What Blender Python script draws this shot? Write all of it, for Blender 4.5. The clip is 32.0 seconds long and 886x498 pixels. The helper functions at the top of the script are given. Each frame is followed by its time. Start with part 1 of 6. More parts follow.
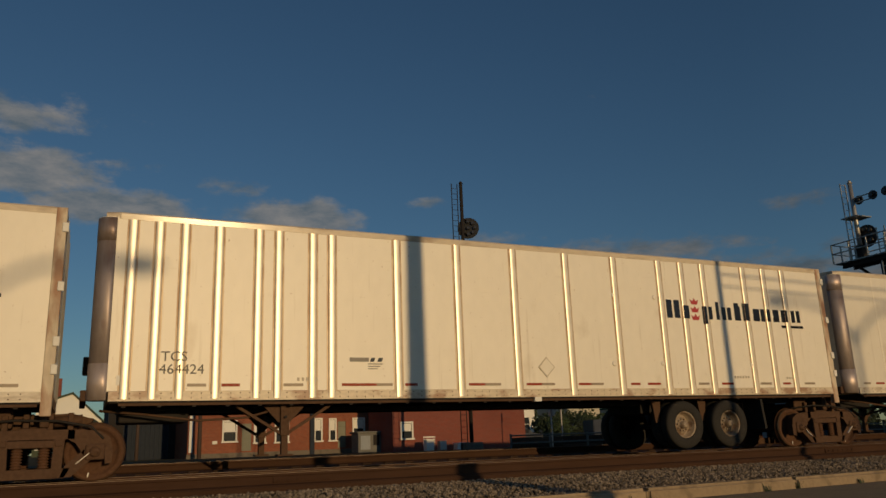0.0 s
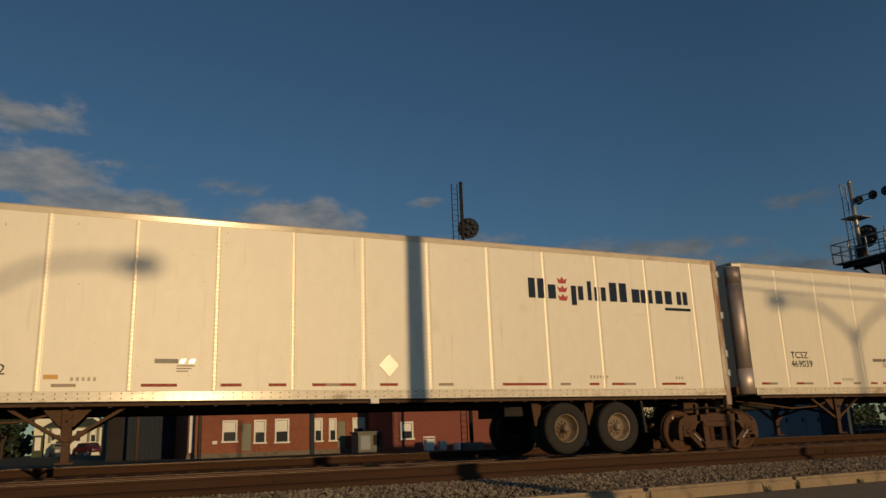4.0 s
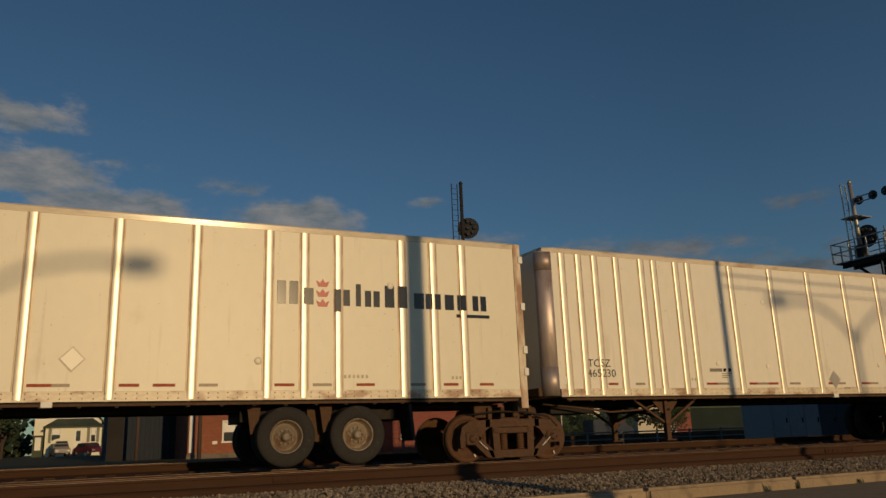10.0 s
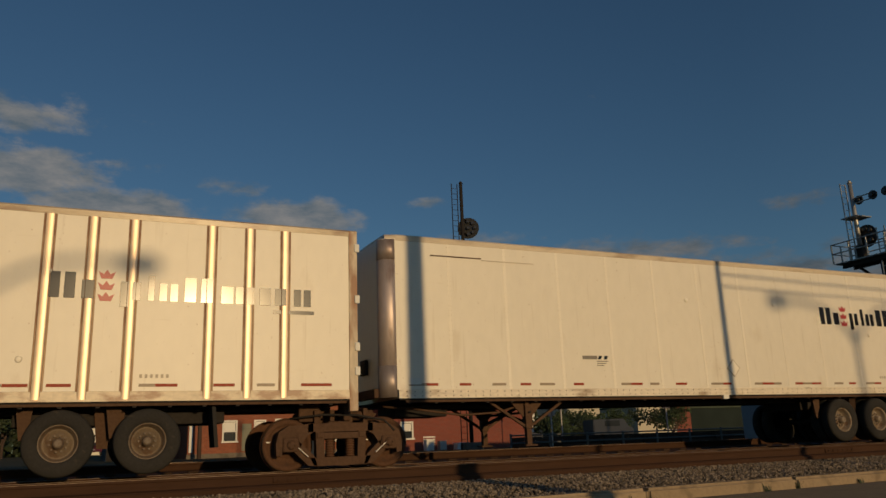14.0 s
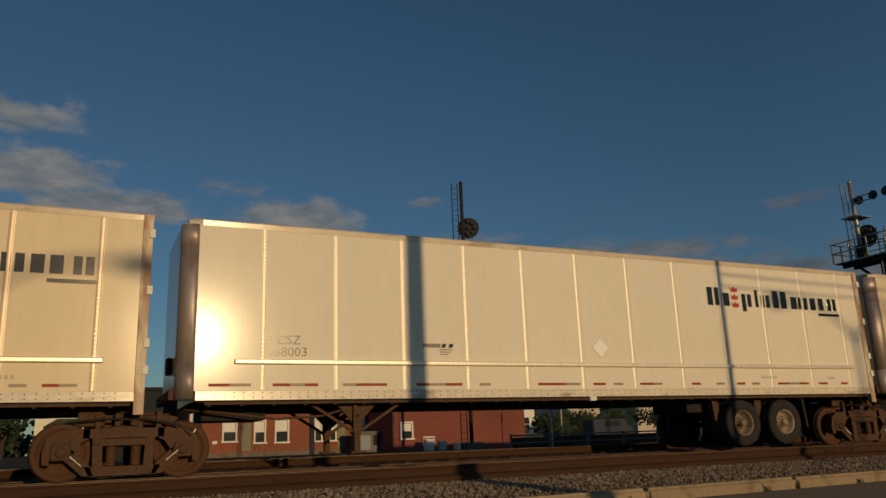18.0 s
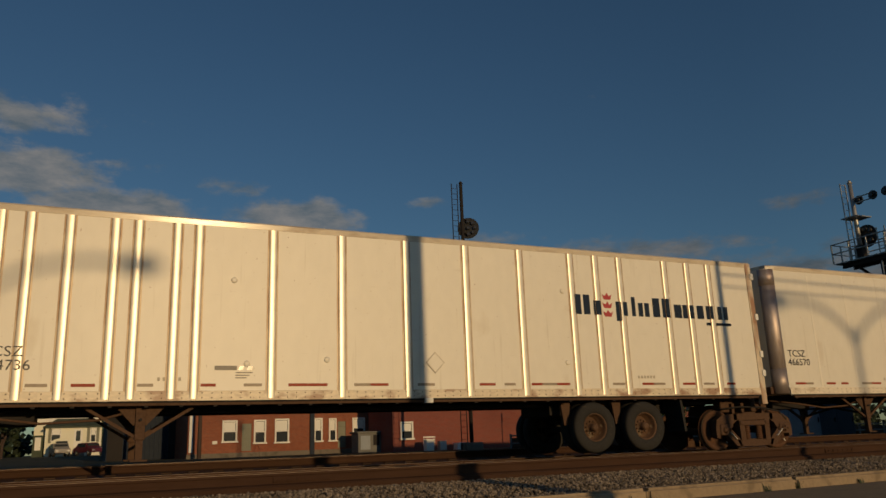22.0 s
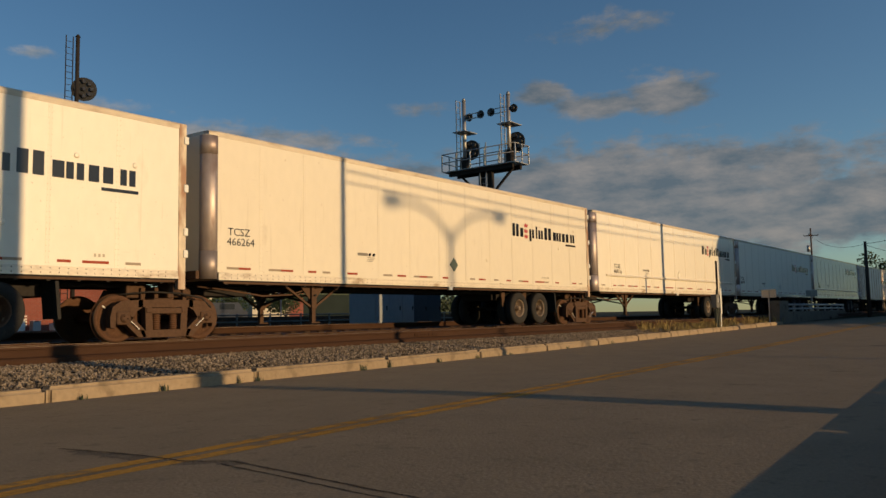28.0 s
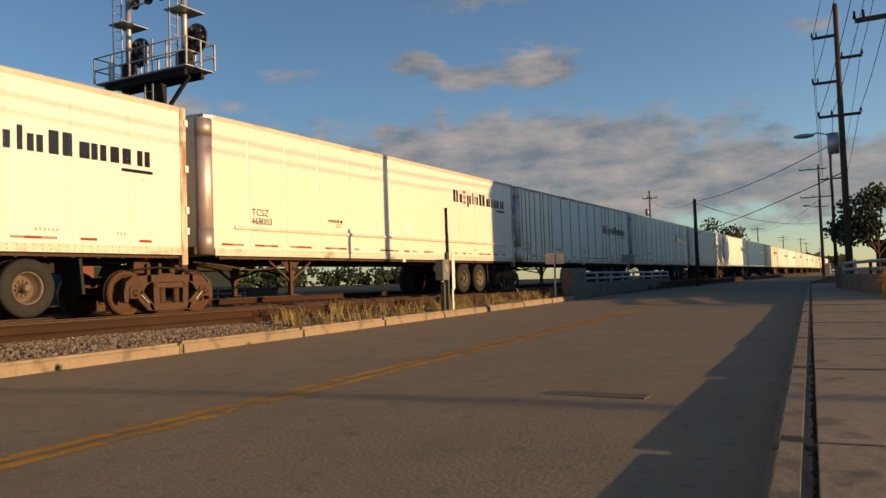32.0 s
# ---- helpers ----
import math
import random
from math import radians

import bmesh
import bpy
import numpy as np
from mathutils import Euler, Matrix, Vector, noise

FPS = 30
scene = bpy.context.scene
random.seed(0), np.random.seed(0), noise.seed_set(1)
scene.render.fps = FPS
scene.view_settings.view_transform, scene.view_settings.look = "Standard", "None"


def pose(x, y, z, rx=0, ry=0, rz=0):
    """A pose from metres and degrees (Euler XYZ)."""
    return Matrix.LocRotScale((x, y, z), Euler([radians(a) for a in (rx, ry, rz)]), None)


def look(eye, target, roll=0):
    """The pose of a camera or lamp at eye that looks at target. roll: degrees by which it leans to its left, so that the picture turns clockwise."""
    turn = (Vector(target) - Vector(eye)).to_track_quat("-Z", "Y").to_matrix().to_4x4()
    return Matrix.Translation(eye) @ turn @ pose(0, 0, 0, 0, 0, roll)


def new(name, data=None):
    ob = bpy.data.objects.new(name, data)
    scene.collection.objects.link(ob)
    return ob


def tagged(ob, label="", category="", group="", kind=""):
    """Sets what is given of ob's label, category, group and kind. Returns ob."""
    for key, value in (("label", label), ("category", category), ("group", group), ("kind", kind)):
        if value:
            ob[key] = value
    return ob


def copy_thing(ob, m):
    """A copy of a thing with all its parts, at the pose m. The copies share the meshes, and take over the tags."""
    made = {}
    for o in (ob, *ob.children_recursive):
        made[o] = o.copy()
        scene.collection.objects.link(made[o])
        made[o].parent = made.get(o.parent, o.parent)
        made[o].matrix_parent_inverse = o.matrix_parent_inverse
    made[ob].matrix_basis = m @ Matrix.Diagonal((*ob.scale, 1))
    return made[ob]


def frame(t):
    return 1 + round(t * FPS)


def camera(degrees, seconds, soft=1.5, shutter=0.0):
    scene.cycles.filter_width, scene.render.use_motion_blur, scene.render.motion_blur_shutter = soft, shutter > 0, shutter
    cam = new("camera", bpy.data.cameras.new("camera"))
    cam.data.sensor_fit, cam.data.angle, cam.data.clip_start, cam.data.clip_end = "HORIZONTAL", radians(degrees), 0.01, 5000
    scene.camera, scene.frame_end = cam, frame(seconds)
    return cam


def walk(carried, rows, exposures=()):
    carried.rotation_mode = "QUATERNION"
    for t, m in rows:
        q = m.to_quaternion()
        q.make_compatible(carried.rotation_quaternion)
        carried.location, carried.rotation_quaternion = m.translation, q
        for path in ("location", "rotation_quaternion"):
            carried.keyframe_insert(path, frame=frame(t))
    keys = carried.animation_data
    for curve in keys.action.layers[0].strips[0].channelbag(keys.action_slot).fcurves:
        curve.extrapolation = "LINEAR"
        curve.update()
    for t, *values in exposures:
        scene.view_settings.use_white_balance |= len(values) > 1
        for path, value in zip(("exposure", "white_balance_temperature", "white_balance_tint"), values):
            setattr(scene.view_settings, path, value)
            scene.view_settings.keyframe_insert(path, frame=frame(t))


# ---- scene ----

# ---------------- camera ----------------
cam = camera(59.37, 32.0)
PATH = [
    (0.0, pose(0, 0, 0.88, 104.07, 2.07, -24.50)),
    (22.6, pose(0, 0, 0.88, 104.07, 2.07, -24.50)),
    (23.0, pose(0, 0, 0.88, 104.05, 2.07, -24.75)),
    (23.5, pose(0, 0, 0.88, 103.91, 1.98, -26.53)),
    (24.0, pose(0, 0, 0.88, 103.92, 2.01, -28.40)),
    (24.5, pose(0, 0, 0.88, 103.44, 1.84, -31.75)),
    (26.5, pose(0, 0, 0.88, 99.86, 1.51, -38.56)),
    (27, pose(0, 0, 0.88, 97.65, 1.05, -40.73)),
    (27.5, pose(0, 0, 0.88, 96.18, 1.24, -47.06)),
    (28, pose(0, 0, 0.88, 94.95, 1.08, -52.01)),
    (28.5, pose(0, 0, 0.88, 94.22, 1.00, -54.96)),
    (29, pose(0, 0, 0.88, 92.54, 0.80, -56.17)),
    (29.5, pose(0, 0, 0.88, 91.67, 0.86, -57.78)),
    (30, pose(0.1, 0.02, 0.88, 90.75, 1.07, -59.90)),
    (30.5, pose(3.5, 0.25, 0.90, 90.5, 1.09, -60.23)),
    (31, pose(7.44, 0.52, 0.91, 91.14, 1.35, -60.26)),
    (31.5, pose(10.93, 0.76, 0.92, 91.84, 1.58, -60.57)),
    (32.0, pose(14.2, 0.99, 0.94, 92.52, 1.94, -61.24)),
]
EXPOSURE = [(0.0, -0.46, 6500, 10), (1.0, -0.45, 6500, 10), (2.0, -0.34, 6500, 10), (3.5, -0.30, 6500, 10), (5.5, -0.50, 6500, 10), (6.0, -0.54, 6500, 10), (7.0, -0.48, 6500, 10), (8.0, -0.37, 6500, 10), (9.0, -0.32, 6500, 10), (10.0, -0.34, 6500, 10), (11.0, -0.40, 6500, 10), (13.0, -0.38, 6500, 10), (17.0, -0.50, 6500, 10), (18.0, -0.44, 6500, 10), (19.0, -0.62, 6500, 10), (20.0, -0.42, 6500, 10), (21.0, -0.52, 6500, 10), (23.0, -0.40, 6500, 10), (24.0, -0.35, 6500, 10), (24.5, -0.30, 6500, 10), (26.5, -0.02, 6500, 10), (27.0, 0.06, 6500, 10), (28.0, 0.44, 6500, 12), (29.0, 0.60, 6500, 15), (30.0, 0.92, 6500, 18), (32.0, 1.02, 6950, 19)]
walk(cam, PATH, EXPOSURE)

# ---------------- light ----------------
SUN = Vector((0.122, -0.984, 0.1365)).normalized()
world = bpy.data.worlds.new("sky")
scene.world = world
world.use_nodes = True
sun = new("sun", bpy.data.lights.new("sun", "SUN"))
sun.data.energy, sun.data.angle, sun.data.color = 2.8, radians(0.45), (1.0, 0.685, 0.335)
sun.matrix_world = look((0, -30, 30), Vector((0, -30, 30)) - SUN)

# clouds: azimuth and height in degrees, their spread, their density
CLOUDS = (
    (5.5, 21.9, 5.0, 1.3, 0.75), (4.0, 18.6, 5.0, 1.9, 0.8), (-1.0, 19.5, 3.4, 0.6, 0.5), (-1.0, 16.6, 7.0, 1.3, 0.78),
    (-9.5, 18.3, 3.0, 0.6, 0.55), (-13.5, 16.4, 4.6, 1.5, 0.9), (-24.0, 17.6, 2.0, 0.6, 0.42), (-27.5, 14.6, 6.0, 0.8, 0.5),
    (-38.0, 12.9, 9.0, 1.1, 0.7), (-47.0, 10.6, 8.0, 1.4, 0.7), (-60.0, 16.0, 2.4, 1.1, 0.7), (-64.0, 14.9, 4.5, 1.1, 0.75), (-68.6, 15.2, 3.0, 1.6, 0.95),
    (-51.0, 15.2, 4.0, 0.8, 0.45), (-67.0, 9.0, 15.0, 3.0, 1.0), (-78.0, 6.6, 15.0, 2.7, 1.0), (-92.0, 6.0, 14.0, 3.0, 0.85), (-87.0, 16.0, 3.0, 1.0, 0.36),
    (-64.5, 20.5, 5.0, 1.0, 0.5),
)


def sky():
    nt = world.node_tree
    nt.nodes.clear()
    n, l = nt.nodes.new, nt.links.new

    def calc(op, a, b=None, c=None):
        m = n("ShaderNodeMath")
        m.operation = op
        for i, v in enumerate((a, b, c)):
            if v is None:
                continue
            if isinstance(v, (int, float)):
                m.inputs[i].default_value = v
            else:
                l(v, m.inputs[i])
        return m.outputs[0]

    out, bg = n("ShaderNodeOutputWorld"), n("ShaderNodeBackground")
    tex = n("ShaderNodeTexSky")
    tex.sky_type, tex.sun_disc = "NISHITA", False
    tex.sun_elevation, tex.sun_rotation = math.asin(SUN.z), math.atan2(SUN.x, SUN.y)
    tex.altitude, tex.air_density, tex.dust_density, tex.ozone_density = 200, 1.0, 0.12, 2.6
    tc = n("ShaderNodeTexCoord")
    sep = n("ShaderNodeSeparateXYZ")
    l(tc.outputs["Generated"], sep.inputs[0])
    az = calc("MULTIPLY", calc("ARCTAN2", calc("MULTIPLY", sep.outputs[0], -1.0), sep.outputs[1]), 180 / math.pi)
    el = calc("MULTIPLY", calc("ARCSINE", sep.outputs[2]), 180 / math.pi)
    total = None
    for a, e, sa, se, w in CLOUDS:
        u = calc("DIVIDE", calc("SUBTRACT", az, a), sa)
        v = calc("DIVIDE", calc("SUBTRACT", el, e), se)
        q = calc("ADD", calc("MULTIPLY", u, u), calc("MULTIPLY", v, v))
        g = calc("MULTIPLY", calc("POWER", 2.718, calc("MULTIPLY", q, -0.8)), w)
        total = g if total is None else calc("MAXIMUM", total, g)

    def flat_noise(scale, detail, stretch, shift=0.0):
        comb = n("ShaderNodeCombineXYZ")
        l(calc("ADD", az, shift), comb.inputs[0])
        l(calc("MULTIPLY", el, stretch), comb.inputs[1])
        no = n("ShaderNodeTexNoise")
        no.inputs["Scale"].default_value, no.inputs["Detail"].default_value, no.inputs["Roughness"].default_value = scale, detail, 0.62
        l(comb.outputs[0], no.inputs["Vector"])
        return no.outputs["Fac"]

    fine, broad = flat_noise(0.33, 9, 1.8), flat_noise(0.10, 4, 3.2, 40.0)
    lit = flat_noise(0.24, 7, 2.6, 7.0)
    density = calc("ADD", total, calc("ADD", calc("MULTIPLY", calc("SUBTRACT", fine, 0.5), 1.15), calc("MULTIPLY", calc("SUBTRACT", broad, 0.5), 0.7)))
    mr = n("ShaderNodeMapRange")
    mr.interpolation_type = "SMOOTHSTEP"
    mr.inputs["From Min"].default_value, mr.inputs["From Max"].default_value = 0.26, 0.66
    mr.inputs["To Max"].default_value = 0.92
    l(density, mr.inputs["Value"])
    # the clouds' lit tops and grey undersides
    ramp = n("ShaderNodeMapRange")
    ramp.inputs["From Min"].default_value, ramp.inputs["From Max"].default_value = 0.35, 0.68
    l(lit, ramp.inputs["Value"])
    shade = n("ShaderNodeMix")
    shade.data_type = "RGBA"
    l(ramp.outputs[0], shade.inputs["Factor"])
    shade.inputs["A"].default_value, shade.inputs["B"].default_value = (0.92, 1.2, 1.42, 1), (2.4, 2.25, 2.1, 1)
    # those over the houses catch more of the sun
    near = n("ShaderNodeMapRange")
    near.inputs["From Min"].default_value, near.inputs["From Max"].default_value = -55, -20
    near.inputs["To Min"].default_value, near.inputs["To Max"].default_value = 1.22, 1.95
    l(az, near.inputs["Value"])
    bright = n("ShaderNodeVectorMath")
    bright.operation = "SCALE"
    l(shade.outputs["Result"], bright.inputs[0])
    l(near.outputs[0], bright.inputs["Scale"])
    tint = n("ShaderNodeMix")
    tint.data_type, tint.blend_type = "RGBA", "MULTIPLY"
    tint.inputs["Factor"].default_value = 1.0
    tint.inputs["B"].default_value = (0.80, 0.96, 1.04, 1)
    l(tex.outputs[0], tint.inputs["A"])
    # the sky pales down the street
    pale = n("ShaderNodeMapRange")
    pale.inputs["From Min"].default_value, pale.inputs["From Max"].default_value = -48, -88
    l(az, pale.inputs["Value"])
    veil = n("ShaderNodeMix")
    veil.data_type = "RGBA"
    l(pale.outputs[0], veil.inputs["Factor"])
    veil.inputs["A"].default_value, veil.inputs["B"].default_value = (1, 1, 1, 1), (1.55, 1.42, 1.36, 1)
    paled = n("ShaderNodeVectorMath")
    paled.operation = "MULTIPLY"
    l(tint.outputs["Result"], paled.inputs[0])
    l(veil.outputs["Result"], paled.inputs[1])
    mix = n("ShaderNodeMix")
    mix.data_type = "RGBA"
    l(mr.outputs[0], mix.inputs["Factor"])
    l(paled.outputs[0], mix.inputs["A"])
    l(bright.outputs[0], mix.inputs["B"])
    bg.inputs["Strength"].default_value = 0.068
    l(mix.outputs["Result"], bg.inputs[0])
    l(bg.outputs[0], out.inputs[0])


sky()

# ---------------- helpers ----------------
def mat(name, colour, rough=0.7, metal=0.0, var=0.15, scale=6.0, bump=0.1, rand=0.0, stretch=(1, 1, 1), stain=None, stain_at=0.62, rough_var=0.0, island=0.0, spec=0.5):
    """A painted, rusted or mineral surface: grain and stains at two scales, its own gloss and relief."""
    m = bpy.data.materials.new(name)
    m.use_nodes = True
    nt = m.node_tree
    n, l = nt.nodes.new, nt.links.new
    p = nt.nodes["Principled BSDF"]
    p.inputs["Roughness"].default_value, p.inputs["Metallic"].default_value = rough, metal
    p.inputs["Specular IOR Level"].default_value = min(spec, 0.12) if rough > 0.7 else spec
    tc, mp = n("ShaderNodeTexCoord"), n("ShaderNodeMapping")
    mp.inputs["Scale"].default_value = stretch
    l(tc.outputs["Object"], mp.inputs["Vector"])
    big, small = n("ShaderNodeTexNoise"), n("ShaderNodeTexNoise")
    big.inputs["Scale"].default_value, small.inputs["Scale"].default_value = scale * 0.15, scale * 4
    for t in (big, small):
        t.inputs["Detail"].default_value = 5
        l(mp.outputs[0], t.inputs["Vector"])
    mix = n("ShaderNodeMath")
    mix.operation = "ADD"
    l(big.outputs["Fac"], mix.inputs[0])
    l(small.outputs["Fac"], mix.inputs[1])
    mr = n("ShaderNodeMapRange")
    mr.inputs["From Min"].default_value, mr.inputs["From Max"].default_value = 0.6, 1.4
    mr.inputs["To Min"].default_value, mr.inputs["To Max"].default_value = 1 - var, 1 + var
    l(mix.outputs[0], mr.inputs["Value"])
    hsv = n("ShaderNodeHueSaturation")
    hsv.inputs["Color"].default_value = (*colour, 1)
    value = mr.outputs[0]
    for amount, node, socket in ((rand, "ShaderNodeObjectInfo", "Random"), (island, "ShaderNodeNewGeometry", "Random Per Island")):
        if amount:
            oi, r, mm = n(node), n("ShaderNodeMapRange"), n("ShaderNodeMath")
            r.inputs["To Min"].default_value, r.inputs["To Max"].default_value = 1 - amount, 1 + amount
            l(oi.outputs[socket], r.inputs["Value"])
            mm.operation = "MULTIPLY"
            l(value, mm.inputs[0])
            l(r.outputs[0], mm.inputs[1])
            value = mm.outputs[0]
    l(value, hsv.inputs["Value"])
    colour_out = hsv.outputs[0]
    if stain:
        sn, sr, sm = n("ShaderNodeTexNoise"), n("ShaderNodeMapRange"), n("ShaderNodeMix")
        sn.inputs["Scale"].default_value, sn.inputs["Detail"].default_value = scale * 0.8, 8
        l(mp.outputs[0], sn.inputs["Vector"])
        sr.inputs["From Min"].default_value, sr.inputs["From Max"].default_value, sr.inputs["To Max"].default_value = stain_at, stain_at + 0.12, 0.8
        l(sn.outputs["Fac"], sr.inputs["Value"])
        sm.data_type = "RGBA"
        l(sr.outputs[0], sm.inputs["Factor"])
        l(colour_out, sm.inputs["A"])
        sm.inputs["B"].default_value = (*stain, 1)
        colour_out = sm.outputs["Result"]
    l(colour_out, p.inputs["Base Color"])
    if rough_var:
        rr = n("ShaderNodeMapRange")
        rr.inputs["To Min"].default_value, rr.inputs["To Max"].default_value = rough - rough_var, rough + rough_var
        l(big.outputs["Fac"], rr.inputs["Value"])
        l(rr.outputs[0], p.inputs["Roughness"])
    if bump:
        b = n("ShaderNodeBump")
        b.inputs["Strength"].default_value, b.inputs["Distance"].default_value = bump, 0.02
        l(small.outputs["Fac"], b.inputs["Height"])
        l(b.outputs[0], p.inputs["Normal"])
    return m


def brick_mat(name, a, b, mortar):
    """Courses of brick on walls that stay far off."""
    m = mat(name, a, 0.9, var=0.2, scale=2, bump=0)
    nt = m.node_tree
    n, l = nt.nodes.new, nt.links.new
    p = nt.nodes["Principled BSDF"]
    tc, sep, comb, br = n("ShaderNodeTexCoord"), n("ShaderNodeSeparateXYZ"), n("ShaderNodeCombineXYZ"), n("ShaderNodeTexBrick")
    l(tc.outputs["Object"], sep.inputs[0])
    add = n("ShaderNodeMath")
    l(sep.outputs[0], add.inputs[0])
    l(sep.outputs[1], add.inputs[1])
    l(add.outputs[0], comb.inputs[0])
    l(sep.outputs[2], comb.inputs[1])
    l(comb.outputs[0], br.inputs["Vector"])
    br.inputs["Color1"].default_value, br.inputs["Color2"].default_value, br.inputs["Mortar"].default_value = (*a, 1), (*b, 1), (*mortar, 1)
    br.inputs["Scale"].default_value, br.inputs["Brick Width"].default_value, br.inputs["Row Height"].default_value, br.inputs["Mortar Size"].default_value = 1.0, 0.22, 0.075, 0.008
    hs = nt.nodes["Hue/Saturation/Value"]
    l(br.outputs["Color"], hs.inputs["Color"])
    return m


def part(name, bm, material, parent=None, label=""):
    me = bpy.data.meshes.new(name)
    bm.to_mesh(me)
    bm.free()
    me.materials.append(material)
    ob = new(name, me)
    ob.parent = parent
    return tagged(ob, label) if label else ob


def again(ob, name, parent, m=None):
    """One more object on the mesh of ob."""
    o = new(name, ob.data)
    o.parent = parent
    if m is not None:
        o.matrix_basis = m
    return o


def empty(name, m=None):
    e = new(name)
    e.empty_display_size = 0.3
    if m is not None:
        e.matrix_basis = m
    return e


def box(bm, x0, y0, z0, x1, y1, z1, bevel=0.0):
    r = bmesh.ops.create_cube(bm, size=1, matrix=Matrix.Translation(((x0 + x1) / 2, (y0 + y1) / 2, (z0 + z1) / 2)) @ Matrix.Diagonal((abs(x1 - x0), abs(y1 - y0), abs(z1 - z0), 1)))
    if bevel:
        bmesh.ops.bevel(bm, geom=list({e for v in r["verts"] for e in v.link_edges}), offset=bevel, segments=2, affect="EDGES", profile=0.5)
    return bm


def boxed(x0, y0, z0, x1, y1, z1, bevel=0.0):
    return box(bmesh.new(), x0, y0, z0, x1, y1, z1, bevel)


def rod(bm, a, b, r, r2=None, seg=10):
    a, b = Vector(a), Vector(b)
    d = b - a
    m = Matrix.Translation((a + b) / 2) @ d.to_track_quat("Z", "Y").to_matrix().to_4x4()
    made = bmesh.ops.create_cone(bm, cap_ends=True, segments=seg, radius1=r, radius2=r if r2 is None else r2, depth=d.length, matrix=m)
    if seg > 7:
        for f in {f for v in made["verts"] for f in v.link_faces}:
            f.smooth = len(f.verts) == 4
    return bm


def rodded(a, b, r, r2=None, seg=10):
    return rod(bmesh.new(), a, b, r, r2, seg)


def tube(points, r, seg=6):
    """One bent tube through the points."""
    bm = bmesh.new()
    ps = [Vector(p) for p in points]
    rings = []
    for i, p in enumerate(ps):
        d = (ps[min(i + 1, len(ps) - 1)] - ps[max(i - 1, 0)]).normalized()
        u = d.cross(Vector((0.31, 0.17, 0.94))).normalized()
        v = d.cross(u)
        rings.append([bm.verts.new(p + (u * math.cos(2 * math.pi * k / seg) + v * math.sin(2 * math.pi * k / seg)) * r) for k in range(seg)])
    for m, n in zip(rings, rings[1:]):
        for k in range(seg):
            bm.faces.new((m[k], m[(k + 1) % seg], n[(k + 1) % seg], n[k])).smooth = True
    bm.faces.new(rings[0]), bm.faces.new(rings[-1])
    bmesh.ops.recalc_face_normals(bm, faces=bm.faces)
    return bm


def bar(bm, a, b, w, h):
    """A square bar from a to b."""
    a, b = Vector(a), Vector(b)
    d = b - a
    m = Matrix.Translation((a + b) / 2) @ d.to_track_quat("Z", "Y").to_matrix().to_4x4() @ Matrix.Diagonal((w, h, d.length, 1))
    bmesh.ops.create_cube(bm, size=1, matrix=m)
    return bm


def lathe(bm, profile, centre=(0, 0, 0), seg=28, hollow=False):
    """Turns (radius, y) pairs about the y axis; hollow: a ring that closes on itself."""
    c = Vector(centre)
    rings = []
    for r, y in profile:
        rings.append([bm.verts.new(c + Vector((r * math.cos(2 * math.pi * i / seg), y, r * math.sin(2 * math.pi * i / seg)))) for i in range(seg)])
    for a, b in zip(rings, rings[1:]):
        for i in range(seg):
            bm.faces.new((a[i], a[(i + 1) % seg], b[(i + 1) % seg], b[i]))
    if hollow:
        a, b = rings[-1], rings[0]
        for i in range(seg):
            bm.faces.new((a[i], a[(i + 1) % seg], b[(i + 1) % seg], b[i]))
    else:
        for ring in (rings[0], rings[-1]):
            bm.faces.new(ring)
    bmesh.ops.recalc_face_normals(bm, faces=bm.faces)
    for f in bm.faces:
        f.smooth = len(f.verts) == 4
    return bm


def slab(bm, outline, y0, y1):
    """A plate cut to an outline of (x, z) pairs, from y0 to y1."""
    a = [bm.verts.new((x, y0, z)) for x, z in outline]
    b = [bm.verts.new((x, y1, z)) for x, z in outline]
    bm.faces.new(a), bm.faces.new(b)
    for i in range(len(a)):
        j = (i + 1) % len(a)
        bm.faces.new((a[i], a[j], b[j], b[i]))
    bmesh.ops.recalc_face_normals(bm, faces=bm.faces)
    return bm


def sheet(name, rows, material, kind="structure", label=""):
    """A ground sheet out of rows of points."""
    bm = bmesh.new()
    vs = [[bm.verts.new(p) for p in r] for r in rows]
    for a, b in zip(vs, vs[1:]):
        for i in range(len(a) - 1):
            bm.faces.new((a[i], a[i + 1], b[i + 1], b[i]))
    bmesh.ops.recalc_face_normals(bm, faces=bm.faces)
    return tagged(part(name, bm, material), label, kind=kind)


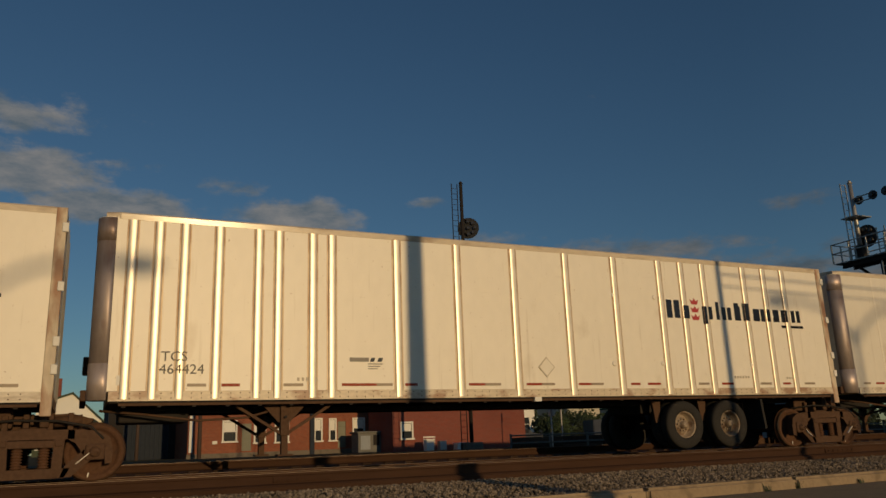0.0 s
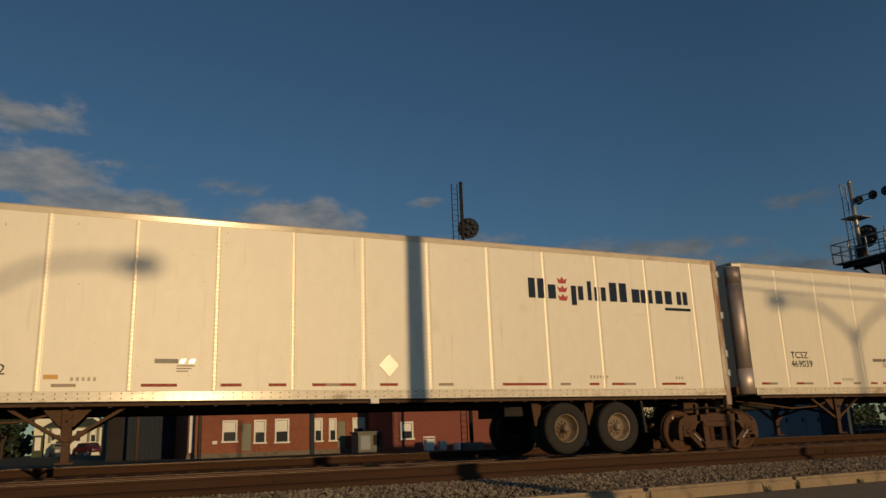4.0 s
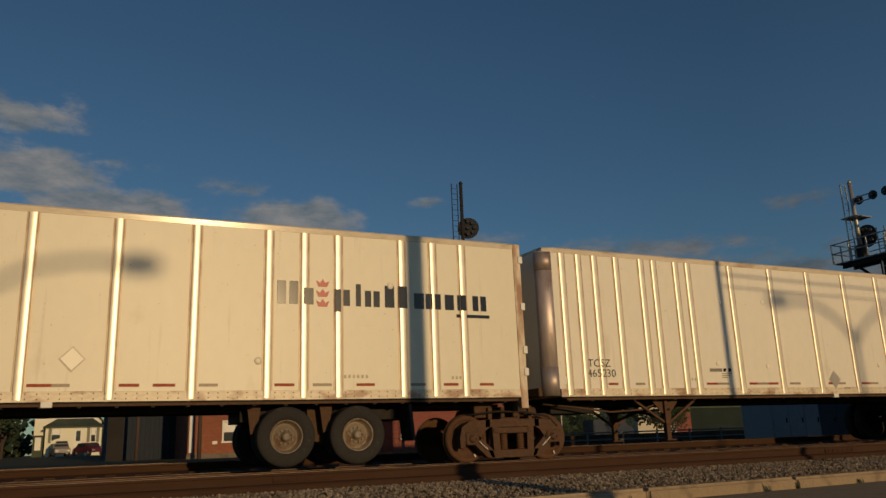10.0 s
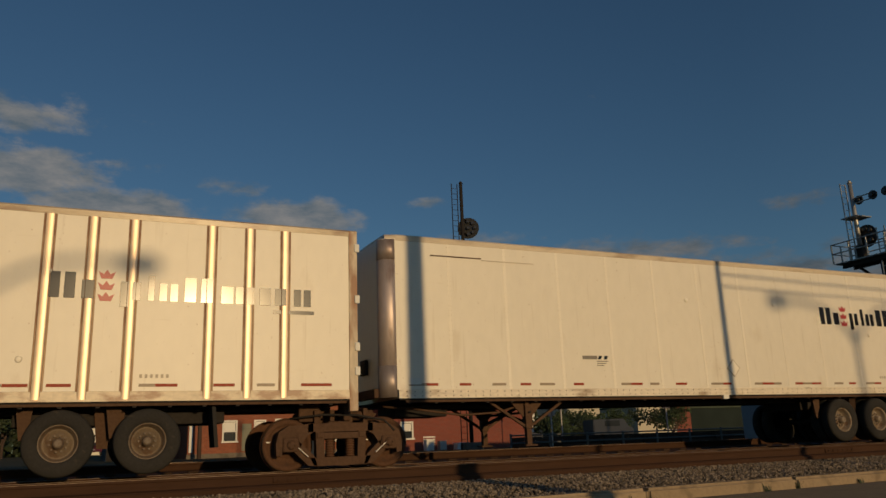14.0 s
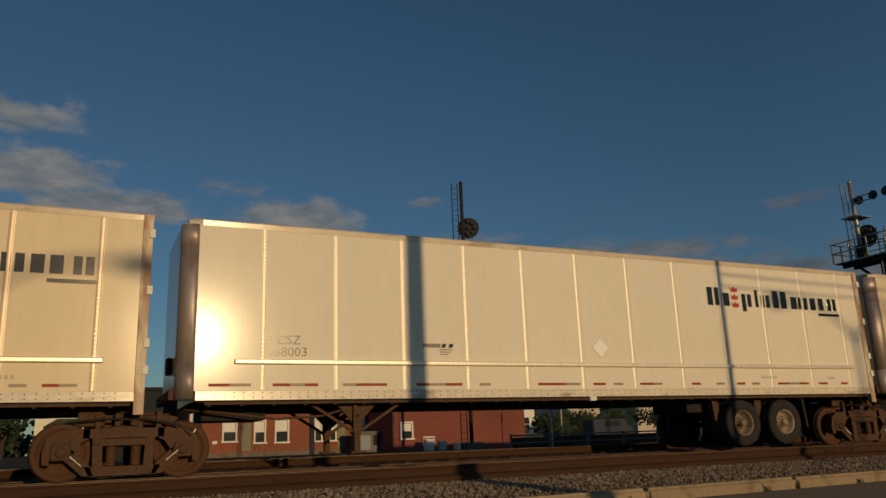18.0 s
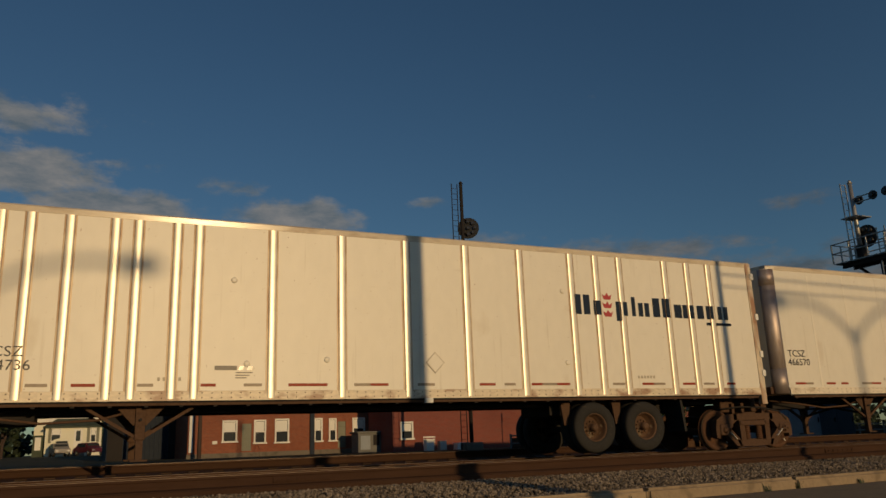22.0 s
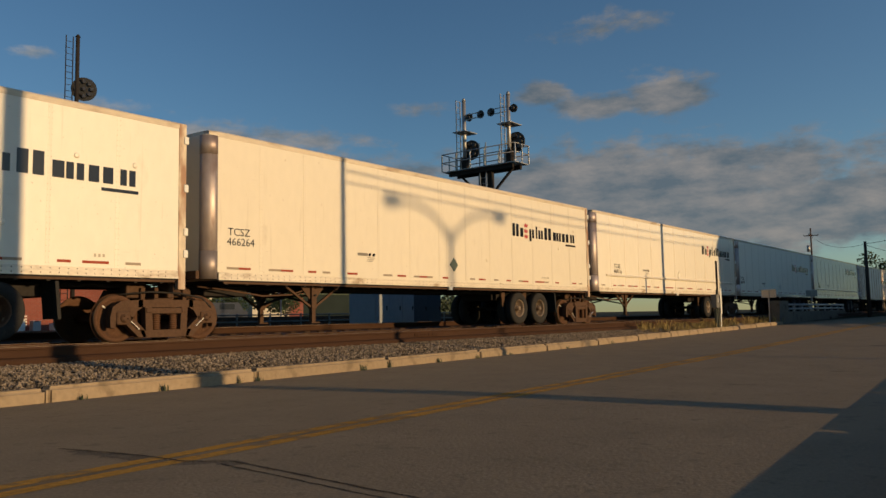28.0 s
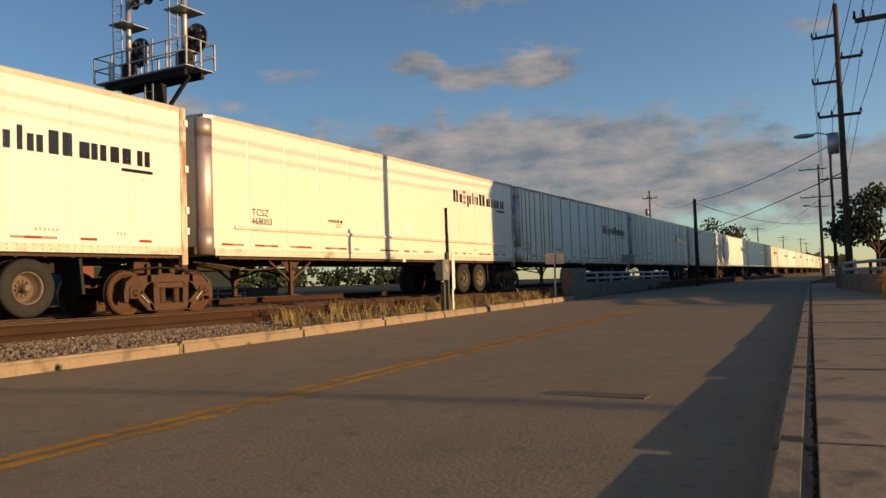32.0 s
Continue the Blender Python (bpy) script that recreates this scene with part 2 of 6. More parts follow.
def scatter(name, centres, sizes, material, flat=1.0, rng=None):
    """Many small eight-sided stones or leaf clumps in one mesh."""
    rng = rng or np.random.RandomState(3)
    base = np.array([(1, 0, 0), (-1, 0, 0), (0, 1, 0), (0, -1, 0), (0, 0, 1), (0, 0, -1)], float)
    tri = np.array([(0, 2, 4), (2, 1, 4), (1, 3, 4), (3, 0, 4), (2, 0, 5), (1, 2, 5), (3, 1, 5), (0, 3, 5)])
    n = len(centres)
    q = rng.normal(size=(n, 3, 3))
    rot, _ = np.linalg.qr(q)
    v = base[None] * rng.uniform(0.6, 1.3, (n, 6, 1)) * np.asarray(sizes)[:, None, None]
    v = np.einsum("nij,nkj->nki", rot, v)
    v[:, :, 2] *= flat
    v += np.asarray(centres)[:, None, :]
    f = tri[None] + (np.arange(n) * 6)[:, None, None]
    me = bpy.data.meshes.new(name)
    me.from_pydata(v.reshape(-1, 3).tolist(), [], f.reshape(-1, 3).tolist())
    me.materials.append(material)
    return new(name, me)


# ---------------- materials ----------------
WHITE = mat("white_paint", (0.805, 0.75, 0.64), 0.42, var=0.045, scale=1.3, bump=0.006, rand=0.06, stretch=(1.1, 1, 0.6), rough_var=0.06, stain=(0.64, 0.56, 0.44), stain_at=0.62)
BEIGE = mat("beige_paint", (0.72, 0.65, 0.52), 0.45, var=0.04, scale=1.3, bump=0.006, rand=0.04, stretch=(1.1, 1, 0.6), stain=(0.5, 0.42, 0.32), stain_at=0.66)
SHEET = mat("polished_sheet", (0.80, 0.74, 0.62), 0.135, spec=0.15, metal=0.0, var=0.05, scale=1.0, bump=0.008, rand=0.05, stretch=(1.4, 1, 0.4), rough_var=0.04)
ALU = mat("aluminium", (0.86, 0.77, 0.62), 0.36, metal=0.35, var=0.16, scale=4, bump=0.03, stretch=(1, 1, 0.3), rough_var=0.06, stain=(0.62, 0.50, 0.37), stain_at=0.66)
POSTPAINT = mat("post_paint", (0.86, 0.66, 0.46), 0.38, metal=0.3, var=0.16, scale=4, bump=0.03, stretch=(1, 1, 0.3), rough_var=0.06, stain=(0.46, 0.27, 0.15), stain_at=0.6)
SEAMM = mat("post_metal", (0.82, 0.74, 0.61), 0.42, metal=0.15, var=0.1, scale=4, bump=0.03, stretch=(1, 1, 0.3), stain=(0.55, 0.45, 0.34), stain_at=0.66)
BEIGEG = mat("beige_sheet", (0.75, 0.635, 0.45), 0.15, spec=0.16, var=0.06, scale=1.0, bump=0.008, rand=0.05, stretch=(1.4, 1, 0.4), rough_var=0.04)
NOSE = mat("nose_metal", (0.46, 0.38, 0.345), 0.50, metal=0.55, var=0.2, scale=3, bump=0.03, stretch=(1, 1, 0.3), rand=0.35, stain=(0.2, 0.11, 0.08), stain_at=0.6)
DARK = mat("dark_steel", (0.03, 0.026, 0.024), 0.75, var=0.3, scale=5, bump=0.2)
RUST = mat("rusty_steel", (0.096, 0.05, 0.03), 0.85, var=0.3, scale=6, bump=0.25, stain=(0.07, 0.04, 0.028), stain_at=0.58)
FRAMEM = mat("frame_brown", (0.094, 0.054, 0.034), 0.8, var=0.3, scale=5, bump=0.2, stain=(0.06, 0.034, 0.022), stain_at=0.6)
SPRING = mat("spring_rust", (0.10, 0.05, 0.028), 0.8, var=0.3, scale=9, bump=0.2)
RAILM = mat("rail_rust", (0.052, 0.026, 0.015), 0.8, var=0.2, scale=4, bump=0.15, stretch=(0.15, 1, 1), stain=(0.07, 0.036, 0.021), stain_at=0.6)
HEADM = mat("rail_head", (0.17, 0.125, 0.09), 0.5, metal=0.6, var=0.15, bump=0.02)
TYRE = mat("rubber", (0.032, 0.03, 0.028), 0.8, var=0.25, scale=8, bump=0.1, stain=(0.08, 0.065, 0.05), stain_at=0.62)
RIM = mat("rim_paint", (0.165, 0.122, 0.085), 0.6, var=0.3, scale=9, bump=0.15, rand=0.4, stain=(0.10, 0.055, 0.03), stain_at=0.52)
RED = mat("red_tape", (0.30, 0.045, 0.02), 0.5, spec=0.2, var=0.15, scale=12, bump=0.0)
PALETAPE = mat("faded_tape", (0.30, 0.235, 0.165), 0.5, var=0.2, scale=12, bump=0.0)
INK = mat("black_vinyl", (0.016, 0.016, 0.018), 0.185, spec=0.5, var=0.1, bump=0.0)
CROWN = mat("red_vinyl", (0.42, 0.04, 0.04), 0.4, var=0.1, bump=0.0)
GREYINK = mat("faded_vinyl", (0.20, 0.18, 0.15), 0.5, var=0.2, bump=0.0)
PLACARD = mat("placard", (0.62, 0.58, 0.52), 0.3, metal=0.5, var=0.15, bump=0.02)
ORANGE = mat("orange_label", (0.62, 0.33, 0.05), 0.5, var=0.1, bump=0.0)
ROOFM = mat("roof_rail", (0.66, 0.56, 0.43), 0.17, spec=0.3, var=0.15, scale=4, bump=0.02, stretch=(0.3, 1, 1), rough_var=0.03, stain=(0.36, 0.26, 0.18), stain_at=0.56)
ASPHALT = mat("asphalt", (0.25, 0.19, 0.122), 0.92, var=0.16, scale=9, bump=0.22, stain=(0.185, 0.14, 0.09), stain_at=0.58)


def add_aggregate(m, pale, dark):
    """Pale and dark chips of stone worn bare in the asphalt, and broad wheel-worn bands."""
    nt = m.node_tree
    n, l = nt.nodes.new, nt.links.new
    p = nt.nodes["Principled BSDF"]
    source = p.inputs["Base Color"].links[0].from_socket
    tc = n("ShaderNodeTexCoord")
    for scale, lo, hi, tone, amount in ((75.0, 0.66, 0.74, pale, 0.75), (48.0, 0.64, 0.74, dark, 0.6), (210.0, 0.62, 0.74, pale, 0.5)):
        no, mr, mx = n("ShaderNodeTexNoise"), n("ShaderNodeMapRange"), n("ShaderNodeMix")
        no.inputs["Scale"].default_value, no.inputs["Detail"].default_value = scale, 2
        l(tc.outputs["Object"], no.inputs["Vector"])
        mr.inputs["From Min"].default_value, mr.inputs["From Max"].default_value, mr.inputs["To Max"].default_value = lo, hi, amount
        l(no.outputs["Fac"], mr.inputs["Value"])
        mx.data_type = "RGBA"
        l(mr.outputs[0], mx.inputs["Factor"])
        l(source, mx.inputs["A"])
        mx.inputs["B"].default_value = (*tone, 1)
        source = mx.outputs["Result"]
    l(source, p.inputs["Base Color"])


add_aggregate(ASPHALT, (0.42, 0.34, 0.23), (0.12, 0.09, 0.06))
PATCH = mat("tar_patch", (0.145, 0.113, 0.08), 0.85, var=0.3, scale=9, bump=0.4, stain=(0.21, 0.165, 0.11), stain_at=0.56)
CONCRETE = mat("concrete", (0.31, 0.235, 0.155), 0.88, var=0.18, scale=4, bump=0.3, rand=0.08, stain=(0.18, 0.135, 0.09), stain_at=0.55)
WALK = mat("walk_concrete", (0.33, 0.245, 0.16), 0.9, var=0.18, scale=3, bump=0.3, rand=0.06, stain=(0.15, 0.12, 0.09), stain_at=0.56)
PARAPET = mat("parapet_concrete", (0.17, 0.145, 0.115), 0.9, var=0.2, scale=3, bump=0.3, stain=(0.10, 0.085, 0.065), stain_at=0.56)
STONE = mat("ballast_stone", (0.185, 0.148, 0.112), 0.9, var=0.3, scale=10, bump=0.3, island=0.7)
STONE1 = mat("ballast_stone_single", (0.20, 0.155, 0.115), 0.9, var=0.3, scale=10, bump=0.3, rand=0.5)
BEDM = mat("ballast_bed", (0.075, 0.056, 0.038), 0.95, var=0.35, scale=9, bump=0.9)
TIEM = mat("tie_wood", (0.06, 0.038, 0.026), 0.9, var=0.3, scale=6, bump=0.4, rand=0.3)
YELLOW = mat("yellow_line", (0.46, 0.225, 0.03), 0.8, var=0.4, scale=7, bump=0.3, stain=(0.2, 0.14, 0.075), stain_at=0.5)
EARTH = mat("earth", (0.085, 0.068, 0.04), 0.95, var=0.35, scale=1.5, bump=0.6, stain=(0.048, 0.055, 0.022), stain_at=0.5)
BRICKM = brick_mat("brick_red", (0.29, 0.095, 0.05), (0.23, 0.07, 0.04), (0.22, 0.13, 0.09))
BRICKD = brick_mat("brick_dark", (0.24, 0.065, 0.045), (0.2, 0.055, 0.04), (0.18, 0.11, 0.09))
WOOD = mat("pole_wood", (0.085, 0.06, 0.05), 0.9, var=0.25, scale=5, bump=0.3, stretch=(1, 1, 0.15))
BLUEBOX = mat("cabinet_paint", (0.29, 0.315, 0.34), 0.75, var=0.1, scale=2, bump=0.05, stretch=(1, 1, 0.4))
# a tan darker than the sheets, for seam rivets and thin strips
SEAMLINE = mat("seam_sealant", (0.50, 0.43, 0.33), 0.7, var=0.2, scale=6, bump=0.05)
CABFACE = mat("cabinet_dark_face", (0.06, 0.072, 0.085), 0.8, var=0.1, scale=2, bump=0.05)
BLUEWALL = mat("blue_siding", (0.03, 0.037, 0.05), 0.8, var=0.25, scale=3, bump=0.1, stretch=(1, 1, 0.2))
PALE = mat("pale_siding", (0.76, 0.73, 0.58), 0.75, var=0.08, scale=2, bump=0.05)
CREAM = mat("cream_wall", (0.50, 0.45, 0.35), 0.75, var=0.1, scale=2, bump=0.05)
TRIM = mat("white_trim", (0.74, 0.72, 0.66), 0.6, var=0.08, scale=4, bump=0.05)
DOORM = mat("green_door", (0.17, 0.17, 0.12), 0.6, var=0.15, scale=4, bump=0.05)
GLASS = mat("window_glass", (0.03, 0.035, 0.04), 0.08, var=0.1, bump=0.0)
SHINGLE = mat("shingle", (0.07, 0.085, 0.06), 0.9, var=0.3, scale=6, bump=0.4)
LEAF = mat("leaf", (0.038, 0.06, 0.018), 0.7, var=0.4, scale=3, bump=0.0, island=0.5)
LEAFD = mat("leaf_dark", (0.026, 0.04, 0.014), 0.7, var=0.4, scale=3, bump=0.0, island=0.5)
STRAW = mat("dry_grass", (0.26, 0.20, 0.08), 0.9, var=0.3, scale=6, bump=0.0, island=0.4)
GALV = mat("galvanised", (0.40, 0.39, 0.38), 0.45, metal=0.6, var=0.15, scale=6, bump=0.05)
BLACK = mat("signal_black", (0.015, 0.015, 0.016), 0.5, var=0.2, bump=0.05)
LENS = mat("signal_lens", (0.05, 0.05, 0.055), 0.1, var=0.1, bump=0.0)
WIRE = mat("wire", (0.02, 0.02, 0.022), 0.7, var=0.1, bump=0.0)
GREEN = mat("post_green", (0.055, 0.062, 0.045), 0.7, var=0.2, scale=6, bump=0.1)
CARRED = mat("car_red", (0.09, 0.012, 0.018), 0.4, var=0.05, bump=0.0)
CARTAN = mat("car_silver", (0.26, 0.23, 0.19), 0.4, var=0.05, bump=0.0)
CARDARK = mat("car_dark", (0.04, 0.045, 0.06), 0.3, var=0.05, bump=0.0)
HYDRANT = mat("hydrant_paint", (0.62, 0.30, 0.03), 0.5, var=0.15, scale=8, bump=0.1)
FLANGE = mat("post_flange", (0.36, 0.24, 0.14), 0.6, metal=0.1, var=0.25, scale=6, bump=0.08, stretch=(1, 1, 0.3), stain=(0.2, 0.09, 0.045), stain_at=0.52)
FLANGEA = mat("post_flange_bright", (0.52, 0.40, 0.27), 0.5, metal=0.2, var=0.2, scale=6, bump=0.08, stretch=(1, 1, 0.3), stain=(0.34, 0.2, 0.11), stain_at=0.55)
REARM = mat("rear_frame_paint", (0.56, 0.47, 0.35), 0.55, var=0.25, scale=3.2, bump=0.15, rand=0.15, stretch=(1, 1, 0.35), stain=(0.27, 0.105, 0.04), stain_at=0.45)
HUTGREY = mat("hut_grey", (0.17, 0.165, 0.15), 0.8, var=0.15, scale=3, bump=0.1)
YARDWALL = mat("yard_siding", (0.02, 0.028, 0.025), 0.85, var=0.3, scale=2, bump=0.1)
RIMWHITE = mat("rim_white", (0.21, 0.165, 0.12), 0.6, var=0.25, scale=9, bump=0.15, rand=0.35, stain=(0.12, 0.065, 0.035), stain_at=0.5)
RIMRUST = mat("rim_rust", (0.10, 0.058, 0.036), 0.75, var=0.3, scale=9, bump=0.2, rand=0.3, stain=(0.24, 0.19, 0.13), stain_at=0.6)

IVORY = mat("ivory_paint", (0.74, 0.685, 0.55), 0.44, var=0.04, scale=1.3, bump=0.006, rand=0.05, stretch=(1.1, 1, 0.6), rough_var=0.06, stain=(0.56, 0.49, 0.37), stain_at=0.64)
LOWRAIL = mat("lower_rail", (0.72, 0.64, 0.51), 0.17, spec=0.4, var=0.18, scale=5, bump=0.02, stretch=(0.4, 1, 1), rough_var=0.03, rand=0.08, stain=(0.36, 0.26, 0.17), stain_at=0.56)
SEAMTAN = mat("post_tan", (0.60, 0.48, 0.36), 0.40, metal=0.25, var=0.14, scale=4, bump=0.04, stretch=(1, 1, 0.3), stain=(0.38, 0.24, 0.15), stain_at=0.6)
RIVET = mat("rivet_heads", (0.50, 0.38, 0.25), 0.3, metal=0.6, var=0.2, scale=20, bump=0.0)
FADED = mat("weathered_vinyl", (0.075, 0.07, 0.065), 0.5, spec=0.3, var=0.25, scale=8, bump=0.0, stain=(0.62, 0.56, 0.46), stain_at=0.7)
GHOST = mat("adhesive_trace", (0.55, 0.49, 0.39), 0.55, var=0.2, scale=9, bump=0.02)
GHOSTINK = mat("pale_stencil", (0.46, 0.40, 0.31), 0.55, var=0.25, scale=12, bump=0.0)
LOWRUST = mat("lower_rail_rusted", (0.66, 0.56, 0.41), 0.45, var=0.2, scale=5, bump=0.03, stretch=(0.5, 1, 1), rand=0.08, stain=(0.30, 0.15, 0.08), stain_at=0.5)
ROOFRUST = mat("roof_rail_rusted", (0.50, 0.40, 0.28), 0.3, spec=0.3, var=0.22, scale=4, bump=0.03, stretch=(0.3, 1, 1), stain=(0.22, 0.12, 0.08), stain_at=0.52)
WHITECARD = mat("white_placard", (0.96, 0.94, 0.88), 0.24, var=0.03, scale=5, bump=0.0)
DARKPLACARD = mat("dark_placard", (0.10, 0.13, 0.10), 0.5, var=0.2, bump=0.0)


def add_runs(m, rust, amount):
    """Rust specks, thin upright runs and dents' rubbed marks on painted sheet."""
    nt = m.node_tree
    n, l = nt.nodes.new, nt.links.new
    p = nt.nodes["Principled BSDF"]
    source = p.inputs["Base Color"].links[0].from_socket
    tc = n("ShaderNodeTexCoord")
    for stretch, scale, lo, hi, tone, part_of in (((1, 1, 1), 16.0, 0.70, 0.80, rust, 1.0), ((1, 1, 0.06), 9.0, 0.64, 0.84, (0.5, 0.42, 0.31), 0.7), ((0.12, 1, 1), 7.0, 0.68, 0.82, (0.58, 0.5, 0.39), 0.6)):
        mp, no, mr, mx = n("ShaderNodeMapping"), n("ShaderNodeTexNoise"), n("ShaderNodeMapRange"), n("ShaderNodeMix")
        mp.inputs["Scale"].default_value = stretch
        no.inputs["Scale"].default_value, no.inputs["Detail"].default_value = scale, 3
        l(tc.outputs["Object"], mp.inputs["Vector"])
        l(mp.outputs[0], no.inputs["Vector"])
        mr.inputs["From Min"].default_value, mr.inputs["From Max"].default_value, mr.inputs["To Max"].default_value = lo, hi, amount * part_of
        l(no.outputs["Fac"], mr.inputs["Value"])
        mx.data_type = "RGBA"
        l(mr.outputs[0], mx.inputs["Factor"])
        l(source, mx.inputs["A"])
        mx.inputs["B"].default_value = (*tone, 1)
        source = mx.outputs["Result"]
    l(source, p.inputs["Base Color"])


for m, k in ((WHITE, 0.75), (IVORY, 0.8), (BEIGE, 0.8), (SHEET, 0.35), (BEIGEG, 0.5), (LOWRAIL, 0.9), (LOWRUST, 0.9), (REARM, 0.9)):
    add_runs(m, (0.3, 0.17, 0.09), k)

# ---------------- the ground ----------------
SLOPE = 0.06          # the street runs off the track by this much


def bend(x):
    """How far the street has swung towards the track at x."""
    return SLOPE * x if x < 70 else SLOPE * 70 + 0.015 * (x - 70)


def rise(x):
    return 0.0 if x < 15 else min(0.12, (x - 15) * 0.0035)


XS = [-400, -200, -120, -60, -30, -20, -10, 0, 4, 8, 12, 16, 20, 25, 30, 35, 40, 45, 50, 60, 70, 90, 120, 160, 200, 300, 400, 700, 1500]
PROFILE = ((-1500, 0.0), (-80, 0.0), (-16, 0.02), (-13, -0.15), (9.0, -0.15), (9.3, 0.06), (10.6, 0.10), (11.9, 0.15), (12.25, 0.17), (12.45, 0.33), (13.6, 0.33), (16.8, 0.33), (17.4, 0.40), (18.0, 0.46), (20.8, 0.46), (22.5, 0.42), (26, 0.45), (60, 0.55), (100, 1.0), (200, 1.6), (1500, 6.0))
sheet("ground", [[(x, y + (bend(x) if -14 < y < 9.5 else bend(x) * 0.5 if 9.5 <= y < 11 else 0), z + (rise(x) if -14 < y < 11 else 0)) for y, z in PROFILE] for x in XS], EARTH, label="dry brown earth and short grass around the tracks")
sheet("road", [[(x, y + bend(x), z + rise(x)) for y, z in ((0.36, 0.0), (1.4, 0.012), (2.5, 0.022), (3.5, 0.03), (4.4, 0.034), (5.4, 0.03), (6.6, 0.02), (7.6, 0.01), (8.66, 0.0))] for x in XS if -300 < x < 500], ASPHALT, label="worn grey asphalt street with a faded double yellow line")


def strip(name, y, w, x0, x1, material, lift=0.004, step=1.0, wobble=0.0, label="", cat=""):
    """A painted or tarred strip that follows the street."""
    bm = bmesh.new()
    rows, x = [], x0
    rng = random.Random(int(y * 100))
    while x <= x1:
        e = rng.uniform(-wobble, wobble)
        zz = 0.034 - 0.0085 * abs(y - 4.4) + rise(x) + lift
        rows.append([bm.verts.new((x, y - w / 2 + bend(x) + e, zz)), bm.verts.new((x, y + w / 2 + bend(x) + e * 0.6, zz))])
        x += step
    for a, b in zip(rows, rows[1:]):
        bm.faces.new((a[0], b[0], b[1], a[1]))
    return tagged(part(name, bm, material), label, kind="structure")


strip("line_1", 4.08, 0.125, -60, 70, YELLOW, step=0.5, wobble=0.012, label="faded yellow centre line on asphalt")
strip("line_2", 4.27, 0.125, -60, 70, YELLOW, step=0.5, wobble=0.012, label="faded yellow centre line on asphalt")
strip("centre_joint", 4.178, 0.022, -20, 45, CONCRETE, lift=0.003, step=0.23, wobble=0.016, label="pale crumbling joint between the yellow lines")
# tarred cracks and a patch
def crack(points, w, seed, material, lift=0.005, label="dark tar-filled crack across the asphalt"):
    """A ragged strip that wanders along the points."""
    rng = random.Random(seed)
    bm, rows = bmesh.new(), []
    for (x0, y0), (x1, y1) in zip(points, points[1:]):
        n = max(2, int(abs(y1 - y0) / 0.045))
        for i in range(n):
            f = i / n
            x, y = x0 + (x1 - x0) * f + rng.uniform(-0.35, 0.35) * w, y0 + (y1 - y0) * f
            z = 0.034 - 0.0085 * abs(y - bend(x) - 4.4) + rise(x) + lift
            rows.append([bm.verts.new((x - w * rng.uniform(0.45, 1.25), y, z)), bm.verts.new((x + w * rng.uniform(0.45, 1.25), y, z))])
    for a, b in zip(rows, rows[1:]):
        bm.faces.new((a[0], a[1], b[1], b[0]))
    tagged(part("tar_crack", bm, material), label, kind="structure")


CRACK = ((2.58, 5.4), (2.7, 4.75), (2.76, 4.2), (2.93, 3.95), (2.9, 3.4), (2.86, 2.8), (2.85, 2.2), (2.93, 1.7), (3.05, 1.15), (3.12, 0.6))
crack(CRACK, 0.075, 1, PATCH, 0.003, "worn grey patching along a crack across the street")
crack([(x + 0.05, y) for x, y in CRACK], 0.012, 6, BEDM, 0.006)
crack([(x - 0.045, y) for x, y in CRACK[3:8]], 0.009, 7, BEDM, 0.006)
crack(((9.3, 3.1), (9.4, 2.7)), 0.02, 4, BEDM)
crack(((11.9, 2.5), (12.0, 2.1)), 0.02, 5, BEDM)
crack(((13.2, 8.9), (13.0, 6.2), (13.3, 3.6), (13.1, 1.3)), 0.012, 8, PATCH)
tagged(part("manhole_patch", boxed(20.0, 2.5, 0.0, 20.22, 3.5, 0.0365, 0.004), PATCH), "dark tar patch in the street", kind="structure")


# ---------------- tracks ----------------
def rail(name, y, top, x0=-150, x1=420):
    bm = bmesh.new()
    box(bm, x0, y - 0.037, top - 0.045, x1, y + 0.037, top - 0.004, 0.008)
    box(bm, x0, y - 0.012, top - 0.165, x1, y + 0.012, top - 0.045)
    slabs = [(y - 0.075, top - 0.19), (y - 0.075, top - 0.178), (y - 0.013, top - 0.155), (y + 0.013, top - 0.155), (y + 0.075, top - 0.178), (y + 0.075, top - 0.19)]
    a = [bm.verts.new((x0, p, q)) for p, q in slabs]
    b = [bm.verts.new((x1, p, q)) for p, q in slabs]
    for i in range(6):
        bm.faces.new((a[i], b[i], b[(i + 1) % 6], a[(i + 1) % 6]))
    bmesh.ops.recalc_face_normals(bm, faces=bm.faces)
    r = tagged(part(name, bm, RAILM), "rusty steel rail with a bright worn running surface", "rail", kind="structure")
    part("running_surface", boxed(x0, y - 0.03, top - 0.006, x1, y + 0.03, top), HEADM, r)
    return r


RAIL = 0.50
NEAR = 12.35
r1 = rail("rail_1", NEAR, 0.535)
rail("rail_2", 14.48, RAIL)
rail("rail_3", 15.95, RAIL)
rail("rail_4", 18.6, 0.68)
rail("rail_5", 20.05, 0.68)
# joint bars with bolts on the nearest rail
plate = None
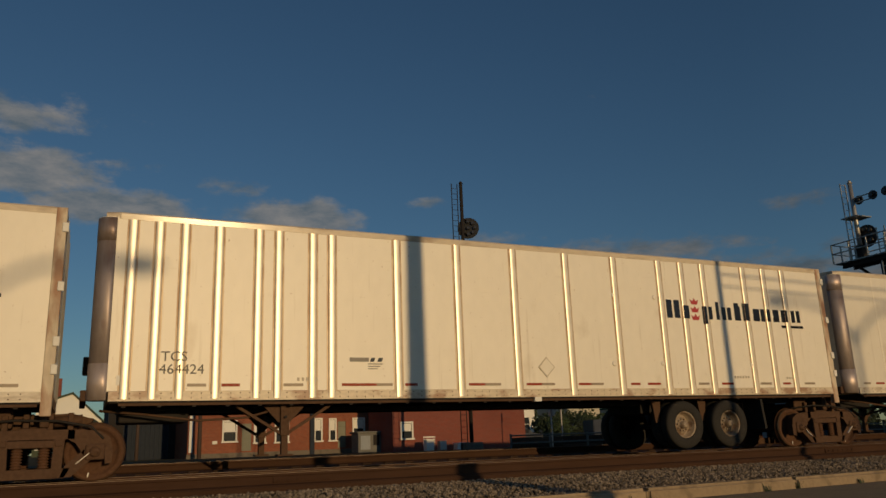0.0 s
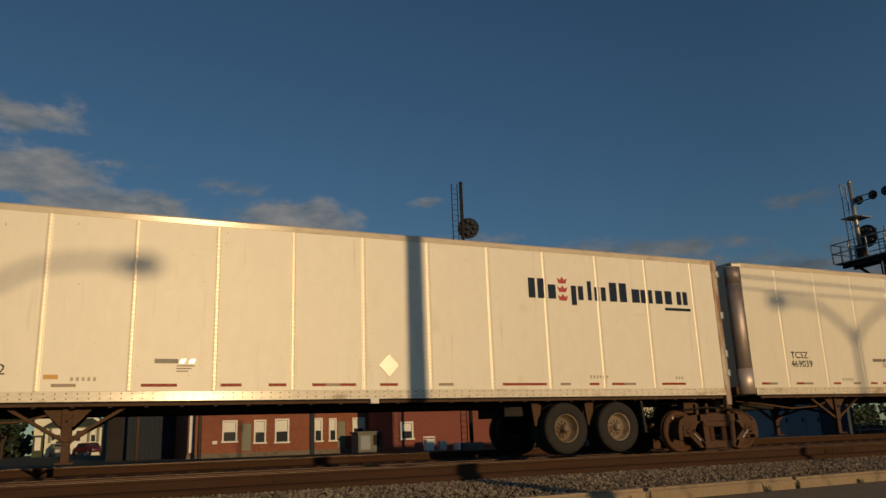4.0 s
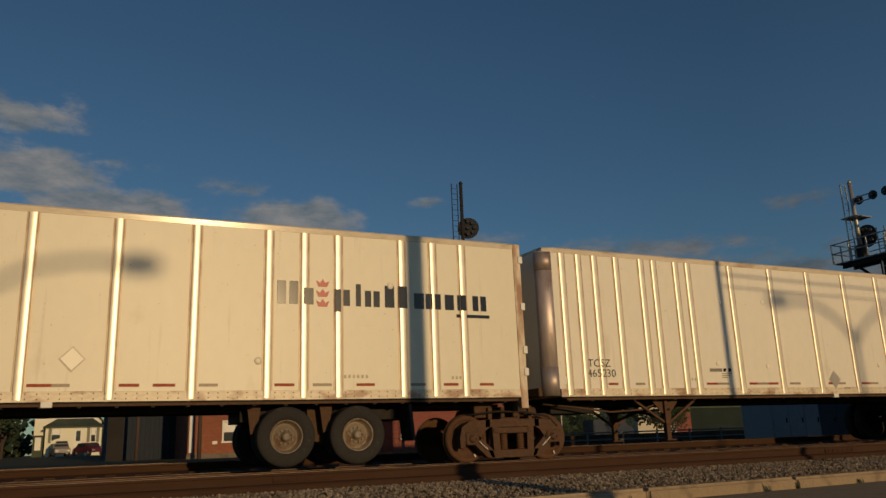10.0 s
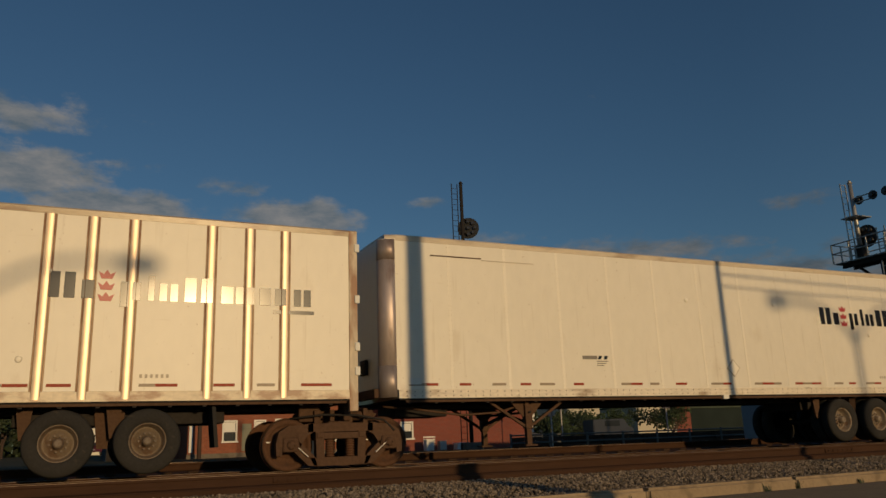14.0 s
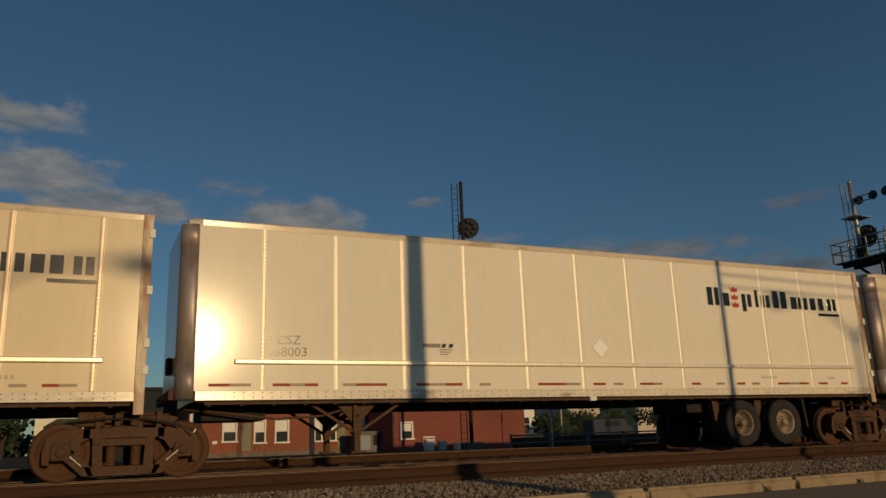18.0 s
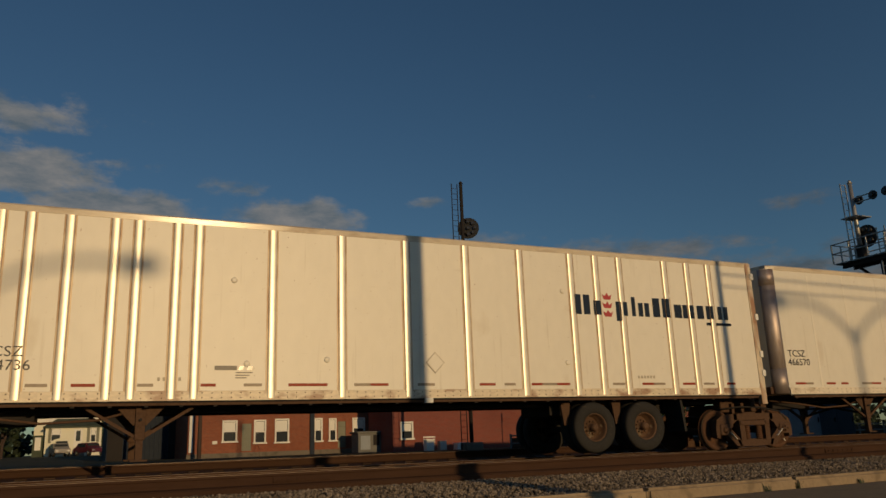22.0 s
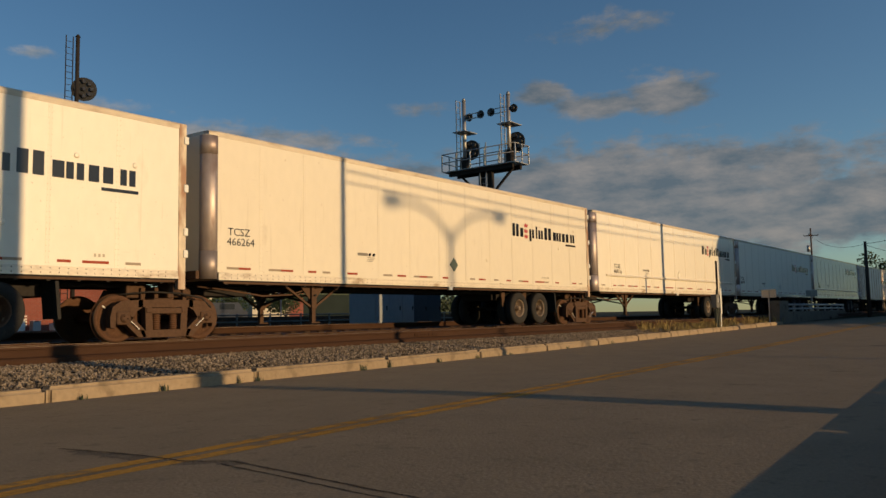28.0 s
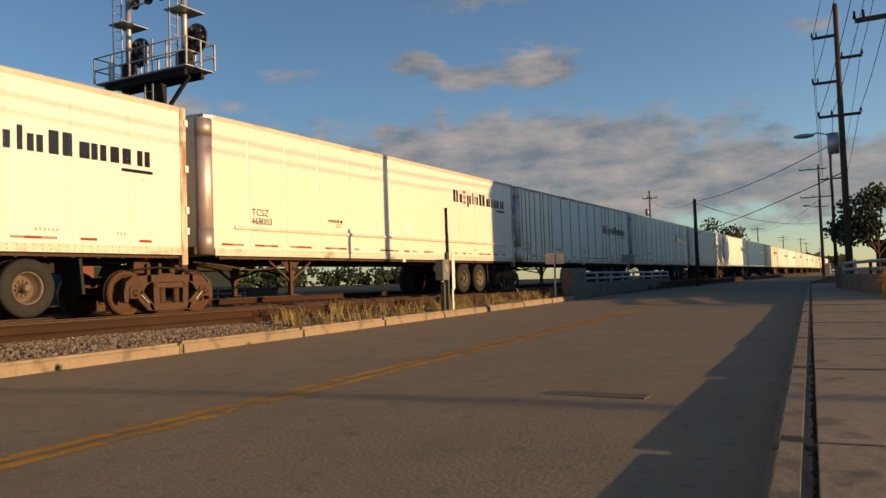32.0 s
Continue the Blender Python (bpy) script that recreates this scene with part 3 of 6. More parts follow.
for x in (3.2, 15.1, 27.0, 38.9):
    if plate is None:
        bm = boxed(-0.45, NEAR - 0.034, 0.40, 0.45, NEAR - 0.014, 0.475, 0.005)
        for i in range(6):
            rod(bm, (-0.37 + i * 0.148, NEAR - 0.05, 0.438), (-0.37 + i * 0.148, NEAR - 0.03, 0.438), 0.017, seg=6)
        plate = part("joint_bar", bm, RAILM, r1)
        plate.matrix_basis = pose(x, 0, 0)
    else:
        again(plate, "joint_bar", r1, pose(x, 0, 0))
# a long timber baulk below the nearest rail, brown and weathered
tagged(part("rail_baulk", boxed(-60, NEAR - 0.14, 0.16, 60, NEAR + 0.16, 0.345, 0.01), RAILM), "rust-stained timber baulk under the rail", "baulk", kind="structure")
# bank of dirty ballast that carries the rear track
sheet("rear_bank", [[(x, y, z) for y, z in ((17.2, 0.34), (18.2, 0.50), (20.5, 0.50), (21.6, 0.42))] for x in (-150, 0, 50, 420)], RAILM, label="rust-brown ballast bank under the rear track")
ties = [tagged(empty("tie_row_1"), "row of weathered wooden ties under the train's track", kind="structure"), tagged(empty("tie_row_2"), "row of weathered wooden ties under the rear track", kind="structure")]
tie = None
for row, (yc, zt) in zip(ties, ((15.215, 0.33), (19.325, 0.50))):
    for i in range(110):
        m = pose(-10 + i * 0.56 + random.uniform(-0.04, 0.04), yc, zt, 0, 0, random.uniform(-1.2, 1.2))
        if tie is None:
            tie = part("tie", boxed(-0.11, -1.3, -0.17, 0.11, 1.3, 0.0, 0.012), TIEM, row)
            tie.matrix_basis = m
        else:
            again(tie, "tie", row, m)

# ---------------- kerbs and pavement ----------------
def kerb(name, y_face, back, x0, x1, height, pitch, label, settle=0.01):
    """A row of concrete kerb stones with open joints."""
    k = tagged(empty(name), label, "kerb", kind="structure")
    rng = random.Random(5)
    x, first = x0, None
    while x < x1:
        n = pitch
        m = pose(x + n / 2, y_face + bend(x + n / 2), rise(x + n / 2) + rng.uniform(-settle, settle), 0, 0, math.degrees(math.atan(SLOPE)) + rng.uniform(-20, 20) * settle)
        if first is None:
            bm = bmesh.new()
            lo, hi = (0.0, back) if back > 0 else (back, 0.0)
            box(bm, -pitch / 2 + 0.004, lo, -0.12, pitch / 2 - 0.004, hi, height)
            bmesh.ops.bevel(bm, geom=bm.edges[:], offset=0.045, segments=3, affect="EDGES")
            first = part("kerb_stone", bm, CONCRETE, k)
            first.matrix_basis = m
        else:
            again(first, "kerb_stone", k, m)
        x += n
    return k


kerb("kerb_1", 8.66, 0.24, -8, 41, 0.17, 3.05, "pale weathered concrete kerb with open joints and weeds")
kerb("kerb_2", 0.36, -0.19, -12, 62, 0.105, 3.04, "grey concrete kerb along the pavement", 0.0008)
pave = tagged(empty("pavement"), "lit grey-brown concrete pavement slabs with dark joints", "pavement", kind="structure")
flag = None
rng = random.Random(8)
for i in range(26):
    for j in range(2):
        x = -13.5 + i * 3.04
        m = pose(x, -0.606 - j * 1.52 + bend(x), 0.100 + rise(x) + rng.uniform(-0.004, 0.004) - (0.0 if x < 62 else 0.0), rng.uniform(-0.15, 0.15), rng.uniform(-0.1, 0.1), math.degrees(math.atan(SLOPE)))
        if flag is None:
            flag = part("slab", boxed(-1.514, -0.754, -0.3, 1.514, 0.754, 0.0, 0.006), WALK, pave)
            flag.matrix_basis = m
        else:
            again(flag, "slab", pave, m)
sheet("pavement_edge", [[(x, y + bend(x), z + rise(x)) for y, z in ((-4.2, 0.09), (-2.85, 0.10))] for x in (-30, 0, 30, 62)], EARTH, label="dry trodden earth beside the pavement")

# ---------------- ballast ----------------
nrng = np.random.RandomState(11)


def bed_height(x, y):
    """Height of the ballast between kerb and rail."""
    yb = 8.9 + 0.06 * np.clip(x, -50, 60)
    f = np.clip((y - yb) / (NEAR - 0.1 - yb), 0, 1)
    return 0.11 + 0.0 * x + 0.145 * f ** 0.8


GX = [-30 + 1.5 * i for i in range(64)]
bm = bmesh.new()
grid = []
for x in GX:
    yb = 8.88 + 0.06 * x
    row = []
    for j in range(12):
        y = yb + (NEAR - 0.13 - yb) * j / 11
        row.append(bm.verts.new((x, y, float(bed_height(np.float64(x), np.float64(y))) + 0.02 * noise.noise((x * 0.7, y * 1.3, 2)))))
    grid.append(row)
for a, b in zip(grid, grid[1:]):
    for i in range(11):
        bm.faces.new((a[i], a[i + 1], b[i + 1], b[i]))
for f in bm.faces:
    f.smooth = True
bed = tagged(part("ballast_bed", bm, BEDM), "grey-brown bed of crushed stone between kerb and rail", kind="structure")
N = 44000
sx = np.concatenate([nrng.uniform(-3, 26, int(N * 0.75)), nrng.uniform(26, 50, N - int(N * 0.75))])
yb = 8.95 + 0.06 * sx
sy = yb + (NEAR - 0.16 - yb) * nrng.uniform(0, 1, N) ** 0.75
sz = bed_height(sx, sy) + 0.012
size = nrng.uniform(0.012, 0.034, N)
tagged(scatter("ballast", np.stack([sx, sy, sz], 1), size, STONE, rng=nrng), "loose grey and tan crushed stones of the track ballast", "ballast", kind="stuff")
stones, first = tagged(empty("loose_stones"), "larger pale stones lying on the ballast", kind="structure"), []
for i in range(200):
    x = nrng.uniform(0, 30)
    y = 9.0 + 0.06 * x + (NEAR - 0.2 - 9.0 - 0.06 * x) * nrng.uniform(0, 1)
    m = pose(x, y, float(bed_height(np.float64(x), np.float64(y))) + 0.02, *nrng.uniform(0, 360, 3))
    if len(first) < 6:
        bm = bmesh.new()
        bmesh.ops.create_icosphere(bm, subdivisions=1, radius=0.028)
        for v in bm.verts:
            v.co *= nrng.uniform(0.6, 1.35)
        s = part("stone", bm, STONE1, stones)
        s.matrix_basis = m
        first.append(s)
    else:
        again(first[i % 6], "stone", stones, m)


def blades(name, spots, material, label):
    """Tufts of thin upright blades."""
    verts, faces = [], []
    for x, y, z, h, n, spread in spots:
        for _ in range(n):
            a, r = nrng.uniform(0, 6.28), nrng.uniform(0, spread)
            px, py = x + r * math.cos(a), y + r * math.sin(a)
            hh, lean, w = h * nrng.uniform(0.4, 1.1), nrng.uniform(-0.35, 0.35, 2), nrng.uniform(0.003, 0.008)
            k = len(verts)
            verts += [(px - w, py, z), (px + w, py, z), (px + w * 0.6 + lean[0] * hh * 0.4, py + lean[1] * hh * 0.4, z + hh * 0.6), (px + lean[0] * hh, py + lean[1] * hh, z + hh)]
            faces += [(k, k + 1, k + 2), (k, k + 2, k + 3)]
    me = bpy.data.meshes.new(name)
    me.from_pydata(verts, [], faces)
    me.materials.append(material)
    return tagged(new(name, me), label, "grass", kind="stuff")


lx = nrng.uniform(-1, 30, 2600)
ly = 0.152 + 0.06 * lx + nrng.normal(0, 0.012, 2600)
tagged(scatter("joint_litter", np.stack([lx, ly, 0.085 + np.array([rise(v) for v in lx])], 1), nrng.uniform(0.004, 0.014, 2600), BEDM, rng=nrng), "dark grit and leaf litter in the joint behind the kerb", "litter", kind="stuff")


def kerb_y(x):
    return 8.66 + 0.06 * x


spots = [(x, kerb_y(x) - 0.02, 0.0, nrng.uniform(0.05, 0.13), 26, 0.07) for x in (2.1, 4.6, 5.7, 6.9, 7.3, 9.6, 10.3, 11.8, 13.2, 14.6, 17.5, 20.4, 24, 27, 31)]
blades("kerb_weeds", spots, LEAFD, "small green weeds in the kerb's gutter")
spots = [(nrng.uniform(26, 47), nrng.uniform(0.25, 1.9), 0, nrng.uniform(0.12, 0.45), 24, 0.16) for _ in range(170)]
spots = [(x, kerb_y(x) + dy, float(bed_height(np.float64(x), np.float64(kerb_y(x) + dy))) - 0.02, h, n, s) for x, dy, z, h, n, s in spots]
blades("dry_grass", spots, STRAW, "dry yellow-green grass on the bank by the posts")

# ---------------- the train ----------------
SIDE = 1.30           # half the width of a trailer
BOT, TOP = 1.24, 4.46     # lower edge and roof over the rail
LENGTH, PITCH, SPEED = 16.38, 17.70, 9.769
STRETCH = PITCH / 16.85     # the plan of the trailer was drawn at a pitch of 16.85
TRACK = 15.215
FACE = -SIDE - 0.004


def shell():
    """The van body: flat sides, rounded front corners, domed roof edge."""
    bm = bmesh.new()
    pts = [(LENGTH - 0.16, -SIDE), (LENGTH - 0.16, SIDE), (0.20, SIDE), (0.11, SIDE - 0.02), (0.04, SIDE - 0.08), (0.008, SIDE - 0.15), (0.0, SIDE - 0.22), (0.0, -SIDE + 0.22), (0.008, -SIDE + 0.15), (0.04, -SIDE + 0.08), (0.11, -SIDE + 0.02), (0.20, -SIDE)]
    lo = [bm.verts.new((x, y, BOT + 0.16)) for x, y in pts]
    hi = [bm.verts.new((x, y, TOP - 0.10)) for x, y in pts]
    for i in range(len(pts)):
        j = (i + 1) % len(pts)
        f = bm.faces.new((lo[i], lo[j], hi[j], hi[i]))
    bm.faces.new(lo), bm.faces.new(hi)
    bmesh.ops.recalc_face_normals(bm, faces=bm.faces)
    return bm


def roof():
    bm = bmesh.new()
    section = ((-SIDE - 0.008, TOP - 0.13), (-SIDE - 0.017, TOP - 0.035), (-SIDE + 0.02, TOP - 0.004), (-SIDE + 0.3, TOP + 0.012), (0, TOP + 0.03), (SIDE - 0.3, TOP + 0.012), (SIDE + 0.018, TOP - 0.03), (SIDE + 0.018, TOP - 0.13))
    a = [bm.verts.new((0.10, y * 0.94, z)) for y, z in section]
    m = [bm.verts.new((0.32, y, z)) for y, z in section]
    b = [bm.verts.new((LENGTH, y, z)) for y, z in section]
    for p, q in ((a, m), (m, b)):
        for i in range(8):
            bm.faces.new((p[i], q[i], q[(i + 1) % 8], p[(i + 1) % 8]))
    bm.faces.new(a), bm.faces.new(b)
    bmesh.ops.recalc_face_normals(bm, faces=bm.faces)
    return bm


def hat(w, d, z0, z1):
    """A hat-section post with two riveted flanges."""
    bm = bmesh.new()
    sec = ((-w * 1.55, 0.0), (-w * 1.55, -0.004), (-w, -0.006), (-w * 0.72, -d), (w * 0.72, -d), (w, -0.006), (w * 1.55, -0.004), (w * 1.55, 0.0))
    a = [bm.verts.new((x, -SIDE + y, z0)) for x, y in sec]
    b = [bm.verts.new((x, -SIDE + y, z1)) for x, y in sec]
    for i in range(8):
        bm.faces.new((a[i], a[(i + 1) % 8], b[(i + 1) % 8], b[i]))
    bm.faces.new(a), bm.faces.new(b)
    bmesh.ops.recalc_face_normals(bm, faces=bm.faces)
    return bm


def rounded_post(w, d, z0, z1):
    """A pressed post with a rounded face between two flat flanges."""
    bm = bmesh.new()
    sec = ((-w * 1.35, 0.0), (-w * 1.35, -0.004), (-w, -0.006), (-w * 0.86, -d * 0.66), (-w * 0.6, -d * 0.86), (-w * 0.32, -d * 0.96), (0, -d), (w * 0.32, -d * 0.96), (w * 0.6, -d * 0.86), (w * 0.86, -d * 0.66), (w, -0.006), (w * 1.35, -0.004), (w * 1.35, 0.0))
    a = [bm.verts.new((x, -SIDE + y, z0)) for x, y in sec]
    b = [bm.verts.new((x, -SIDE + y, z1)) for x, y in sec]
    k = len(sec)
    for i in range(k):
        f = bm.faces.new((a[i], a[(i + 1) % k], b[(i + 1) % k], b[i]))
        f.smooth = 2 < i < 9
    for row in (a, b):
        bm.faces.new([bm.verts.new(v.co) for v in row])
    bmesh.ops.recalc_face_normals(bm, faces=bm.faces)
    return bm


def rivets(bm, xs, zs, r=0.012, y=None):
    for x in xs:
        for z in zs:
            k = [bm.verts.new((x + r * math.cos(i * 1.0472), (FACE if y is None else y) - 0.006, z + r * math.sin(i * 1.0472))) for i in range(6)]
            bm.faces.new(k)
    return bm


RIBS = (0.52, 0.93, 1.34, 1.90, 2.57, 2.92, 3.53, 3.88, 5.13, 6.38, 7.63, 8.88, 10.10, 11.32, 11.95, 12.57, 13.80, 14.44, 15.06)
SEAMS = tuple(1.38 + 1.235 * i for i in range(12))
SEAMS_WIDE = tuple(1.37 + 1.295 * i for i in range(12))

# widths of the mark's shapes along the side, their rise over and drop under the line
MARK = ((0.0, 0.40, 1.0, 0), (0.43, 0.60, 0.72, 0), (0.95, 1.27, 0.72, 1), (1.33, 1.42, 1.0, 0), (1.49, 1.80, 0.72, 0), (1.85, 2.33, 1.0, 0), (2.39, 2.58, 0.72, 0), (2.61, 2.95, 0.72, 0), (2.98, 3.47, 0.72, 0), (3.53, 3.85, 0.72, 0))


def mark(e, x, z, s):
    """The owner's mark on the side as plain upright bars, with three red tokens."""
    for a, b, h, d in MARK:
        w = b - a
        for q, t, low in (((a, w * 0.36, d), (a + w * 0.5, w * 0.36, 0)) if w > 0.28 else ((a, w, 0),)):
            shared("mark%.3f%.2f%d%.2f%.2f" % (t, h, low, s, z), lambda: boxed(0, FACE - 0.005, z - (0.11 * s if low else 0), t * s, FACE, z + 0.40 * s * h, 0.002), "mark_bar", INK, e, pose(x + q * s, 0, 0))
    part("mark_underline", boxed(x + 3.2 * s, FACE - 0.005, z - 0.135 * s, x + 3.86 * s, FACE, z - 0.075 * s), INK, e, "small black bar")
    for i in range(3):
        zz = z + (-0.03 + 0.175 * i) * s
        part("red_token", slab(bmesh.new(), [(x + (0.68 + p) * s, zz + q * s) for p, q in ((0, 0), (0.15, 0), (0.19, 0.11), (0.12, 0.07), (0.075, 0.14), (0.03, 0.07), (-0.04, 0.11))], FACE - 0.006, FACE), CROWN, e, "small red token")


def glyph_bars(e, name, x, z, n, w, h, gap, seed, material):
    """A line of writing as plain bars."""
    for i in range(n):
        shared("bar%s" % material.name, lambda: boxed(0, FACE - 0.005, 0, w * 0.72, FACE, h, 0.002), name, material, e, pose(x + i * (w + gap), 0, z))


def tyre_mesh():
    return lathe(bmesh.new(), ((0.285, -0.10), (0.30, -0.125), (0.36, -0.142), (0.45, -0.138), (0.495, -0.12), (0.515, -0.108), (0.525, -0.07), (0.53, 0.0), (0.525, 0.07), (0.515, 0.108), (0.495, 0.12), (0.45, 0.138), (0.36, 0.142), (0.285, 0.12)), seg=36, hollow=True)


def rim_mesh(deep):
    """A wheel disc seen from outside, with a hub and bolts; the dish faces in or out."""
    bm = bmesh.new()
    d = 0.075 if deep else 0.03
    lathe(bm, ((0.04, -0.135), (0.07, -0.128), (0.078, -0.05), (0.10, d - 0.03), (0.155, d - 0.02), (0.18, d), (0.222, d + 0.03), (0.24, d + 0.03), (0.256, -0.06), (0.27, -0.085), (0.292, -0.118), (0.297, -0.10), (0.285, d + 0.05), (0.06, d + 0.05)), seg=30)
    for i in range(10):
        a = i * math.pi / 5
        rod(bm, (0.13 * math.cos(a), d - 0.065, 0.13 * math.sin(a)), (0.13 * math.cos(a), d - 0.015, 0.13 * math.sin(a)), 0.018, seg=6)
    return bm


SHARED = {}


def shared(key, make, name, material, parent, m=None, label=""):
    """A part on a mesh that alike parts share."""
    if key in SHARED:
        o = again(SHARED[key], name, parent, m)
        return tagged(o, label) if label else o
    o = part(name, make(), material, parent, label)
    if m is not None:
        o.matrix_basis = m
    SHARED[key] = o
    return o


LETTERS = {}


def lettering(words, x, z, height, parent, ink):
    """Words in the built-in font, standing on the trailer's side."""
    me = LETTERS.get((words, ink.name))
    if me is None:
        cu = bpy.data.curves.new("lettering", "FONT")
        cu.body, cu.size, cu.resolution_u = words, height, 3
        ob = new("lettering", cu)
        bpy.context.view_layer.update()
        me = bpy.data.meshes.new_from_object(ob.evaluated_get(bpy.context.evaluated_depsgraph_get()))
        bpy.data.objects.remove(ob)
        me.materials.clear()
        me.materials.append(ink)
        LETTERS[(words, ink.name)] = me
    o = new("lettering", me)
    o.parent, o.matrix_basis = parent, pose(x, FACE - 0.004, z, 90, 0, 0)
    return tagged(o, "painted code letters and figures")


def letters_over_posts(bm, words, x, z, ink):
    """The strokes of a line of code that run over the faces of the side posts."""
    for r in RIBS:
        piece = bmesh.new()
        piece.from_mesh(LETTERS[(words, ink.name)])
        for at, normal in ((r - 0.06, -1), (r + 0.06, 1)):
            bmesh.ops.bisect_plane(piece, geom=piece.verts[:] + piece.edges[:] + piece.faces[:], plane_co=(at - x, 0, 0), plane_no=(normal, 0, 0), clear_outer=True)
        for f in piece.faces:
            bm.faces.new([bm.verts.new((x + v.co.x, -SIDE - 0.0275, z + v.co.y)) for v in f.verts])
        piece.free()


def mark_over_posts(e, x, z, s):
    """The bars of the owner's mark where they run over the faces of the side posts."""
    for a, b, h, d in MARK:
        w = b - a
        for q, t, low in (((a, w * 0.36, d), (a + w * 0.5, w * 0.36, 0)) if w > 0.28 else ((a, w, 0),)):
            for r in RIBS:
                lo, hi = max(x + q * s, r - 0.06), min(x + (q + t) * s, r + 0.06)
                if hi > lo:
                    part("mark_bar", boxed(lo, -SIDE - 0.0285, z - (0.11 * s if low else 0), hi, -SIDE - 0.02, z + 0.40 * s * h), INK, e)


def trailer(kind, material, posts, seed, mark_at, code=None, owner_z=2.02, placard=None, metal=None, extras=()):
    """One van: mark_at is (along, up, size) of the owner's name, code (words, number, along, up), placard (look, along, up)."""
    rng = random.Random(seed)
    metal = metal or SEAMM
    e = empty("trailer")
    shared("shell" + material.name, shell, "body", material, e)
    shared("roof%d" % posts, roof, "roof_rail", ROOFRUST if posts else ROOFM, e)

    def low_rail():
        bm = bmesh.new()
        section = ((-SIDE - 0.018, BOT), (-SIDE - 0.018, BOT + 0.01), (-SIDE - 0.009, BOT + 0.157), (-SIDE - 0.001, BOT + 0.165), (SIDE + 0.001, BOT + 0.165), (SIDE + 0.018, BOT))
        a = [bm.verts.new((0.30, y, z)) for y, z in section]
        b = [bm.verts.new((LENGTH - 0.12, y, z)) for y, z in section]
        for i in range(6):
            bm.faces.new((a[i], b[i], b[(i + 1) % 6], a[(i + 1) % 6]))
        bm.faces.new(a), bm.faces.new(b)
        bmesh.ops.recalc_face_normals(bm, faces=bm.faces)
        return bm

    shared("low" + kind[:2], low_rail, "bottom_rail", LOWRUST if kind == "ribs" else LOWRAIL, e)
    if kind == "ribs":
        xs = RIBS
        for x in xs:
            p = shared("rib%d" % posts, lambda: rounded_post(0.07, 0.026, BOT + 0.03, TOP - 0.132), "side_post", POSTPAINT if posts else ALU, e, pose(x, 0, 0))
            # rounded face keeps the post colour; flanks and flanges take a browner one
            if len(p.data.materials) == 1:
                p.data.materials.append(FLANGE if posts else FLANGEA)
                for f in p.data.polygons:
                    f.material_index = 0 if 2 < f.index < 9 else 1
    else:
        for x in (SEAMS if kind == "plain" else SEAMS_WIDE):
            if kind == "plain":
                shared("seam" + material.name, lambda: hat(0.022, 0.004, BOT + 0.168, TOP - 0.132), "panel_seam", material, e, pose(x, 0, 0))
                tagged(shared("seam_rivets", lambda: rivets(bmesh.new(), (-0.026, 0.026), [BOT + 0.22 + 0.1 * i for i in range(29)], 0.007, -SIDE - 0.004), "seam_rivets", SEAMLINE, e, pose(x, 0, 0)), kind="stuff")
            else:
                shared("seam2" + metal.name, lambda: rounded_post(0.034, 0.012, BOT + 0.168, TOP - 0.132), "side_post", metal, e, pose(x, 0, 0))
                tagged(shared("post_rivets", lambda: rivets(bmesh.new(), (-0.013, 0.013), [BOT + 0.2 + 0.075 * i for i in range(39)], 0.008, -SIDE - 0.008), "post_rivets", RIVET, e, pose(x, 0, 0)), kind="stuff")
    if kind == "rubrail":
        bm = bmesh.new()
        box(bm, 0.9, -SIDE - 0.06, 1.86, 15.75, -SIDE - 0.002, 1.95, 0.02)
        part("rub_rail", bm, ALU, e, "long bare metal rub rail")
    if posts != 1 or kind != "ribs":
        tagged(shared("rivet_row", lambda: rivets(bmesh.new(), [0.45 + 0.155 * i for i in range(101)], (BOT + 0.045, BOT + 0.125), 0.011, -SIDE - 0.014), "rivet_strip", FRAMEM, e), kind="stuff")

    # rounded metal front corner and its cap
    def corner(z0, z1, out):
        bm = bmesh.new()
        sec = [(0.27, -SIDE - out), (0.20, -SIDE - out), (0.11, -SIDE + 0.018 - out), (0.035, -SIDE + 0.075 - out * 0.6), (0.0 - out, -SIDE + 0.15), (-out - 0.003, -SIDE + 0.23)]
        a = [bm.verts.new((x, y, z0)) for x, y in sec]
        b = [bm.verts.new((x, y, z1)) for x, y in sec]
        for i in range(5):
            bm.faces.new((a[i], a[i + 1], b[i + 1], b[i])).smooth = True
        bmesh.ops.recalc_face_normals(bm, faces=bm.faces)
        bmesh.ops.solidify(bm, geom=bm.faces[:], thickness=0.004)
        return bm

    shared("corner", lambda: corner(BOT + 0.17, TOP - 0.11, 0.008), "nose_post", NOSE, e, label="rounded bare metal front corner")
    shared("cornercap", lambda: corner(TOP - 0.52, TOP - 0.115, 0.013), "corner_cap", NOSE, e)
    shared("cornerfoot", lambda: corner(BOT + 0.02, BOT + 0.62, 0.013), "corner_guard", NOSE, e)
    # front wall gear
    shared("gladbox", lambda: boxed(-0.09, -0.5, 1.75, -0.004, -0.2, 2.05, 0.02), "connector_box", DARK, e)
    shared("frontbeam", lambda: boxed(-0.10, -1.1, BOT + 0.02, -0.004, 1.1, BOT + 0.2, 0.02), "front_beam", FRAMEM, e)

    # rear frame, doors, hinges and rods
    def rear():
        bm = boxed(LENGTH - 0.16, -SIDE - 0.02, BOT - 0.22, LENGTH, -SIDE + 0.10, TOP - 0.02, 0.012)
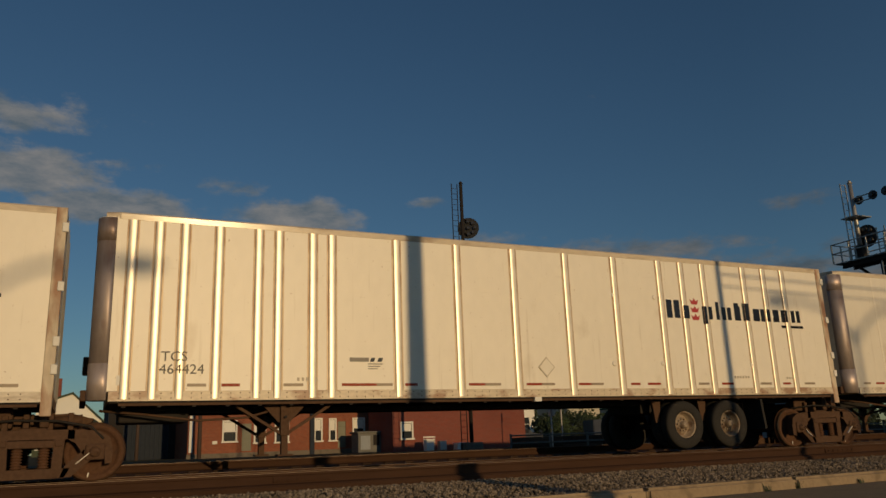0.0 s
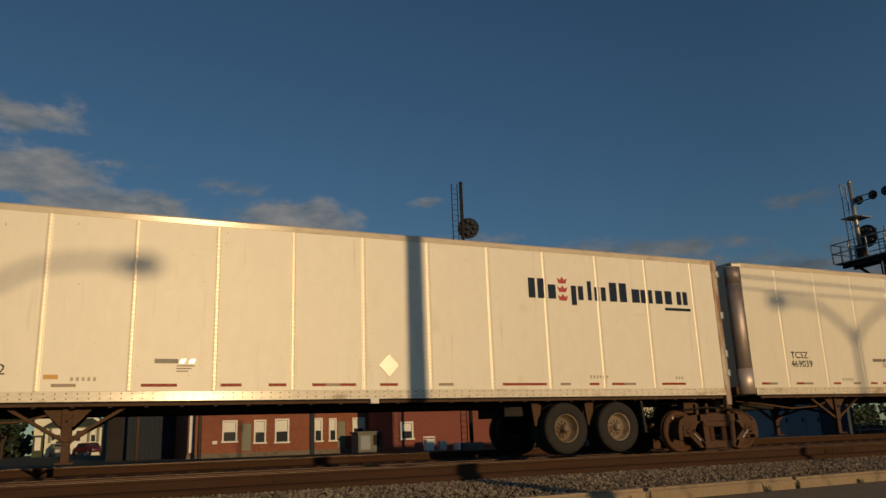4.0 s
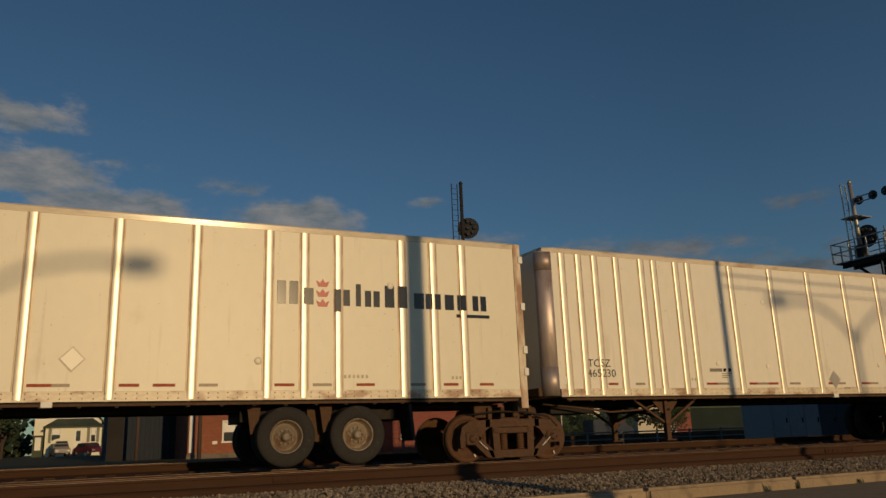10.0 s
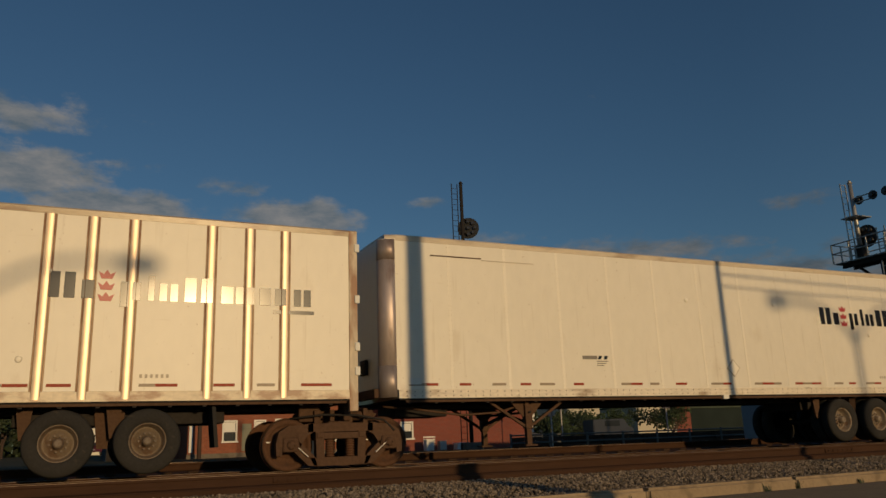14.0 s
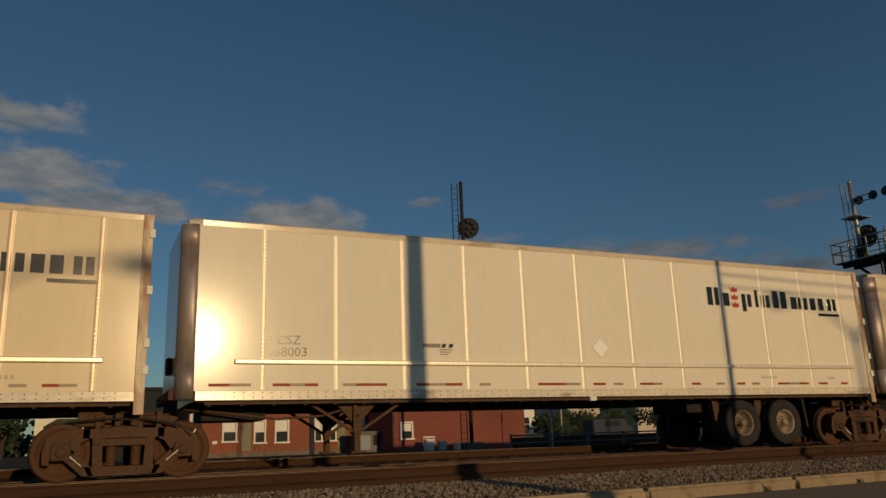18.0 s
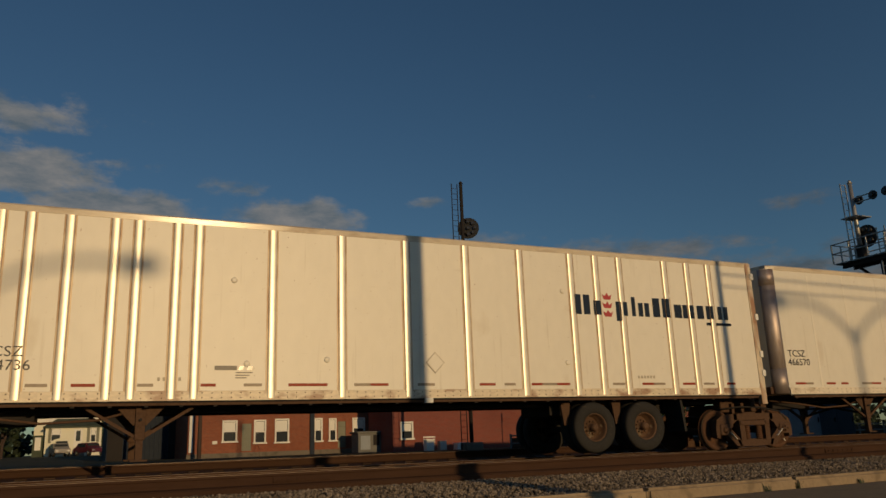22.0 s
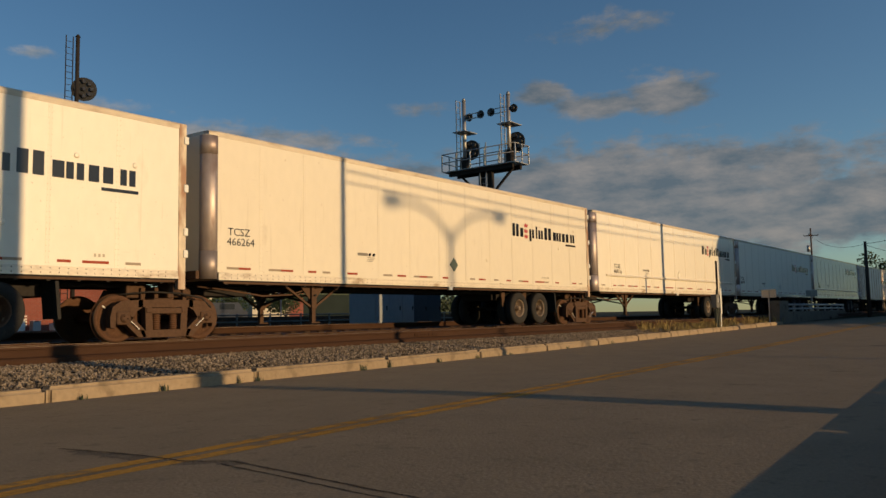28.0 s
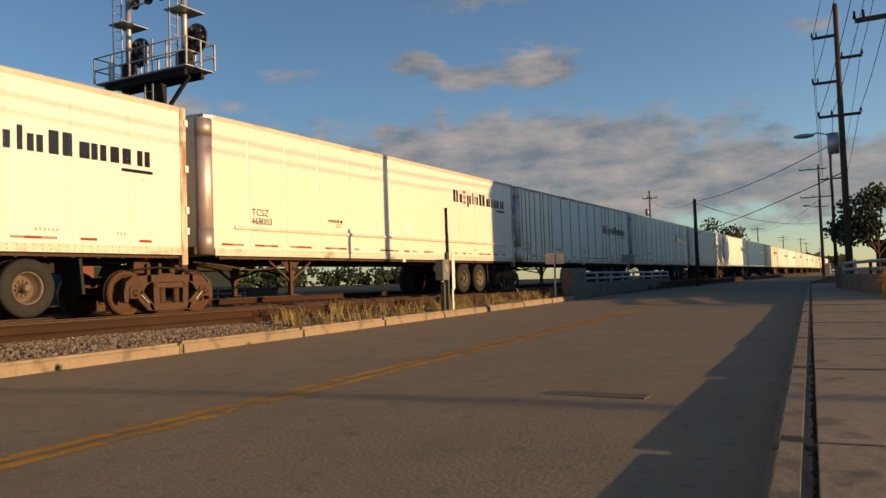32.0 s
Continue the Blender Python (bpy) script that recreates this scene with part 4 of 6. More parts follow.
        box(bm, LENGTH - 0.16, SIDE - 0.10, BOT - 0.22, LENGTH, SIDE + 0.02, TOP - 0.02, 0.012)
        box(bm, LENGTH - 0.15, -SIDE + 0.10, TOP - 0.24, LENGTH, SIDE - 0.10, TOP - 0.02, 0.012)
        box(bm, LENGTH - 0.15, -SIDE + 0.10, BOT - 0.05, LENGTH, SIDE - 0.10, BOT + 0.18, 0.012)
        return bm

    shared("rear", rear, "rear_frame", REARM, e, label="chipped steel rear door frame")
    for s in (-1, 1):
        shared("door", lambda: boxed(LENGTH - 0.11, 0.02, BOT + 0.18, LENGTH - 0.03, SIDE - 0.11, TOP - 0.24, 0.01), "rear_door", WHITE, e, pose(0, 0, 0) if s > 0 else pose(0, -SIDE + 0.09, 0))
        for y in (0.2, 0.8):
            shared("rodlock", lambda: rodded((LENGTH + 0.012, 0, BOT + 0.1), (LENGTH + 0.012, 0, TOP - 0.1), 0.014, seg=6), "lock_rod", GALV, e, pose(0, s * y, 0))
    for z in (1.75, 2.2, 3.1, 4.1):
        shared("hinge", lambda: boxed(LENGTH - 0.06, -SIDE - 0.05, -0.08, LENGTH + 0.035, -SIDE - 0.008, 0.08, 0.014), "hinge", TRIM, e, pose(0, 0, z))

    # underneath: cross members, beams, landing gear
    def under():
        bm = bmesh.new()
        for i in range(30):
            x = 0.5 + i * 0.53
            box(bm, x, -SIDE + 0.04, BOT - 0.10, x + 0.06, SIDE - 0.04, BOT - 0.004)
        for y in (-0.5, 0.5):
            box(bm, 0.6, y - 0.07, BOT - 0.17, LENGTH - 0.3, y + 0.07, BOT - 0.1)
        return bm

    shared("under", under, "underframe", DARK, e)
    shared("sill", lambda: boxed(0.45, -SIDE + 0.03, BOT - 0.075, LENGTH - 0.2, -SIDE + 0.09, BOT - 0.002, 0.008), "side_sill", FRAMEM, e)
    shared("floor", lambda: boxed(0.32, -SIDE + 0.02, BOT - 0.03, LENGTH - 0.16, SIDE - 0.02, BOT + 0.02), "floor", DARK, e)
    for y in (-0.98, 0.98):
        def leg():
            bm = boxed(-0.075, -0.075, 0.62, 0.075, 0.075, BOT - 0.02, 0.012)
            box(bm, -0.055, -0.055, 0.30, 0.055, 0.055, 0.62, 0.008)
            return bm
        g = shared("leg", leg, "landing_leg", FRAMEM, e, pose(3.12, y, 0))
        shared("shoe", lambda: boxed(-0.14, -0.13, 0.27, 0.14, 0.13, 0.305, 0.012), "leg_shoe", FRAMEM, g)

        def brace():
            bm = bmesh.new()
            bar(bm, (-0.85, 0, BOT - 0.06), (-0.05, 0, 0.66), 0.06, 0.05)
            bar(bm, (0.85, 0, BOT - 0.06), (0.05, 0, 0.66), 0.06, 0.05)
            slab(bm, ((-0.42, BOT - 0.02), (0.42, BOT - 0.02), (0.10, 0.86), (-0.10, 0.86)), -0.012, 0.012)
            return bm
        shared("brace", brace, "leg_brace", FRAMEM, e, pose(3.12, y, 0))

    def cross():
        bm = bmesh.new()
        bar(bm, (3.12, -0.95, 0.75), (3.12, 0.95, BOT - 0.1), 0.05, 0.05)
        bar(bm, (3.12, 0.95, 0.75), (3.12, -0.95, BOT - 0.1), 0.05, 0.05)
        rod(bm, (3.12, -1.12, 0.95), (3.12, 1.0, 0.95), 0.025)
        return bm
    shared("cross", cross, "cross_shaft", DARK, e)
    shared("hose", lambda: tube([(0.2, -0.7, BOT - 0.12), (0.9, -0.85, BOT - 0.2), (1.7, -0.95, BOT - 0.32), (2.5, -0.95, BOT - 0.28), (3.3, -0.9, BOT - 0.06)], 0.022), "air_hose", FRAMEM, e)

    # the raised road wheels
    shared("slider", lambda: boxed(11.0, -0.62, BOT - 0.36, 14.2, 0.62, BOT - 0.14, 0.02), "axle_frame", DARK, e)
    ax = 11.68 if kind in ("ribs", "plain") else 12.05
    for x in (ax, ax + 1.26):
        shared("axle", lambda: rodded((0, -1.1, 0), (0, 1.1, 0), 0.065), "axle", DARK, e, pose(x, 0, 0.60))
        for y, flip in ((-1.13, 0), (-0.80, 0), (0.80, 180), (1.13, 180)):
            t = shared("tyre", tyre_mesh, "tyre", TYRE, e, pose(x, y, 0.60, 0, rng.uniform(0, 60), flip))
            if abs(y) > 1:
                deep = (seed + (x > 13)) % 3
                ink, words = ((RIM, "dusty tan steel wheel disc with bolts"), (RIMWHITE, "chipped white steel wheel disc with bolts"), (RIMRUST, "rusty steel wheel disc with bolts"))[deep]
                shared("rim%d" % deep, lambda: rim_mesh(deep != 1), "rim", ink, t, label=words)
        shared("hanger", lambda: slab(bmesh.new(), ((-0.62, BOT - 0.05), (-0.38, BOT - 0.05), (-0.44, 0.68), (-0.55, 0.66)), -0.95, -0.88), "spring_hanger", FRAMEM, e, pose(x, 0, 0))
    shared("flapplate", lambda: slab(bmesh.new(), ((12.15, BOT - 0.06), (12.62, BOT - 0.06), (12.56, 0.5), (12.22, 0.5)), -0.7, -0.68), "spring_plate", FRAMEM, e)
    shared("flap", lambda: slab(bmesh.new(), ((13.90, BOT - 0.1), (13.96, BOT - 0.1), (14.02, 0.46), (13.96, 0.46)), -1.25, -0.68), "mud_flap", TYRE, e)
    shared("rearpost", lambda: boxed(LENGTH - 0.16, -0.95, 0.86, LENGTH - 0.02, -0.55, BOT - 0.03, 0.03), "coupling_bracket", FRAMEM, e)
    shared("lampbox", lambda: boxed(7.95, -SIDE - 0.02, BOT - 0.09, 8.11, -SIDE + 0.04, BOT + 0.01, 0.01), "marker_lamp", TRIM, e)
    shared("kingpin", lambda: boxed(0.5, -0.5, BOT - 0.32, 1.6, 0.5, BOT - 0.1, 0.03), "upper_coupler", DARK, e)

    # tapes, marks and plates on the side
    x, ink = 0.5, RED
    while x < 15.6:
        n = rng.choice((0.24, 0.3, 0.34))
        if all(abs(x + n / 2 - q) > n / 2 + 0.1 for q in (xs if kind == "ribs" else SEAMS if kind == "plain" else SEAMS_WIDE)):
            ink = PALETAPE if ink is RED and rng.random() < 0.6 else RED
            shared("tape%d%s" % (round(n * 100), ink.name), lambda: boxed(0, FACE - 0.003, 0, n, FACE + 0.002, 0.05), "reflector_tape", ink, e, pose(x, 0, BOT + 0.235))
            x += n + rng.choice((0.004, 0.004, 0.2, 0.45))
        else:
            x += 0.12
    mark(e, *mark_at)
    if kind == "ribs":
        mark_over_posts(e, *mark_at)
    ink = INK if kind != "ribs" else FADED
    if code:
        words, number, cx, cz = code
        lettering(words, cx + 0.02, cz + 0.215, 0.235, e, ink)
        lettering(number, cx, cz, 0.235, e, ink)
        if kind == "ribs":
            bm = bmesh.new()
            letters_over_posts(bm, words, cx + 0.02, cz + 0.215, ink)
            letters_over_posts(bm, number, cx, cz, ink)
            part("lettering", bm, ink, e)
    o = 4.2 if kind == "ribs" else 4.32
    shared("owner_bar%.2f" % owner_z, lambda: boxed(0, FACE - 0.005, owner_z - 0.075, 0.36, FACE, owner_z, 0.002), "owner_mark", GREYINK, e, pose(o, 0, 0), "faded grey bars of an owner's mark")
    for a, w in ((0.38, 0.10), (0.52, 0.11)):
        shared("owner_block%.2f%.2f" % (owner_z, w), lambda: slab(bmesh.new(), ((0, owner_z - 0.075), (w * 0.75, owner_z - 0.075), (w, owner_z), (w * 0.25, owner_z)), FACE - 0.005, FACE), "owner_mark", INK, e, pose(o + a, 0, 0))
    bm = bmesh.new()
    for i in range(3):
        box(bm, o + 0.34, FACE - 0.005, owner_z - 0.125 - 0.045 * i, o + 0.62 - 0.05 * i, FACE, owner_z - 0.108 - 0.045 * i)
    part("owner_lines", bm, GREYINK, e)
    if placard:
        look_of, px, pz = placard
        ink, words = {"grey": (PLACARD, "grey metal placard holder, diamond-shaped"), "white": (WHITECARD, "blank white placard, diamond-shaped"), "bare": (GHOST, "pale outline left by a removed placard"), "dark": (DARKPLACARD, "dark placard, diamond-shaped")}[look_of]
        shared("placard" + look_of, lambda: slab(bmesh.new(), ((-0.2, 0), (0, -0.21), (0.2, 0), (0, 0.21)), FACE - 0.012, FACE), "placard", ink, e, pose(px, 0, pz), words)
        if look_of == "bare":
            shared("placard_inner", lambda: slab(bmesh.new(), ((-0.17, 0), (0, -0.18), (0.17, 0), (0, 0.18)), FACE - 0.015, FACE), "placard_ground", material, e, pose(px, 0, pz))
    for name, x0, z0, x1, z1, stuff, words in extras:
        part(name, boxed(x0, FACE - 0.006, z0, x1, FACE, z1, 0.002), stuff, e, words)
    # small stencils near the lower edge
    for x, z, n in ((3.4, 1.57, 5), (12.9, 1.62, 6), (14.6, 1.6, 3)):
        if rng.random() < 0.8:
            glyph_bars(e, "stencil_bar", x + rng.uniform(-0.3, 0.3), z, n, 0.055, 0.06, 0.025, seed, GHOSTINK)
    if kind == "ribs":
        for x in (4.6, 6.1, 9.9, 11.2, 13.7):
            for z in (1.95, 3.45):
                if rng.random() < 0.7:
                    shared("patch" + material.name, lambda: lathe(bmesh.new(), ((0.015, FACE - 0.022), (0.04, FACE - 0.018), (0.06, FACE - 0.009), (0.068, FACE)), seg=16), "round_patch", material, e, pose(x + rng.uniform(-0.2, 0.2), 0, z + rng.uniform(-0.1, 0.1)))
        if posts == 1:
            part("orange_label", boxed(0.95, FACE - 0.003, 1.52, 1.12, FACE, 1.74), ORANGE, e, "small orange label")
        part("pale_label", boxed(0.40, FACE - 0.003, 1.50, 0.56, FACE, 1.66), TRIM, e, "small white label")
    else:
        for x in (7.2, 9.85, 11.9, 13.0, 14.2, 15.3) if kind == "plain" else ():
            if rng.random() < 0.85:
                shared("patch" + material.name, lambda: lathe(bmesh.new(), ((0.015, FACE - 0.018), (0.035, FACE - 0.015), (0.05, FACE - 0.008), (0.055, FACE)), seg=16), "round_patch", material, e, pose(x, 0, rng.choice((2.1, 2.1, 2.75, 3.42)) + rng.uniform(-0.05, 0.05)))
    return e


def side_frame():
    """The cast frame of a bogie, with its two window openings and spring pocket."""
    bm = bmesh.new()
    y0, y1 = -0.08, 0.08
    slab(bm, ((-0.62, 0.82), (0.62, 0.82), (0.62, 0.67), (-0.62, 0.67)), y0, y1)
    slab(bm, ((-0.50, 0.07), (0.50, 0.07), (0.58, 0.22), (-0.58, 0.22)), y0, y1)
    for s in (-1, 1):
        slab(bm, [(s * x, z) for x, z in ((0.52, 0.82), (0.98, 0.79), (1.15, 0.68), (1.20, 0.48), (1.19, 0.28), (1.09, 0.26), (1.07, 0.57), (0.79, 0.57), (0.77, 0.40), (0.64, 0.60), (0.52, 0.67))], y0, y1)
        slab(bm, [(s * x, z) for x, z in ((0.44, 0.08), (0.60, 0.08), (0.88, 0.34), (0.86, 0.46), (0.77, 0.50), (0.50, 0.25))], y0, y1)
        slab(bm, [(s * x, z) for x, z in ((0.31, 0.20), (0.46, 0.20), (0.48, 0.70), (0.33, 0.70))], y0 - 0.012, y1)
        box(bm, s * 0.79, y0 - 0.03, 0.33, s * 1.08, y1, 0.585, 0.03)
        box(bm, s * 0.34, y0 - 0.03, 0.56, s * 0.46, y1, 0.66, 0.015)
    return bm


def coil():
    """One coil spring, its turns as a waved profile."""
    bm = bmesh.new()
    prof = [(0.05, 0.22)]
    for i in range(7):
        z = 0.235 + i * 0.044
        prof += [(0.066, z - 0.012), (0.088, z), (0.088, z + 0.012), (0.066, z + 0.024)]
    prof.append((0.05, 0.545))
    lathe(bm, prof, seg=12)
    bmesh.ops.rotate(bm, cent=(0, 0, 0), matrix=Matrix.Rotation(radians(90), 3, "X"), verts=bm.verts)
    return bm


def wheel_mesh(s):
    y = lambda v: v * s
    return lathe(bmesh.new(), ((0.06, y(-0.075)), (0.14, y(-0.07)), (0.16, y(-0.03)), (0.34, y(0.0)), (0.365, y(-0.05)), (0.40, y(-0.075)), (0.455, y(-0.072)), (0.458, y(0.03)), (0.485, y(0.045)), (0.48, y(0.065)), (0.38, y(0.06)), (0.34, y(0.03)), (0.14, y(0.03)), (0.06, y(0.06))), seg=40)


def bogie():
    e = empty("rail_bogie")
    sf = part("side_frame", side_frame(), FRAMEM, e, "rust-brown cast steel side frame")
    sf.matrix_basis = pose(0, -0.98, 0)
    again(sf, "side_frame", e, pose(0, 0.98, 0))
    for y in (-0.98, 0.98):
        for x in (-0.19, 0.19):
            shared("coil", coil, "coil_spring", SPRING, e, pose(x, y, 0))
        shared("seat", lambda: boxed(-0.34, -0.09, 0.54, 0.34, 0.12, 0.66, 0.02), "spring_seat", FRAMEM, e, pose(0, y, 0))
    part("bolster", boxed(-0.22, -0.95, 0.56, 0.22, 0.95, 0.86, 0.04), FRAMEM, e)
    bm = bmesh.new()
    slab(bm, ((-0.62, 0.84), (0.75, 0.84), (0.9, 1.0), (0.55, 1.1), (-0.5, 1.06)), -0.5, 0.5)
    for x in (-0.45, -0.15, 0.2, 0.5):
        box(bm, x, -0.86, 0.82, x + 0.09, -0.5, 1.08 + 0.03 * x, 0.015)
    box(bm, -0.72, -0.78, 0.86, -0.3, -0.52, 1.2, 0.03)
    part("saddle", bm, FRAMEM, e, "coupling saddle with brackets on the bogie")
    part("brake_pipe", tube([(-0.9, -0.8, 0.92), (-0.3, -0.95, 0.98), (0.35, -0.95, 0.96), (0.85, -1.04, 0.86), (1.05, -1.06, 0.66)], 0.022), DARK, e)
    part("brake_cylinder", rodded((0.3, -0.72, 0.95), (0.72, -0.72, 0.98), 0.09, seg=14), FRAMEM, e)
    bm = bmesh.new()
    bar(bm, (-0.80, -1.08, 0.40), (-0.62, -1.08, 0.24), 0.055, 0.012)
    part("painted_strap", bm, TRIM, e, "pale painted strap with worn marks")
    bm = bmesh.new()
    bar(bm, (0.92, -1.08, 0.5), (0.66, -1.08, 0.28), 0.055, 0.012)
    part("painted_strap", bm, TRIM, e, "pale painted strap with worn marks")
    cap = None
    sets = []
    for x in (-0.93, 0.93):
        for y, a in ((-1.08, 0), (1.08, 180)):
            def cap_mesh():
                bm = lathe(bmesh.new(), ((0.02, -0.06), (0.05, -0.055), (0.075, -0.04), (0.09, 0.0), (0.09, 0.06)), seg=18)
                for i in range(3):
                    rod(bm, (0.05 * math.cos(i * 2.1), -0.085, 0.05 * math.sin(i * 2.1)), (0.05 * math.cos(i * 2.1), -0.06, 0.05 * math.sin(i * 2.1)), 0.014, seg=6)
                return bm
            m = pose(x, y, 0.455, 0, 0, a)
            if cap is None:
                cap = part("bearing_cap", cap_mesh(), FRAMEM, e)
                cap.matrix_basis = m
            else:
                again(cap, "bearing_cap", e, m)
        w = part("wheelset", rodded((0, -0.9, 0), (0, 0.9, 0), 0.085, seg=14), RUST, e, "axle with two rusty steel wheels")
        w.matrix_basis = pose(x, 0, 0.455)
        for s, y in ((1, -0.745), (-1, 0.745)):
            o = part("wheel", wheel_mesh(s), RUST, w, "rust-brown steel rail wheel")
            o.matrix_basis = pose(0, y, 0)
            p = part("rim_band", lathe(bmesh.new(), ((0.44, -0.003 * s), (0.4595, -0.002 * s), (0.4595, 0.08 * s), (0.44, 0.08 * s)), seg=40, hollow=True), HEADM, w, "bright worn wheel tread")
            p.matrix_basis = pose(0, y - 0.055 * s, 0)
        c = part("chalk_mark", boxed(-0.02, -0.828, -0.40, 0.0, -0.818, -0.33), TRIM, w, "short chalk mark on the wheel")
    return e


BRIGHT = "white rail trailer with bright aluminium side posts"
TAN = "ivory rail trailer with tan-stained side posts"
THIN = "plain white rail trailer with thin riveted panel seams"
BUFF = "beige weathered rail trailer with thin riveted panel seams"
GLOSSY = "glossy off-white rail trailer with narrow metal posts"
RUB = "glossy off-white rail trailer with a long rub rail"
RUBTAN = "beige rail trailer with a long rub rail"
ROSTER = [
    (THIN, trailer("plain", WHITE, 0, 2, (11.4, 3.03, 1.08), None, 2.05)),
    (BRIGHT, trailer("ribs", WHITE, 0, 1, (11.45, 3.0, 1.06), ("TCS", "464424", 1.02, 1.69), 2.0, ("bare", 8.27, 1.85))),
    ("plain white rail trailer patched with thin repair strips", trailer("plain", WHITE, 0, 4, (11.37, 3.03, 1.085), None, 2.18, ("bare", 8.2, 2.04), extras=(("repair_strip", 2.2, 3.13, 4.6, 3.15, SEAMLINE, "thin repair strip"), ("repair_strip", 2.3, 2.27, 4.9, 2.29, SEAMLINE, "thin repair strip"), ("repair_strip", 3.3, 3.08, 5.0, 3.095, SEAMLINE, "thin repair strip"), ("pale_label", 1.95, 1.62, 2.2, 1.98, TRIM, "pale square label")))),
    (GLOSSY, trailer("seam", WHITE, 0, 3, (11.34, 3.31, 1.075), ("TCSZ", "467072", 1.54, 1.67), 1.94, ("grey", 8.31, 1.86), extras=(("orange_label", 2.75, 1.6, 2.95, 1.67, ORANGE, "small orange label"),))),
    (GLOSSY, trailer("seam", SHEET, 0, 5, (11.4, 3.37, 1.10), ("TCSZ", "469039", 1.5, 1.9), 2.13, ("white", 8.32, 2.0))),
    (TAN, trailer("ribs", IVORY, 1, 6, (11.42, 3.24, 1.13), ("TCSZ", "462227", 1.07, 1.71), 2.03, ("bare", 8.27, 1.95), extras=(("repair_panel", 12.75, BOT + 0.19, 13.7, 2.0, TRIM, "white riveted repair panel"),))),
    (TAN, trailer("ribs", IVORY, 0, 7, (11.47, 2.97, 1.075), ("TCSZ", "463544", 1.07, 1.67), 2.05, ("bare", 8.33, 1.92), extras=(("orange_label", 0.62, 1.5, 0.84, 1.76, ORANGE, "orange label"),))),
    (BRIGHT, trailer("ribs", WHITE, 0, 8, (11.55, 2.96, 1.085), ("TCSZ", "465230", 0.96, 1.65), 1.85, ("grey", 8.07, 1.6))),
    (TAN, trailer("ribs", WHITE, 1, 9, (11.37, 2.92, 1.09), ("TCSZ", "364999", 0.58, 1.7), 1.9, ("grey", 8.26, 1.83))),
    ("plain white rail trailer with a torn seam and dents", trailer("plain", WHITE, 0, 10, (11.35, 3.0, 1.085), None, 2.1, ("bare", 8.35, 1.86), extras=(("torn_strip", 1.0, 4.06, 2.1, 4.085, FRAMEM, "dark torn seam strip"), ("torn_strip", 2.1, 4.03, 3.3, 4.045, SEAMLINE, "torn seam strip"), ("pale_label", 0.5, 1.5, 0.75, 1.62, TRIM, "small white label")))),
    (RUB, trailer("rubrail", BEIGEG, 0, 11, (11.36, 3.31, 1.095), ("TCSZ", "468437", 1.43, 2.05), 2.3, ("white", 8.42, 2.25), SEAMTAN)),
    (RUB, trailer("rubrail", SHEET, 0, 12, (11.36, 3.35, 1.085), ("TCSZ", "468003", 1.44, 2.01), 2.29, ("white", 8.3, 2.27))),
    (RUBTAN, trailer("rubrail", BEIGEG, 0, 13, (11.33, 3.41, 1.11), ("TCSZ", "468921", 1.43, 2.0), 2.3, ("white", 8.2, 2.32), SEAMTAN)),
    (BRIGHT, trailer("ribs", WHITE, 0, 14, (11.37, 3.0, 1.09), ("TCSZ", "464736", 0.81, 1.74), 1.83, ("bare", 8.17, 1.92))),
    (THIN, trailer("plain", WHITE, 0, 15, (11.27, 3.03, 1.1), ("TCSZ", "466570", 0.36, 1.94), 2.05, ("grey", 8.2, 1.89))),
    (RUBTAN, trailer("rubrail", BEIGEG, 0, 16, (11.33, 3.38, 1.1), ("TCSZ", "468548", 1.43, 2.0), 2.3, ("white", 8.3, 2.25), SEAMTAN)),
    (THIN, trailer("plain", WHITE, 0, 17, (11.2, 3.0, 1.08), ("TCSZ", "466839", 0.43, 1.9), 2.05, ("bare", 8.2, 1.9))),
    (BUFF, trailer("plain", BEIGE, 0, 18, (11.3, 3.0, 1.06), ("TCSZ", "466264", 0.5, 2.0), 2.05, ("dark", 8.2, 1.9))),
    (RUB, trailer("rubrail", SHEET, 0, 19, (11.4, 3.3, 1.06), ("TCSZ", "469116", 1.6, 2.0), 2.25, ("bare", 8.3, 2.1))),
]
done = set()
for words, base in ROSTER:
    for c in base.children:
        c.matrix_basis.translation.x *= STRETCH
        if c.data.name not in done and c.name.split(".")[0] not in ("tyre", "axle", "round_patch", "placard", "placard_ground"):
            for v in c.data.vertices:
                v.co.x *= STRETCH
        done.add(c.data.name)
# those behind are of the same makes
BEHIND = (14, 11, 8, 1, 7, 14, 16, 5, 9, 16, 11, 17, 14, 6, 1, 16, 18, 14)
TRAIN, WHEELS = [], []
BOG = bogie()
for i in range(len(ROSTER) + len(BEHIND)):
    k = i - 1
    words, base = ROSTER[i] if i < len(ROSTER) else ROSTER[BEHIND[i - len(ROSTER)]]
    home = pose(PITCH * k, TRACK, RAIL)
    if i < len(ROSTER):
        t, base.matrix_basis = base, home
    else:
        t = copy_thing(base, home)
    tagged(t, words, "trailer", "trailers of the train")
    b = BOG if i == 0 else copy_thing(BOG, pose(0, 0, 0))
    b.matrix_basis = pose(PITCH * k - 0.75, TRACK, RAIL)
    tagged(b, "rust-brown two-axle rail bogie between two trailers", "bogie", "bogies of the train")
    TRAIN += [(t, PITCH * k), (b, PITCH * k - 0.75)]
    WHEELS += [(c, c.location.x) for c in b.children if c.name.startswith("wheelset")]


def lag(t):
    """The train slows a little towards the end."""
    return np.interp(t, LAG[0], LAG[1])


